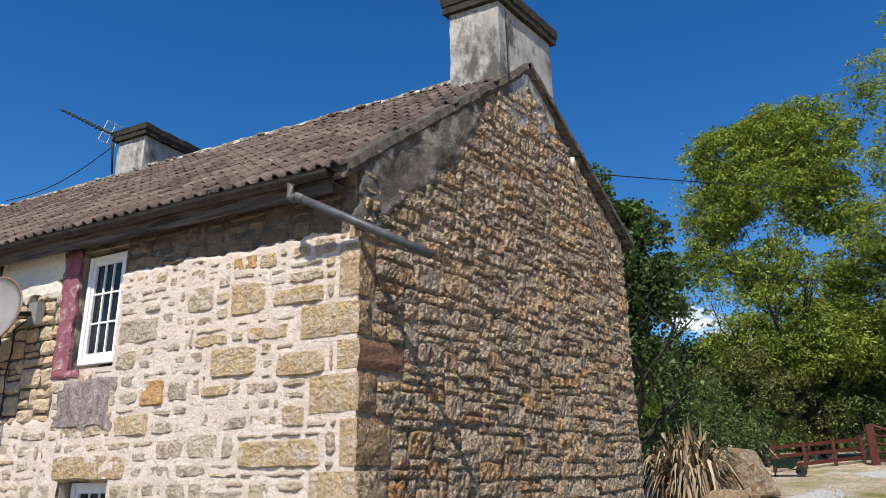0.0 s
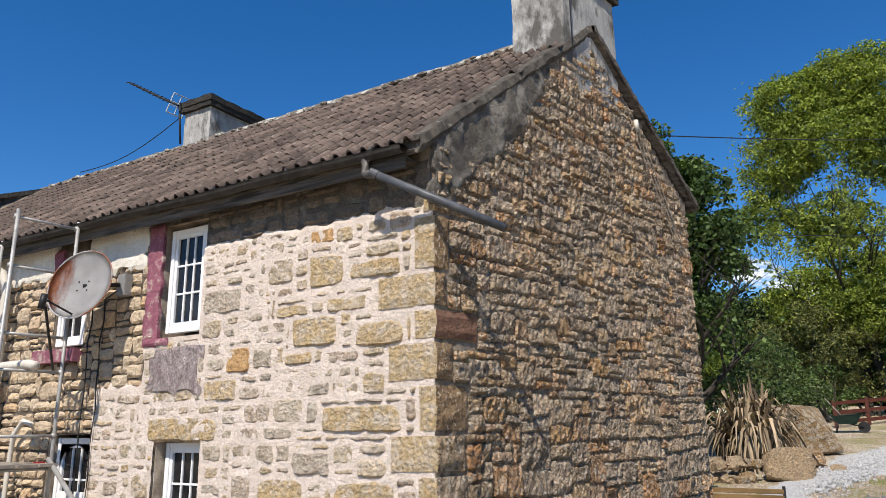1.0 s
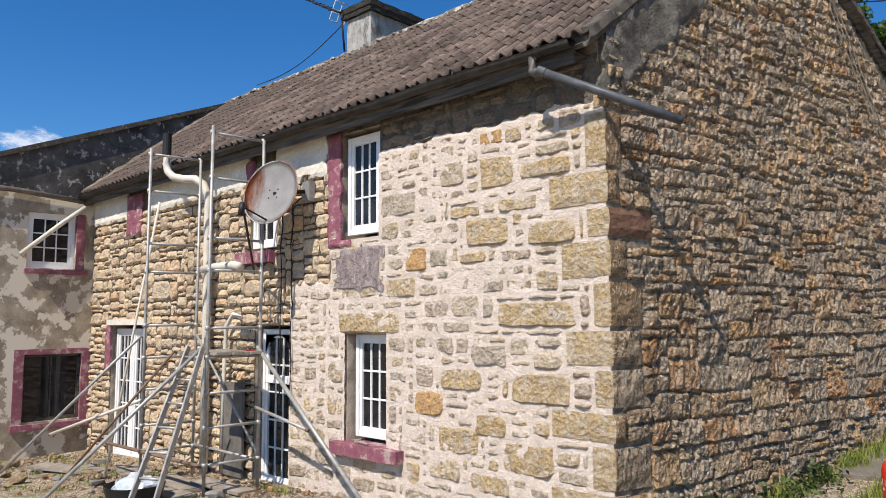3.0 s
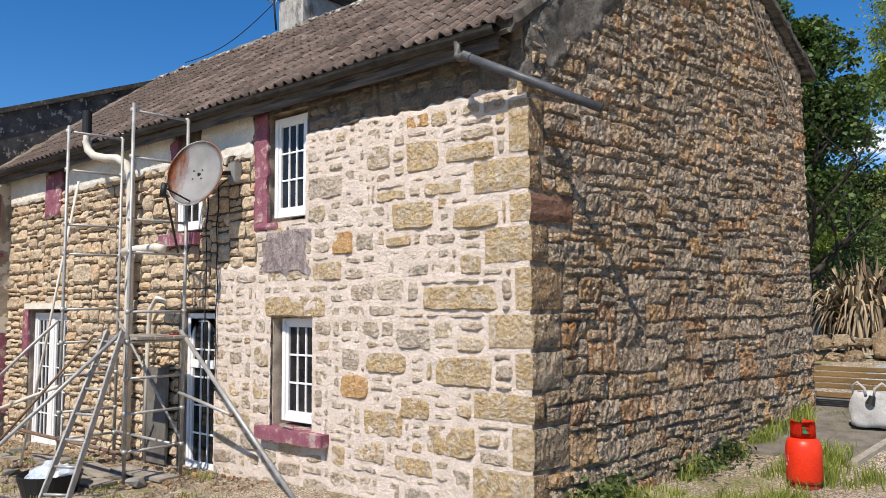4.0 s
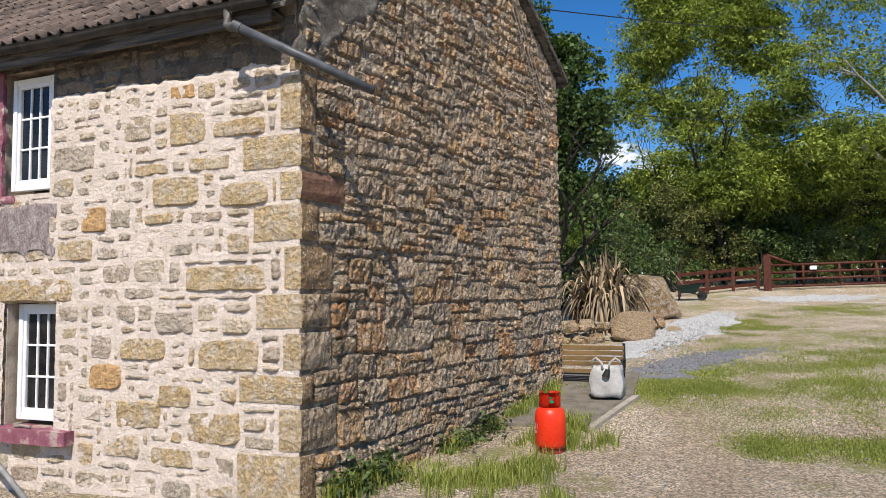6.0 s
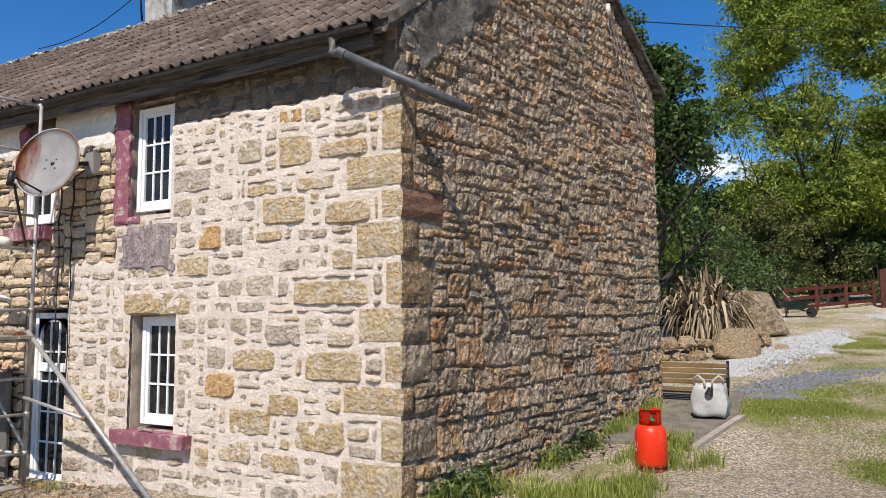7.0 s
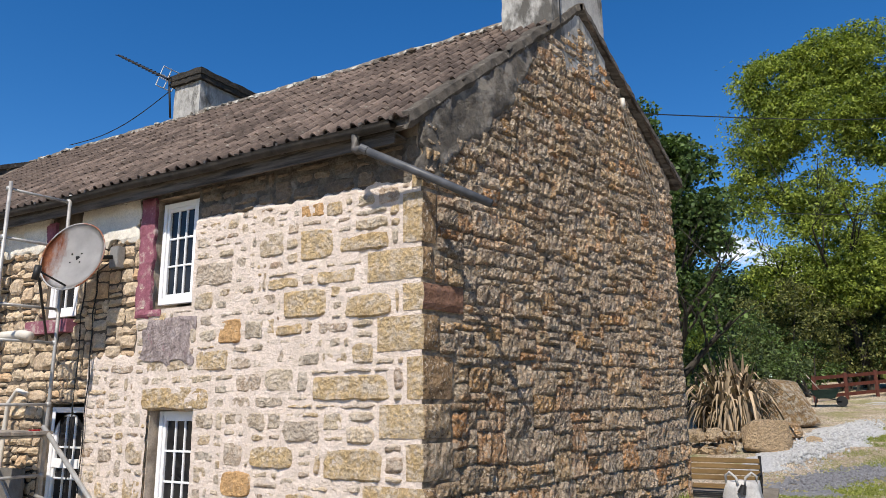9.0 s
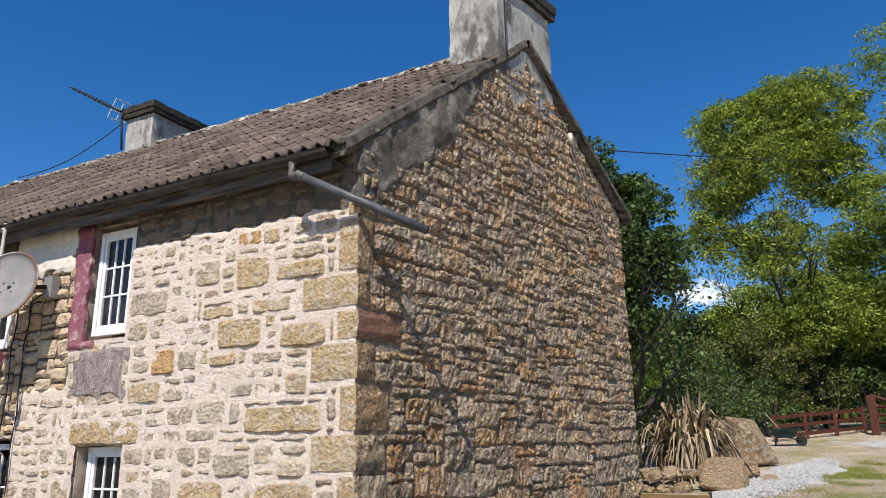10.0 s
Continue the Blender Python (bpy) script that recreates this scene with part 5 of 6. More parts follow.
for p, q, zs in (("c", "d", (4.09, 3.56, 2.86, 2.49, 1.83, 1.50, 1.10, 0.72, 0.31)), ("a", "b", (4.10, 3.61, 2.92, 2.55, 1.86, 1.45, 1.05, 0.60, 0.28))):
    for z in zs:
        rod("rung", (*POST[p], z), (*POST[q], z), 0.016, M_ALU, scaffold)
        for k in (p, q):
            rod("coupler", (POST[k][0], POST[k][1], z - 0.025), (POST[k][0], POST[k][1], z + 0.025), 0.03, M_ALU, scaffold)
for a, b in (("a", "c"), ("b", "d")):
    for z in (0.30,):
        rod("ledger", (*POST[a], z), (*POST[b], z - 0.01), 0.018, M_ALU, scaffold)
rod("brace", (*POST["b"], 1.75), (*POST["d"], 0.35), 0.015, M_ALU, scaffold)
rod("ledger", (-7.42, -1.02, 0.30), (-4.6, -0.98, 0.30), 0.022, M_RUST, scaffold, 8, "rusty tube ledger")
for i in range(3):
    bm = bmesh.new()
    box(bm, (-5.35, -0.93 + i * 0.22, 1.52), (-4.42, -0.73 + i * 0.22, 1.555), bevel=0.004)
    roughen(bm, 0.006, 5, i)
    part("plank", bm, M_BOARD, scaffold, "grey weathered plank")
bm = bmesh.new()
box(bm, (-4.66, -0.42, 1.50), (-4.58, -0.34, 1.57))
part("clamp", bm, plain("red clamp", (0.45, 0.03, 0.03)), scaffold, "red clamp")


def pole(a, b, r, material, label):
    root = holder("scaffold_pole")
    tagged(root, label, "pole", group="scaffold poles")
    rod("tube", a, b, r, material, root)
    d = (Vector(b) - Vector(a)).normalized()
    rod("end", Vector(b) - d * 0.03, Vector(b) + d * 0.004, r * 1.15, M_RUST, root)


pole((-6.22, -0.99, 1.72), (-8.37, -2.02, -0.24), 0.020, M_ALU, "long galvanised pole propped from the scaffold to the ground")
pole((-4.64, -1.00, 1.60), (-5.39, -2.52, -0.10), 0.021, M_ALU, "long galvanised pole propped from the scaffold to the ground")
pole((-6.15, -1.00, 0.92), (-8.38, -1.30, 0.31), 0.022, M_WHITEPIPE, "pale tube lashed across the props")
pole((-5.30, -0.99, 1.55), (-6.75, -1.75, -0.12), 0.016, M_RUST, "thin rusty bar leaning on the scaffold")
pole((-4.55, -0.33, 1.60), (-2.25, -0.52, 0.07), 0.024, M_ALU, "galvanised prop leaning from the scaffold along the wall")
pole((-4.56, -0.34, 0.90), (-3.41, -0.42, 0.75), 0.020, M_ALU, "short galvanised tube clamped to the prop")

pole((-6.60, -0.62, 3.55), (-7.02, -1.05, -0.14), 0.017, M_WHITEPIPE, "pale thin tube propped against the scaffold tower")

ladder = holder("ladder")
tagged(ladder, "aluminium ladder leaning on the scaffold tower", "ladder")
la0, la1 = Vector((-4.55, -1.84, -0.06)), Vector((-4.93, -1.00, 1.62))
lb0, lb1 = Vector((-4.31, -1.68, -0.06)), Vector((-4.60, -1.00, 1.62))
for a, b in ((la0, la1), (lb0, lb1)):
    bm = bmesh.new()
    d = b - a
    m = Matrix.Translation((a + b) / 2) @ d.to_track_quat("Z", "Y").to_matrix().to_4x4()
    box(bm, (-0.012, -0.035, -d.length / 2), (0.012, 0.035, d.length / 2), m, 0.003)
    part("stile", bm, M_ALU, ladder)
for i in range(7):
    f = 0.06 + i * 0.145
    rod("rung", la0.lerp(la1, f), lb0.lerp(lb1, f), 0.015, M_ALU, ladder)

# satellite dish
dish = holder("satellite_dish")
tagged(dish, "round grey satellite dish with a rusting rim on the wall", "satellite dish")
DC, DN = Vector((-4.18, -0.43, 3.40)), Vector((0.30, -0.92, 0.22)).normalized()
dq = DN.to_track_quat("Z", "Y").to_matrix().to_4x4()
M_DISH, dnt, dbs = mat_base("grey enamel dish with rust", 0.5)
dv = coords(dnt)
dsep = dnt.nodes.new("ShaderNodeSeparateXYZ")
dnt.links.new(dv, dsep.inputs[0])
dsum = dnt.nodes.new("ShaderNodeMath")
dsum.operation = "MULTIPLY_ADD"
dnt.links.new(noise_node(dnt, coords(dnt, 1.0, False, (1, 1, 0.35)), 9.0, 6, 0.65), dsum.inputs[0])
dsum.inputs[1].default_value = -0.42
dnt.links.new(dsep.outputs["X"], dsum.inputs[2])
drange = dnt.nodes.new("ShaderNodeMapRange")
drange.inputs["From Min"].default_value, drange.inputs["From Max"].default_value = -4.66, -4.54
dnt.links.new(dsum.outputs[0], drange.inputs["Value"])
dface = ramp(dnt, noise_node(dnt, dv, 5.0, 5), [(0.3, (0.40, 0.39, 0.39)), (0.7, (0.52, 0.51, 0.50))])
drust = ramp(dnt, noise_node(dnt, dv, 14.0, 6), [(0.35, (0.16, 0.05, 0.025)), (0.7, (0.36, 0.13, 0.055))])
dnt.links.new(mix(dnt, drange.outputs[0], drust, dface), dbs.inputs["Base Color"])
bm = bmesh.new()
rings = []
for i in range(7):
    rr = 0.38 * i / 6
    zz = 0.06 * (i / 6) ** 2 - 0.06
    rings.append([bm.verts.new(Matrix.Translation(DC) @ dq @ Vector((rr * math.cos(k * math.pi / 16), rr * 1.02 * math.sin(k * math.pi / 16), zz))) for k in range(32)] if i else [bm.verts.new(Matrix.Translation(DC) @ dq @ Vector((0, 0, -0.06)))])
for k in range(32):
    bm.faces.new((rings[0][0], rings[1][k], rings[1][(k + 1) % 32]))
for a, b in zip(rings[1:], rings[2:]):
    for k in range(32):
        bm.faces.new((a[k], b[k], b[(k + 1) % 32], a[(k + 1) % 32]))
bmesh.ops.solidify(bm, geom=bm.faces[:], thickness=0.008)
part("reflector", bm, M_DISH, dish, "", True)
DM = Matrix.Translation(DC) @ dq
bm = bmesh.new()
ring_pts = [DM @ Vector((0.382 * math.cos(k * math.pi / 16), 0.39 * math.sin(k * math.pi / 16), 0)) for k in range(33)]
pipe_run(bm, ring_pts, 0.008, 6)
part("rim", bm, surface("rusting rim", [(0.45, (0.40, 0.40, 0.40)), (0.55, (0.26, 0.10, 0.05))], 1.8, 60, 0.7, 0.2, 0.003), dish, "rusting rim")
foot_pt = DM @ Vector((0, -0.34, -0.01))
lnb = DC + Vector((0.09, -0.41, -0.23))
rod("arm", foot_pt, lnb, 0.011, M_BLACK, dish)
rod("receiver", lnb + Vector((-0.01, -0.02, -0.10)), lnb + Vector((0, 0, 0.05)), 0.034, M_BLACK, dish, 10)
rod("back_bracket", DC - DN * 0.06, (-3.96, -0.10, 3.42), 0.024, M_BLACK, dish)
bm = bmesh.new()
box(bm, (-4.02, -0.10, 3.30), (-3.88, -0.005, 3.54), bevel=0.006)
part("wall_plate", bm, plain("grey plate", (0.30, 0.30, 0.30), 0.5, 0.3), dish)
for hx, hy in ((-0.06, 0.05), (0.06, 0.05), (-0.06, -0.05), (0.06, -0.05)):
    bm = bmesh.new()
    bmesh.ops.create_icosphere(bm, subdivisions=1, radius=0.010, matrix=DM @ Matrix.Translation((hx, hy, -0.055)))
    part("bolt", bm, M_BLACK, dish)
rod("hanging_bar", lnb + Vector((0, 0.02, -0.08)), (-4.98, -0.12, 2.50), 0.014, M_BLACK, dish)
for i in range(2):
    cable = holder("cable")
    tagged(cable, "thin black cable hanging down the rubble wall", "cable")
    bm = bmesh.new()
    x = -4.30 - 0.22 * i
    pts = [(-3.95 - 0.3 * i, -0.05, 3.42)] + [(x + 0.05 * noise.noise((k * 0.7, i, 0)), -0.035, 3.3 - k * 0.24) for k in range(11)]
    pipe_run(bm, pts, 0.009, 6)
    part("wire", bm, M_BLACK, cable)

# soil pipe with black vent
soil_pipe = holder("soil_pipe")
tagged(soil_pipe, "white plastic soil pipe with a black vent above the gutter", "soil pipe")
bm = bmesh.new()
pipe_run(bm, [(-6.98, -0.36, 4.40), (-6.98, -0.36, 4.18), (-6.94, -0.35, 4.06), (-6.82, -0.33, 3.97), (-6.62, -0.28, 3.92), (-6.42, -0.20, 3.90), (-6.30, -0.14, 3.82), (-6.24, -0.10, 3.66), (-6.22, -0.10, 3.3), (-6.20, -0.10, 2.0), (-6.18, -0.10, -0.1)], 0.055, 12)
part("pipe", bm, M_WHITEPIPE, soil_pipe, "", True)
bm = bmesh.new()
tube(bm, (-6.98, -0.36, 4.30), (-6.98, -0.36, 4.62), 0.062, 14)
part("vent", bm, M_BLACK, soil_pipe, "black vent end")
waste = holder("waste_pipe")
tagged(waste, "thin white waste pipe running down beside the door", "waste pipe")
bm = bmesh.new()
pipe_run(bm, [(-5.30, -0.10, 1.95), (-5.50, -0.10, 2.0), (-5.66, -0.10, 1.85), (-5.70, -0.10, 1.4), (-5.70, -0.10, -0.05)], 0.028, 10)
part("pipe", bm, M_WHITEPIPE, waste, "", True)
pipe_off = holder("pipe_offcut")
tagged(pipe_off, "white pipe offcut resting on the scaffold rungs", "pipe")
bm = bmesh.new()
pipe_run(bm, [(-5.35, -0.62, 2.55), (-5.0, -0.64, 2.56), (-4.55, -0.66, 2.555), (-4.42, -0.66, 2.53)], 0.05, 12)
part("pipe", bm, M_WHITEPIPE, pipe_off, "", True)
drop = holder("loose_pipe")
tagged(drop, "pale broken downpipe hanging slanted on the wing", "pipe")
bm = bmesh.new()
pipe_run(bm, [(WEST + 0.10, -0.20, 3.95), (WEST + 0.14, -0.6, 3.62), (WEST + 0.16, -1.22, 3.05)], 0.04, 10)
part("pipe", bm, M_WHITEPIPE, drop, "", True)


# ---- stones, rubble and rubbish on the ground ----
def boulder(at, size, material, label, rng, name="boulder", rough=0.25, turn=0.0, subdiv=3, flat=0.0):
    root = holder(name, at, turn)
    tagged(root, label, "rock")
    bm = bmesh.new()
    sd = rng.uniform(0, 90)
    for _ in range(17):
        q = Vector((rng.gauss(0, 1), rng.gauss(0, 1), rng.gauss(0, 1))).normalized()
        q = Vector([math.copysign(abs(k) ** 0.6, k) for k in q])
        bm.verts.new(q * rng.uniform(0.8, 1.0))
    hull = bmesh.ops.convex_hull(bm, input=bm.verts[:])
    bmesh.ops.delete(bm, geom=[g for g in hull["geom_interior"] if isinstance(g, bmesh.types.BMVert)], context="VERTS")
    bmesh.ops.bevel(bm, geom=bm.edges[:], offset=0.05, segments=1, affect="EDGES")
    bmesh.ops.triangulate(bm, faces=bm.faces[:])
    bmesh.ops.subdivide_edges(bm, edges=[e for e in bm.edges if e.calc_length() > 0.35], cuts=2 if subdiv > 3 else 1, use_grid_fill=True)
    for v in bm.verts:
        p = v.co + Vector(noise.noise_vector(v.co * 2.2 + Vector((sd, 0, 0)))) * rough * 0.22
        v.co = Vector((p.x * size[0] * 0.9, p.y * size[1] * 0.9, p.z * size[2] * 0.85 + size[2] * 0.7))
    part("rock", bm, material, root)
    return root


M_BOULDER = stone_mat("tan boulder", [(0.52, 0.38, 0.235), (0.60, 0.46, 0.30)], dirt=(0.24, 0.16, 0.09), bump_d=0.05)
M_BOULDER_PALE = stone_mat("pale boulder", [(0.40, 0.26, 0.13), (0.50, 0.35, 0.19)], dirt=(0.16, 0.10, 0.055), dirt_at=(0.48, 0.66), bump_d=0.05, lichen=(0.68, 0.60, 0.48), lichen_at=(0.47, 0.57))
M_SLATE = surface("grey slab", [(0.3, (0.16, 0.15, 0.14)), (0.7, (0.32, 0.30, 0.27))], 5.0, 50.0, 0.9, 0.5, 0.01)
rng = random.Random(31)
for i in range(46):
    x, y = rng.uniform(-10.0, -4.4), rng.uniform(-2.2, -0.25)
    s = rng.uniform(0.04, 0.13)
    boulder((x, y, ground_z(x, y)), (s * rng.uniform(1, 1.6), s, s * 0.6), rng.choice([M_SLATE, M_STONE_G, M_BOULDER]), "broken rubble stone lying in the dirt", rng, "rubble_stone", 0.2, rng.uniform(0, 180), 2)
for i, (x, y, t, l, w) in enumerate([(-8.2, -1.1, 20, 1.3, 0.35), (-5.6, -0.75, -8, 1.1, 0.28), (-5.2, -1.15, 12, 0.9, 0.3), (-4.9, -0.55, 3, 1.0, 0.25), (-7.2, -0.6, -15, 0.8, 0.4)]):
    root = holder("plank", (x, y, ground_z(x, y) + 0.03), t)
    tagged(root, "grey weathered board lying on the ground", "board", group="boards on the ground")
    bm = bmesh.new()
    box(bm, (-l / 2, -w / 2, 0), (l / 2, w / 2, 0.035), bevel=0.005)
    roughen(bm, 0.006, 4, i)
    part("board", bm, M_BOARD, root)
# a heap of loose debris
bm = bmesh.new()
for _ in range(700):
    x, y = rng.uniform(-10.3, -3.2), min(-0.06, -abs(rng.gauss(0, 0.9)))
    s = rng.uniform(0.012, 0.04)
    bmesh.ops.create_icosphere(bm, subdivisions=1, radius=s, matrix=Matrix.Translation((x, y, ground_z(x, y) + s * 0.3)) @ pose(0, 0, 0, rng.uniform(0, 90), 0, rng.uniform(0, 90)) @ Matrix.Diagonal((1.5, 1, 0.6, 1)))
roughen(bm, 0.008, 30)
tagged(obj("debris", bm, M_STONE_GJ), "crumbs of stone and mortar fallen along the wall", "debris", kind="stuff")
tub = holder("mortar_tub", (-5.05, -1.52, ground_z(-5.05, -1.52)))
tagged(tub, "black mixing tub with plastic sheeting in it", "tub")
bm = bmesh.new()
tube(bm, (0, 0, 0), (0, 0, 0.22), 0.26, 24, 0.32, caps=False)
bmesh.ops.create_circle(bm, cap_ends=True, segments=24, radius=0.26, matrix=Matrix.Translation((0, 0, 0.01)))
bmesh.ops.solidify(bm, geom=bm.faces[:], thickness=0.008)
part("shell", bm, M_BLACK, tub)
bm = bmesh.new()
bmesh.ops.create_icosphere(bm, subdivisions=4, radius=0.24, matrix=Matrix.Translation((0.02, 0, 0.18)) @ Matrix.Diagonal((1.1, 1, 0.55, 1)))
roughen(bm, 0.06, 6)
roughen(bm, 0.03, 15)
part("sheeting", bm, surface("crumpled pale blue plastic", [(0.3, (0.42, 0.50, 0.58)), (0.7, (0.66, 0.70, 0.74))], 6, 40, 0.35, 0.3, 0.006), tub, "crumpled pale blue plastic")

# ---- aerial ----
aerial = holder("tv_aerial")
tagged(aerial, "long television aerial strapped to the ridge chimney", "aerial")
M_AERIAL = plain("dark weathered aluminium rod", (0.02, 0.02, 0.022), 0.7, 0.0)
A0, A1 = Vector((-6.62, 2.50, 7.24)), Vector((-8.02, 2.50, 8.05))
rod("mast", (-6.56, 2.56, 6.55), (-6.62, 2.52, 7.32), 0.018, M_AERIAL, aerial)
rod("boom", A0, A1, 0.016, M_AERIAL, aerial)
ad = (A1 - A0).normalized()
aside = ad.cross(Vector((0, 0, 1))).normalized()
aup = aside.cross(ad)
for i in range(13):
    p = A0.lerp(A1, 0.12 + 0.86 * i / 12)
    w = 0.11 - 0.003 * i
    rod("director", p - aside * w - aup * w * 0.25, p + aside * w + aup * w * 0.25, 0.009, M_AERIAL, aerial, 5)
bm = bmesh.new()
for s in (-1, 1):
    c = A0 + aup * 0.10 * s
    for u0, v0, u1, v1 in ((-0.16, -0.08, 0.16, -0.08), (-0.16, 0.08, 0.16, 0.08), (-0.16, -0.08, -0.16, 0.08), (0.16, -0.08, 0.16, 0.08), (0, -0.08, 0, 0.08)):
        tube(bm, c + aside * u0 + aup * v0 * 0.9, c + aside * u1 + aup * v1 * 0.9, 0.010, 5)
part("reflector", bm, plain("pale reflector", (0.6, 0.62, 0.64), 0.5), aerial, "pale grid reflector")
for a, b, nm, lab in (((-6.60, 2.56, 7.05), (-9.4, 2.6, 6.62), "wire", "thin black stay wire from the chimney to the ridge"),):
    root = holder("stay_wire")
    tagged(root, lab, "wire")
    bm = bmesh.new()
    pa, pb = Vector(a), Vector(b)
    pipe_run(bm, [pa.lerp(pb, k / 12) - Vector((0, 0, 0.18 * math.sin(math.pi * k / 12))) for k in range(13)], 0.008, 5)
    part(nm, bm, M_BLACK, root)

# grey board leaning beside the door
board = holder("old_board")
tagged(board, "grey weathered board leaning on the rubble beside the door", "board")
bm = bmesh.new()
box(bm, (-5.78, -0.10, -0.06), (-5.24, -0.06, 1.12), bevel=0.006)
roughen(bm, 0.006, 5)
part("panel", bm, surface("dark grey board", [(0.3, (0.10, 0.09, 0.08)), (0.7, (0.20, 0.185, 0.165))], 4, 50, 0.9, 0.4, 0.005), board)

# ---- gable side: gas cylinder, bench, bag, rocks, planting ----
cyl = holder("gas_cylinder", (1.45, 2.32, ground_z(1.45, 2.32)))
tagged(cyl, "bright red gas cylinder standing in the grass by the gable", "gas cylinder")
M_CYL = surface("red enamel", [(0.3, (0.68, 0.028, 0.009)), (0.7, (0.80, 0.05, 0.014))], 6.0, 70.0, 0.38, 0.08, 0.002, stain=(0.35, 0.06, 0.03), stain_scale=9.0, stain_at=(0.66, 0.74))
bm = bmesh.new()
prof = [(0.10, 0.045), (0.140, 0.055), (0.155, 0.09), (0.156, 0.30), (0.154, 0.36), (0.140, 0.42), (0.105, 0.455), (0.05, 0.47)]
rings = [[bm.verts.new((r * math.cos(k * math.pi / 16), r * math.sin(k * math.pi / 16), z)) for k in range(32)] for r, z in prof]
for a, b in zip(rings, rings[1:]):
    for k in range(32):
        bm.faces.new((a[k], a[(k + 1) % 32], b[(k + 1) % 32], b[k]))
bm.faces.new(rings[0][::-1])
bm.faces.new(rings[-1])
part("body", bm, M_CYL, cyl, "", True)
bm = bmesh.new()
tube(bm, (0, 0, 0), (0, 0, 0.06), 0.128, 28, caps=False)
bmesh.ops.solidify(bm, geom=bm.faces[:], thickness=0.004)
part("foot_ring", bm, surface("scuffed red foot", [(0.35, (0.16, 0.03, 0.02)), (0.65, (0.42, 0.04, 0.02))], 12, 50, 0.7, 0.3, 0.004), cyl, "scuffed foot ring")
bm = bmesh.new()
n = 40
pts = {}
for k in range(n + 1):
    a = radians(-160 + 320 * k / n - 55)
    for j, z in enumerate((0.44, 0.50, 0.56, 0.60)):
        r = 0.108 if j < 3 else 0.100
        pts[k, j] = bm.verts.new((r * math.cos(a), r * math.sin(a), z))
for k in range(n):
    for j in range(3):
        if j == 1 and k % 13 in (4, 5, 6, 7):
            continue
        bm.faces.new((pts[k, j], pts[k + 1, j], pts[k + 1, j + 1], pts[k, j + 1]))
bmesh.ops.solidify(bm, geom=bm.faces[:], thickness=0.006)
part("collar", bm, M_CYL, cyl, "red guard collar with grips", True)
bm = bmesh.new()
tube(bm, (0, 0, 0.46), (0, 0, 0.53), 0.018, 10)
tube(bm, (0, 0, 0.51), (0.045, -0.03, 0.515), 0.014, 8)
valve = part("valve", bm, plain("brass", (0.45, 0.30, 0.10), 0.4, 0.8), cyl, "brass valve")
bm = bmesh.new()
tube(bm, (0.035, -0.055, 0.505), (0.042, -0.095, 0.51), 0.020, 12)
tube(bm, (0, 0, 0.53), (0, 0, 0.555), 0.025, 10)
part("cap", bm, plain("green cap", (0.01, 0.18, 0.09), 0.5), valve, "dark green cap")
bm = bmesh.new()
for j, (a0, a1, z0, z1) in enumerate(((-150, -132, 0.24, 0.30), (-149, -138, 0.20, 0.225))):
    q = [bm.verts.new((0.1568 * math.cos(radians(a)), 0.1568 * math.sin(radians(a)), z)) for a, z in ((a0, z0), (a1, z0), (a1, z1), (a0, z1))]
    bm.faces.new(q)
part("marking", bm, plain("white marking", (0.7, 0.7, 0.7)), cyl, "worn pale marking bars")

# concrete path and kerb behind the gable
bm = bmesh.new()
pv = [(0.70, 3.05), (1.70, 3.12), (2.02, 4.35), (1.95, 5.75), (0.6, 5.75)]
top = [bm.verts.new((x, y, ground_z(x, y) + 0.035)) for x, y in pv]
low = [bm.verts.new((x, y, ground_z(x, y) - 0.2)) for x, y in pv]
bm.faces.new(top)
for i in range(5):
    j = (i + 1) % 5
    bm.faces.new((top[i], low[i], low[j], top[j]))
bmesh.ops.recalc_face_normals(bm, faces=bm.faces[:])
tagged(obj("pavement", bm, surface("worn concrete", [(0.3, (0.11, 0.095, 0.075)), (0.7, (0.22, 0.195, 0.16))], 6.0, 50, 0.95, 0.6, 0.01)), "worn concrete path along the gable", "pavement", kind="structure")

bm = bmesh.new()
for i in range(4):
    ya, yb = 3.05 + 0.33 * i, 3.05 + 0.33 * i + 0.32
    xa, xb = 1.70 + 0.26 * (ya - 3.12), 1.70 + 0.26 * (yb - 3.12)
    q = [bm.verts.new((x, y, ground_z(x, y) + dz)) for dz in (-0.1, 0.045) for x, y in ((xa, ya), (xa + 0.08, ya), (xb + 0.08, yb), (xb, yb))]
    for f in ((4, 5, 6, 7), (0, 1, 5, 4), (1, 2, 6, 5), (2, 3, 7, 6), (3, 0, 4, 7)):
        bm.faces.new([q[k] for k in f])
bmesh.ops.recalc_face_normals(bm, faces=bm.faces[:])
roughen(bm, 0.012, 5)
tagged(obj("kerb", bm, surface("pale kerb concrete", [(0.3, (0.26, 0.225, 0.18)), (0.7, (0.42, 0.375, 0.31))], 9.0, 50, 0.95, 0.7, 0.012)), "pale worn concrete kerb beside the path", "kerb", kind="structure")

bench = holder("garden_bench", (0.24, 5.42, ground_z(1.2, 5.42) - 0.07))
tagged(bench, "slatted wooden garden bench with black iron ends", "bench")
# Slat colour held midway between sunlit wood and wood in the house's shade.
M_SLAT = surface("varnished slat", [(0.3, (0.12, 0.075, 0.03)), (0.7, (0.26, 0.165, 0.07))], 8.0, 60, 0.55, 0.3, 0.004, stretch=(0.2, 1, 1))
M_IRON = plain("black iron", (0.025, 0.025, 0.027), 0.5, 0.2)
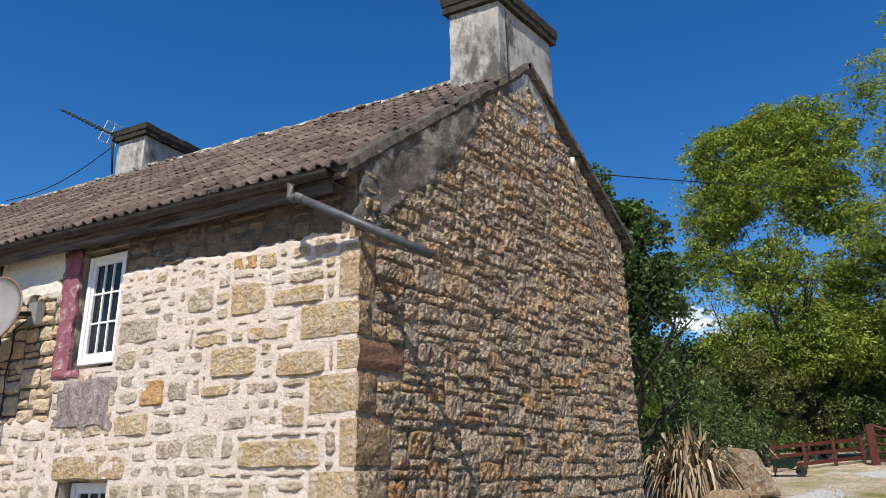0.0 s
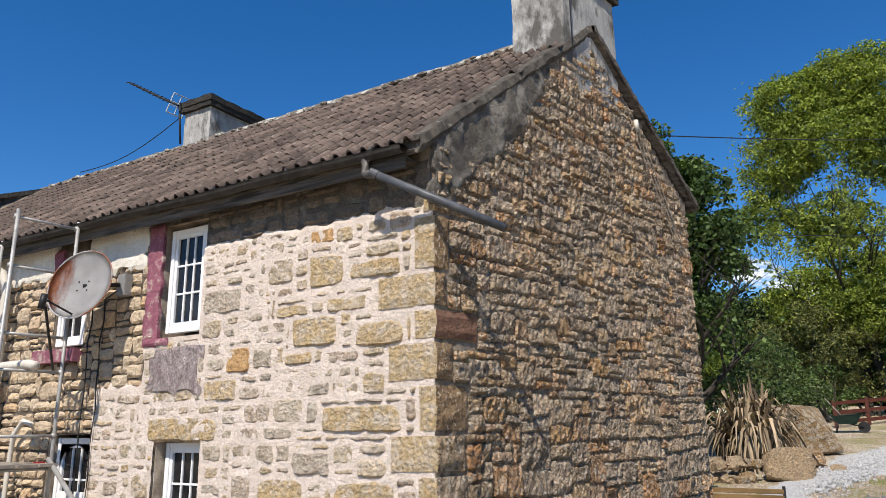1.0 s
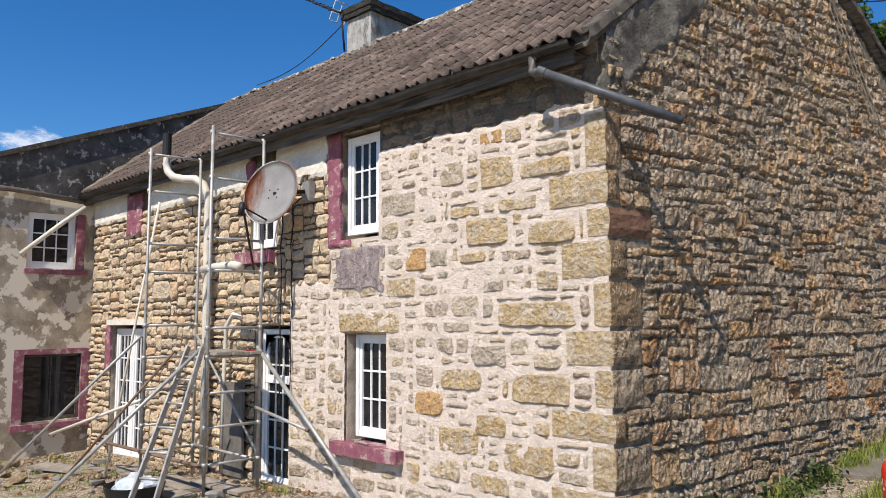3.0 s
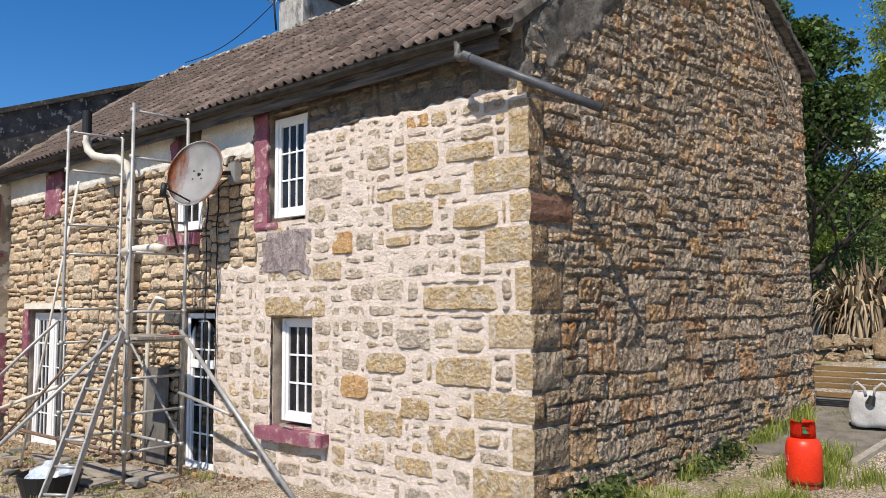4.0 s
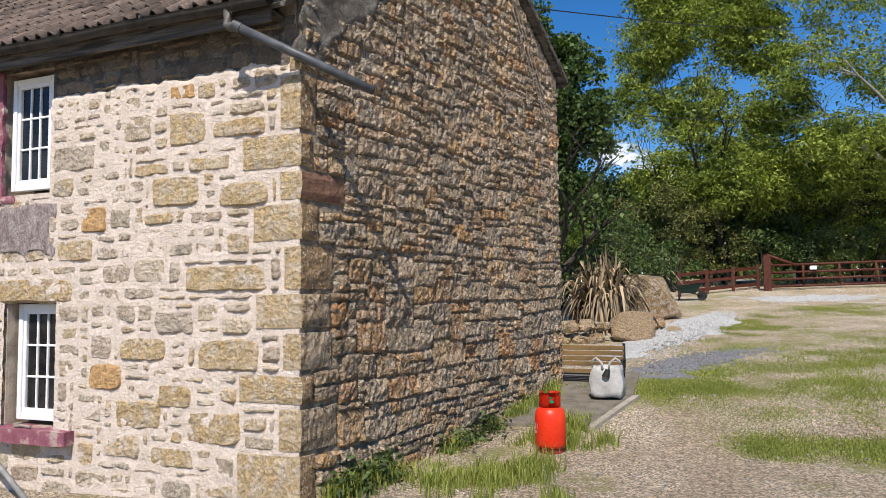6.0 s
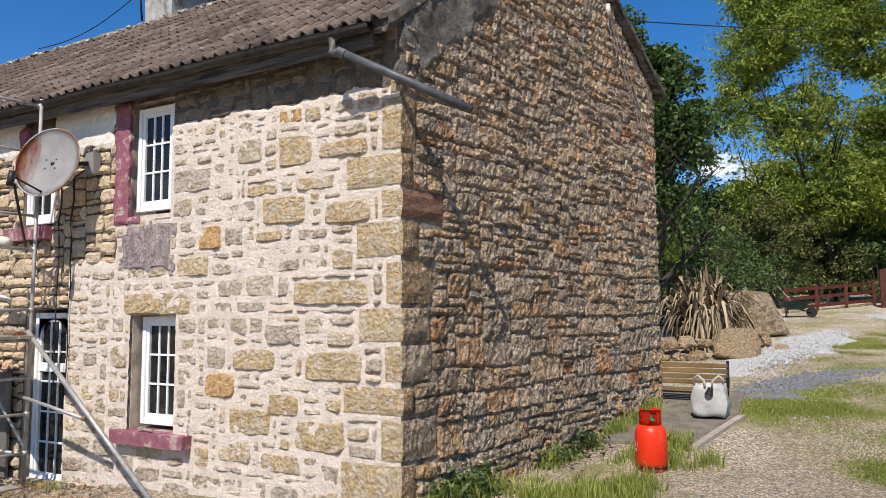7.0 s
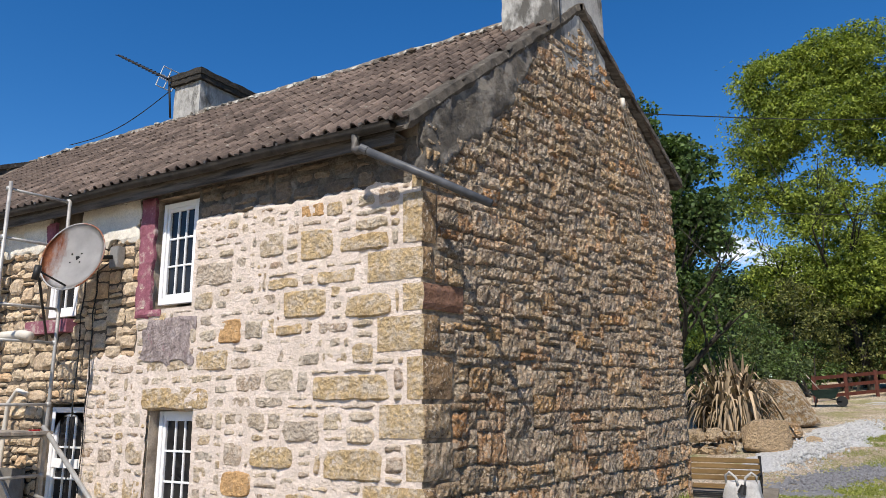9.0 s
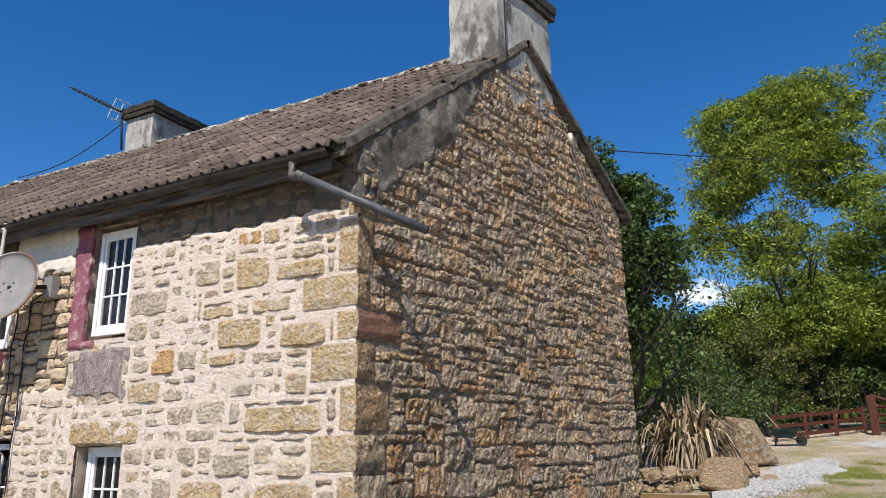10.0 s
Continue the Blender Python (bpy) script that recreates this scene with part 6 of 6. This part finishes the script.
for i in range(4):
    bm = bmesh.new()
    box(bm, (0.02, -0.005, 0.24 + i * 0.075), (1.54, 0.018, 0.30 + i * 0.075), bevel=0.005)
    part("back_slat", bm, M_SLAT, bench)
for i in range(4):
    bm = bmesh.new()
    box(bm, (0.02, -0.42 + i * 0.10, 0.175), (1.54, -0.345 + i * 0.10, 0.20), bevel=0.005)
    part("seat_slat", bm, M_SLAT, bench)
for x in (0.0, 1.54):
    bm = bmesh.new()
    pipe_run(bm, [(x, 0.03, 0), (x, 0.02, 0.25), (x, 0.03, 0.56)], 0.02, 8)
    pipe_run(bm, [(x, -0.42, 0), (x, -0.42, 0.30), (x, -0.36, 0.34), (x, 0.02, 0.34)], 0.016, 8)
    pipe_run(bm, [(x, -0.42, 0.17), (x, 0.02, 0.17)], 0.014, 8)
    part("end_frame", bm, M_IRON, bench)

bag = holder("rubble_bag", (1.72, 4.30, ground_z(1.72, 4.30) + 0.035))
tagged(bag, "pale grey woven carrier bag standing half open", "bag")
bm = bmesh.new()
grid_box(bm, (-0.185, -0.14, 0), (0.185, 0.14, 0.38), 0.06)
for v in bm.verts:
    k = v.co.z / 0.36
    v.co.x *= 1.0 - 0.10 * k + 0.12 * math.sin(k * 3.0)
    v.co.y *= 1.0 - 0.25 * k
roughen(bm, 0.03, 7)
roughen(bm, 0.012, 18)
M_BAG = surface("pale woven plastic", [(0.3, (0.32, 0.315, 0.31)), (0.7, (0.50, 0.49, 0.475))], 8, 60, 0.7, 0.4, 0.006)
part("sack", bm, M_BAG, bag, "", True)
for sx in (-1, 1):
    bm = bmesh.new()
    pipe_run(bm, [(sx * 0.16, -0.08, 0.33), (sx * 0.17, -0.09, 0.44), (sx * 0.12, -0.10, 0.48), (sx * 0.05, -0.11, 0.42), (sx * 0.04, -0.11, 0.34)], 0.016, 7)
    part("handle", bm, M_BAG, bag, "", True)
# Black cone added for the shaded inside; the sack itself is closed.
bm = bmesh.new()
tube(bm, (0.0, -0.13, 0.25), (0.03, -0.128, 0.34), 0.05, 10, 0.03)
part("mouth", bm, M_BLACK, bag, "open mouth, shaded inside put in as a black cone")

rng = random.Random(41)
boulder((1.48, 9.1, ground_z(1.48, 9.1) - 0.06), (0.56, 0.48, 0.42), M_BOULDER, "round tan boulder on the planting bank", rng, subdiv=4)
boulder((1.62, 12.5, ground_z(1.62, 12.5) - 0.05), (0.66, 0.5, 0.80), M_BOULDER_PALE, "tall pale-topped boulder on the planting bank", rng, turn=30, subdiv=4)
boulder((0.72, 12.9, ground_z(0.72, 12.9) - 0.1), (0.55, 0.55, 0.85), M_BOULDER_PALE, "pale boulder behind the spiky plant", rng, turn=70, subdiv=4)
boulder((1.28, 11.2, ground_z(1.28, 11.2) + 0.25), (0.16, 0.14, 0.24), M_BOULDER_PALE, "small pointed pale rock", rng)
boulder((1.55, 11.0, ground_z(1.55, 11.0) - 0.05), (0.42, 0.3, 0.26), M_STONE_G, "flat grey rock on the planting bank", rng)
boulder((2.15, 10.0, ground_z(2.15, 10.0) - 0.05), (0.18, 0.16, 0.16), M_BOULDER, "small tan rock in the gravel", rng)
for i in range(22):
    x = 0.10 + 0.038 * i + rng.uniform(-0.08, 0.08)
    y = 8.8 + rng.uniform(-0.2, 0.3)
    s = rng.uniform(0.12, 0.19)
    boulder((x, y, ground_z(x, y) - 0.03 + (0.24 if i % 3 == 0 else 0.0)), (s * 1.25, s, s * 0.8), rng.choice([M_BOULDER, M_BOULDER, M_BOULDER_PALE]), "rough tan rock edging the planting bank", rng, "rock", 0.25, rng.uniform(0, 180), 3)

# spiky flax plant
flax = holder("flax_plant", (0.66, 10.7, ground_z(0.62, 10.7)))
tagged(flax, "large brown spiky flax plant with drooping strap leaves", "plant")
M_FLAX = leaf_mat("brown strap leaf", (0.04, 0.028, 0.018), (0.50, 0.375, 0.25), 0.12)
vs, fs = [], []
for blade in range(760):
    if blade == 140:
        vs, fs = [], []
    a = rng.uniform(0, 6.283)
    l = rng.uniform(1.2, 2.5)
    out = rng.uniform(0.1, 0.85)
    w = rng.uniform(0.028, 0.060)
    base = Vector((rng.gauss(0, 0.18), rng.gauss(0, 0.18), -0.05))
    d = Vector((math.cos(a), math.sin(a), 0))
    sd = Vector((-math.sin(a), math.cos(a), 0))
    droop = rng.uniform(0.8, 2.0) * min(out + 0.15, 0.8)
    k = len(vs)
    for i in range(7):
        f = i / 6
        p = base + d * (out * l * 0.62 * f ** 1.25) + Vector((0, 0, l * (0.98 * f - droop * 0.75 * f ** 3.2)))
        ww = w * (1.0 - f ** 2.5) + 0.003
        vs += [p + sd * ww, p - sd * ww]
    for i in range(6):
        q = k + 2 * i
        fs.append((q, q + 1, q + 3, q + 2))
    if blade < 140:
        mesh_obj("leaf", vs[k:], [tuple(w_ - k for w_ in f) for f in fs[-6:]], M_FLAX, flax)
tagged(mesh_obj("leaves", vs, fs, M_FLAX, flax), kind="stuff")

# pale and dark gravel heaps
def gravel_bed(name, cx, cy, rx, ry, h, material, label, n, skew=0.0):
    root = holder(name)
    tagged(root, label, "gravel", kind="stuff")
    bm = bmesh.new()
    m = 40
    vv = {}
    for j in range(m + 1):
        for i in range(m + 1):
            a, b = 2 * i / m - 1, 2 * j / m - 1
            x, y = cx + a * rx + b * ry * skew, cy + b * ry
            r = math.hypot(a, b) * (1 + 0.7 * noise.noise((x * 1.1, y * 0.8, 2)) + 0.3 * noise.noise((x * 3.1, y * 3.1, 6)))
            z = ground_z(x, y) + h * max(-0.6, 1 - r * r) - 0.04 + 0.02 * noise.noise((x * 4, y * 4, 0))
            vv[i, j] = bm.verts.new((x, y, z))
    for j in range(m):
        for i in range(m):
            bm.faces.new((vv[i, j], vv[i + 1, j], vv[i + 1, j + 1], vv[i, j + 1]))
    part("bed", bm, material, root, "", True)
    bm = bmesh.new()
    for _ in range(n):
        a, b = rng.gauss(0, 0.45), rng.gauss(0, 0.45)
        x, y = cx + a * rx + b * ry * skew, cy + b * ry
        s = rng.uniform(0.010, 0.032)
        z = ground_z(x, y) + h * max(0, 1 - a * a - b * b) - 0.04
        bmesh.ops.create_icosphere(bm, subdivisions=1, radius=s, matrix=Matrix.Translation((x, y, z + s * 0.3)))
    roughen(bm, 0.012, 20)
    part("chippings", bm, material, root)


M_PALEGRAVEL = surface("pale grey chippings", [(0.3, (0.34, 0.34, 0.34)), (0.7, (0.76, 0.75, 0.73))], 24.0, 70, 0.9, 1.0, 0.03)
M_DARKGRAVEL = surface("grey chippings", [(0.3, (0.17, 0.17, 0.185)), (0.7, (0.36, 0.36, 0.38))], 30.0, 90, 0.9, 1.0, 0.03)
gravel_bed("pale_gravel", 2.45, 10.8, 0.75, 4.4, 0.10, M_PALEGRAVEL, "bed of pale grey gravel chippings", 1600, 0.2)
gravel_bed("pale_gravel", 5.6, 17.6, 3.0, 1.7, 0.06, M_PALEGRAVEL, "pale gravel spread over the drive by the gate", 400)
gravel_bed("grey_gravel", 2.65, 6.9, 0.85, 1.9, 0.05, M_DARKGRAVEL, "strip of darker grey gravel chippings", 1200, 0.55)

# grass tufts and weeds
M_GRASS = leaf_mat("grass blade", (0.14, 0.18, 0.03), (0.38, 0.40, 0.11), 0.35)


def grass(points, h, per, spread, seed):
    r = random.Random(seed)
    vs, fs = [], []
    for (x, y, k) in points:
        for _ in range(per):
            px, py = x + r.gauss(0, spread), y + r.gauss(0, spread)
            if px < py * K + 0.03 and 0 < py < BACK_S:
                px = py * K + 0.03 + abs(r.gauss(0, 0.05))
            z = ground_z(px, py) - 0.01
            l = h * k * r.uniform(0.4, 1.25)
            a = r.uniform(0, 6.283)
            d = Vector((math.cos(a), math.sin(a), 0)) * l * r.uniform(0.1, 0.7)
            s = Vector((-math.sin(a), math.cos(a), 0)) * r.uniform(0.003, 0.007)
            b = Vector((px, py, z))
            q = len(vs)
            vs += [b + s, b - s, b + d * 0.4 + Vector((0, 0, l * 0.6)) - s * 0.7, b + d * 0.4 + Vector((0, 0, l * 0.6)) + s * 0.7, b + d + Vector((0, 0, l * 0.85))]
            fs += [(q, q + 1, q + 2, q + 3), (q + 3, q + 2, q + 4)]
    return vs, fs


rng = random.Random(52)
pts = []
for _ in range(60):
    y = rng.choice([rng.uniform(0.25, 1.1), rng.uniform(1.9, 4.6)])
    pts.append((y * K + abs(rng.gauss(0.03, 0.10)), y, rng.uniform(0.4, 1.3)))
for _ in range(34):
    pts.append((1.50 + rng.gauss(0, 0.20), 2.75 + rng.gauss(0, 0.28), rng.uniform(0.5, 1.3)))
for _ in range(24):
    pts.append((1.40 + rng.gauss(0, 0.20), 1.40 + rng.gauss(0, 0.3), rng.uniform(0.4, 1.0)))
for _ in range(30):
    pts.append((0.95 + rng.gauss(0, 0.28), 1.05 + rng.gauss(0, 0.26), rng.uniform(0.4, 0.9)))
vs, fs = grass(pts, 0.19, 60, 0.07, 1)
tagged(mesh_obj("long_grass", vs, fs, M_GRASS), "long green grass and weeds at the foot of the gable", "grass", kind="stuff")
pts = []
# grassy patches of the yard: x, y, half width, half depth, tufts
for px, py, rx, ry, n in ((2.6, 5.0, 0.8, 0.30, 260), (4.2, 6.0, 1.4, 1.0, 620), (3.6, 2.85, 0.34, 0.22, 110), (4.3, 2.9, 0.35, 0.2, 80), (3.3, 10.5, 0.45, 1.6, 240), (4.1, 13.2, 0.6, 1.6, 260),
                          (5.4, 14.6, 1.3, 0.7, 240), (2.3, 4.3, 0.25, 0.5, 90), (3.4, 4.0, 0.8, 0.5, 160), (5.6, 8.5, 1.2, 1.2, 300), (2.9, 8.6, 0.3, 0.8, 60), (4.9, 4.6, 0.9, 0.5, 150)):
    for _ in range(int(n * 1.5)):
        x, y = px + rng.gauss(0, rx * 0.75), py + rng.gauss(0, ry * 0.75)
        if noise.noise((x * 1.6, y * 1.3, 8.0)) + 0.5 * noise.noise((x * 4.5, y * 4.5, 3.0)) > -0.08:
            pts.append((x, y, rng.uniform(0.4, 1.3)))
vs, fs = grass(pts, 0.032, 90, 0.13, 2)
tagged(mesh_obj("short_grass", vs, fs, M_GRASS), "thin grass growing through the gravel yard", "grass", kind="stuff")
pts = [(rng.uniform(-10.2, -3.0), rng.uniform(-2.2, -0.15), rng.uniform(0.4, 1.2)) for _ in range(70)]
vs, fs = grass(pts, 0.10, 30, 0.08, 3)
tagged(mesh_obj("yard_weeds", vs, fs, M_GRASS), "thin weeds among the rubble", "weeds", kind="stuff")
# broad-leaved weeds by the gable
vs, fs = foliage([Vector((y * K + abs(rng.gauss(0.1, 0.15)), y, ground_z(0.5, y) + rng.uniform(0.02, 0.22))) for y in [rng.choice([rng.uniform(0.2, 1.0), rng.uniform(1.9, 3.0)]) for _ in range(90)]], 8, 0.06, 0.07, rng)
tagged(mesh_obj("dock_weeds", vs, fs, M_LEAF_MID), "broad-leaved weeds against the gable", "weeds", kind="stuff")
# loose stones on the yard
bm = bmesh.new()
for _ in range(2600):
    x, y = rng.uniform(1.2, 7.5), rng.uniform(-0.5, 10)
    s = rng.uniform(0.004, 0.011) * (1.6 if rng.random() < 0.06 else 1)
    bmesh.ops.create_icosphere(bm, subdivisions=1, radius=s, matrix=Matrix.Translation((x, y, ground_z(x, y) + s * 0.3)) @ Matrix.Diagonal((1.4, 1, 0.7, 1)))
tagged(obj("yard_stones", bm, M_PALEGRAVEL), "loose pale stones scattered over the yard", "gravel", kind="stuff")

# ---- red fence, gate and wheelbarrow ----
# Red paint with the overhanging trees' shade put into its colour.
M_RED_SHADED = surface("red fence paint darkened for shade", [(0.3, (0.055, 0.016, 0.010)), (0.7, (0.11, 0.03, 0.018))], 8, 50, 0.7, 0.3, 0.005)


def fence_run(a, b, n, h, rails, label, thick=0.035):
    root = holder("fence")
    tagged(root, label, "fence")
    a, b = Vector((*a, 0)), Vector((*b, 0))
    for i in range(n + 1):
        p = a.lerp(b, i / n)
        z = ground_z(p.x, p.y)
        bm = bmesh.new()
        box(bm, (p.x - 0.05, p.y - 0.05, z - 0.2), (p.x + 0.05, p.y + 0.05, z + h + 0.06), bevel=0.008)
        part("post", bm, M_RED_SHADED, root)
    for i in range(n):
        p, q = a.lerp(b, i / n), a.lerp(b, (i + 1) / n)
        for z in rails:
            bm = bmesh.new()
            d = q - p
            p3, q3 = Vector((p.x, p.y, ground_z(p.x, p.y) + z)), Vector((q.x, q.y, ground_z(q.x, q.y) + z))
            m = Matrix.Translation((p3 + q3) / 2) @ (q3 - p3).to_track_quat("X", "Z").to_matrix().to_4x4()
            box(bm, (-(q3 - p3).length / 2, -thick / 2, -0.05), ((q3 - p3).length / 2, thick / 2, 0.05), m)
            part("rail", bm, M_RED_SHADED, root)
    return root


fence_run((1.75, 18.6), (4.1, 21.6), 3, 0.72, (0.15, 0.42, 0.68), "low red painted rail fence, darkened as tree shade")
gate = holder("gate")
tagged(gate, "red painted field gate across the drive, darkened as tree shade", "gate")
ga, gb = Vector((4.35, 20.6, 0)), Vector((8.6, 21.6, 0))
for p in (ga, gb):
    z = ground_z(p.x, p.y)
    bm = bmesh.new()
    box(bm, (p.x - 0.11, p.y - 0.11, z - 0.2), (p.x + 0.11, p.y + 0.11, z + 1.15), bevel=0.01)
    part("post", bm, M_RED_SHADED, gate)
for z in (0.12, 0.34, 0.56, 0.80):
    rod("bar", (ga.x, ga.y, ground_z(ga.x, ga.y) + z), (gb.x, gb.y, ground_z(gb.x, gb.y) + z), 0.04, M_RED_SHADED, gate)
for f in (0.02, 0.25, 0.5, 0.75, 0.98):
    p = ga.lerp(gb, f)
    z = ground_z(p.x, p.y)
    rod("upright", (p.x, p.y, z + 0.10), (p.x, p.y, z + 0.84), 0.04, M_RED_SHADED, gate)
rod("strut", (ga.x, ga.y, ground_z(*ga[:2]) + 1.15), (*ga.lerp(gb, 0.2)[:2], ground_z(*ga[:2]) + 0.80), 0.05, M_RED_SHADED, gate)
bm = bmesh.new()
p = ga.lerp(gb, 0.32)
box(bm, (p.x - 0.1, p.y - 0.09, ground_z(p.x, p.y) + 0.62), (p.x + 0.1, p.y - 0.07, ground_z(p.x, p.y) + 0.74), bevel=0.004)
part("sign", bm, M_UPVC, gate, "small blank white notice")

barrow = holder("wheelbarrow", (2.05, 17.3, ground_z(2.05, 17.3)))
barrow.scale = (0.78, 0.78, 0.78)
tagged(barrow, "green wheelbarrow parked by the fence", "wheelbarrow")
M_GREEN = plain("green enamel", (0.035, 0.07, 0.058), 0.6)
bm = bmesh.new()
lo = [bm.verts.new(p) for p in ((-0.25, -0.18, 0.28), (0.30, -0.18, 0.28), (0.30, 0.18, 0.28), (-0.25, 0.18, 0.28))]
hi = [bm.verts.new(p) for p in ((-0.42, -0.32, 0.56), (0.48, -0.30, 0.60), (0.48, 0.30, 0.60), (-0.42, 0.32, 0.56))]
bm.faces.new(lo[::-1])
for i in range(4):
    bm.faces.new((lo[i], lo[(i + 1) % 4], hi[(i + 1) % 4], hi[i]))
bmesh.ops.solidify(bm, geom=bm.faces[:], thickness=0.015)
part("tray", bm, M_GREEN, barrow)
bm = bmesh.new()
tube(bm, (0.52, -0.05, 0.18), (0.52, 0.05, 0.18), 0.18, 18)
part("wheel", bm, M_BLACK, barrow, "black rubber wheel")
for s in (-1, 1):
    rod("shaft", (0.52, 0.07 * s, 0.18), (-0.85, 0.28 * s, 0.55), 0.018, M_IRON, barrow)
    rod("leg", (-0.25, 0.2 * s, 0.36), (-0.32, 0.22 * s, 0.0), 0.016, M_IRON, barrow)
rod("spade_shaft", (0.0, 0.0, 0.4), (-0.55, 0.1, 1.15), 0.02, M_BOARD, barrow, 7, "pale wooden tool shaft")

# ---- wires ----
for a, b, sag in (((0.72, 3.95, 5.55), (8.5, 26.5, 12.4), 0.35), ((1.6, 9.0, 5.2), (9.0, 26.0, 9.0), 0.4)):
    root = holder("overhead_wire")
    tagged(root, "thin black overhead wire running to the house", "wire")
    pa, pb = Vector(a), Vector(b)
    bm = bmesh.new()
    pipe_run(bm, [pa.lerp(pb, k / 16) - Vector((0, 0, sag * math.sin(math.pi * k / 16))) for k in range(17)], 0.009, 5)
    part("wire", bm, M_BLACK, root)
bracket = holder("wire_bracket")
tagged(bracket, "small white insulator bracket with thin cables on the gable", "bracket")
pb_ = on_gable(3.72, 5.55, 0.06)
rod("arm", on_gable(3.72, 5.5, 0.0), pb_, 0.012, M_ALU, bracket)
rod("insulator", pb_ - Vector((0, 0, 0.07)), pb_ + Vector((0, 0, 0.07)), 0.028, M_WHITEPIPE, bracket)
for i in range(3):
    bm = bmesh.new()
    pipe_run(bm, [on_gable(3.72, 5.5, 0.05)] + [on_gable(3.74 + 0.10 * i + 0.16 * k + 0.06 * noise.noise((k, i, 0)), 5.35 - 0.22 * k, 0.05) for k in range(7)], 0.007, 5)
    part("cable", bm, M_GJOINT, bracket)
bm = bmesh.new()
pipe_run(bm, [on_gable(2.30, 6.1, 0.05), on_gable(2.28, 7.0, 0.06)], 0.008, 5)
part("cable", bm, M_BLACK, bracket)

# ---- hedge and woods behind ----
rng = random.Random(61)
for x, y, sx, sy, sz, m in ((0.6, 14.2, 1.5, 1.4, 1.15, M_LEAF_MID), (0.3, 17.0, 1.3, 1.3, 1.5, M_LEAF_DARK), (-1.4, 15.5, 1.4, 1.2, 1.35, M_LEAF_LIGHT),
                            (5.4, 23.6, 1.9, 1.5, 1.9, M_LEAF_MID), (7.6, 24.4, 2.2, 1.6, 2.4, M_LEAF_LIGHT), (10.2, 24.0, 2.4, 1.8, 2.8, M_LEAF_OLIVE), (3.2, 24.0, 2.0, 1.6, 2.2, M_LEAF_DARK), (0.8, 21.5, 2.2, 1.8, 2.2, M_LEAF_OLIVE), (12.6, 22.0, 2.4, 2.2, 3.0, M_LEAF_DARK),
                            (2.6, 22.6, 2.0, 1.2, 1.7, M_LEAF_OLIVE), (4.4, 22.5, 1.3, 0.9, 1.1, M_LEAF_DARK), (6.2, 22.6, 1.3, 0.9, 1.0, M_LEAF_MID), (8.0, 23.0, 1.3, 0.9, 1.1, M_LEAF_MID), (9.9, 22.6, 1.4, 0.9, 1.1, M_LEAF_DARK), (1.6, 20.6, 1.2, 0.9, 1.0, M_LEAF_DARK)):
    bush((x, y, ground_z(x, y)), (sx, sy, sz), rng, m, 0.105, 17, "dense green shrub in the hedge behind the yard")
for x, y, h, m in ((-1.5, 27, 5.2, M_LEAF_DARK), (0.8, 26, 5.0, M_LEAF_MID), (3.0, 29, 5.8, M_LEAF_MID), (6.0, 28, 6.2, M_LEAF_OLIVE), (9.0, 28, 6.8, M_LEAF_OLIVE), (13.5, 27, 8.5, M_LEAF_DARK), (17, 24, 9, M_LEAF_MID)):
    tree((x, y, ground_z(x, y)), h, 0.18, rng, m, 0.15, 40, 0.42, "leafy tree in the woods behind the gate", 0.95, 10, (0, 0), 0.6, 0.6)
vs, fs = [], []
for i in range(150):
    a = radians(rng.uniform(-75, 60))
    r = rng.uniform(40, 60)
    c = Vector((math.sin(a) * r, math.cos(a) * r, 0))
    c.z = ground_z(c.x, c.y)
    pts = bush_points(rng, (c.x, c.y, c.z + 2.6), (3.2, 3.2, rng.uniform(2.2, 4.0)), 46)
    v2, f2 = foliage(pts, 5, 0.5, 0.7, rng, narrow=0.8)
    k = len(vs)
    vs += v2
    fs += [tuple(k + q for q in f) for f in f2]
tagged(mesh_obj("far_woods", vs, fs, M_LEAF_OLIVE), "far dark green woods beyond the yard", "woods", kind="stuff")

# ---- small far clouds ----
def cloud_mat():
    """Thin white vapour: dense in the middle, torn away to nothing at the rim."""
    m, nt, b = mat_base("white cloud", 1.0)
    b.inputs["Base Color"].default_value = (0.88, 0.88, 0.90, 1)
    b.inputs["Emission Color"].default_value = (0.80, 0.86, 1.0, 1)
    b.inputs["Emission Strength"].default_value = 0.35
    v = coords(nt, 1.0, True)
    length = nt.nodes.new("ShaderNodeVectorMath")
    length.operation = "LENGTH"
    nt.links.new(v, length.inputs[0])
    thin = nt.nodes.new("ShaderNodeMath")
    thin.operation = "MULTIPLY_ADD"
    nt.links.new(length.outputs["Value"], thin.inputs[0])
    thin.inputs[1].default_value = -0.55
    nt.links.new(noise_node(nt, v, 2.6, 7, 0.6), thin.inputs[2])
    nt.links.new(ramp(nt, thin.outputs[0], [(0.16, (0, 0, 0)), (0.42, (0.9, 0.9, 0.9))]), b.inputs["Alpha"])
    return m


M_CLOUD = cloud_mat()
for cx, cy, cz, w, tall in ((-858, 256, 196, 70, 0.45), (-880, 170, 205, 60, 0.5), (-118, 887, 175, 60, 0.5), (-60, 890, 150, 80, 0.4), (10, 895, 135, 70, 0.4)):
    bm = bmesh.new()
    bmesh.ops.create_circle(bm, cap_ends=True, segments=40, radius=1.0)
    ob = obj("backdrop_cloud", bm, M_CLOUD)
    ob.matrix_world = Matrix.Translation((cx, cy, cz)) @ Vector((-cx, -cy, -cz)).to_track_quat("Z", "Y").to_matrix().to_4x4() @ Matrix.Diagonal((w, w * tall, 1, 1))
    tagged(ob, "small white fair-weather cloud near the horizon", "cloud", kind="structure")
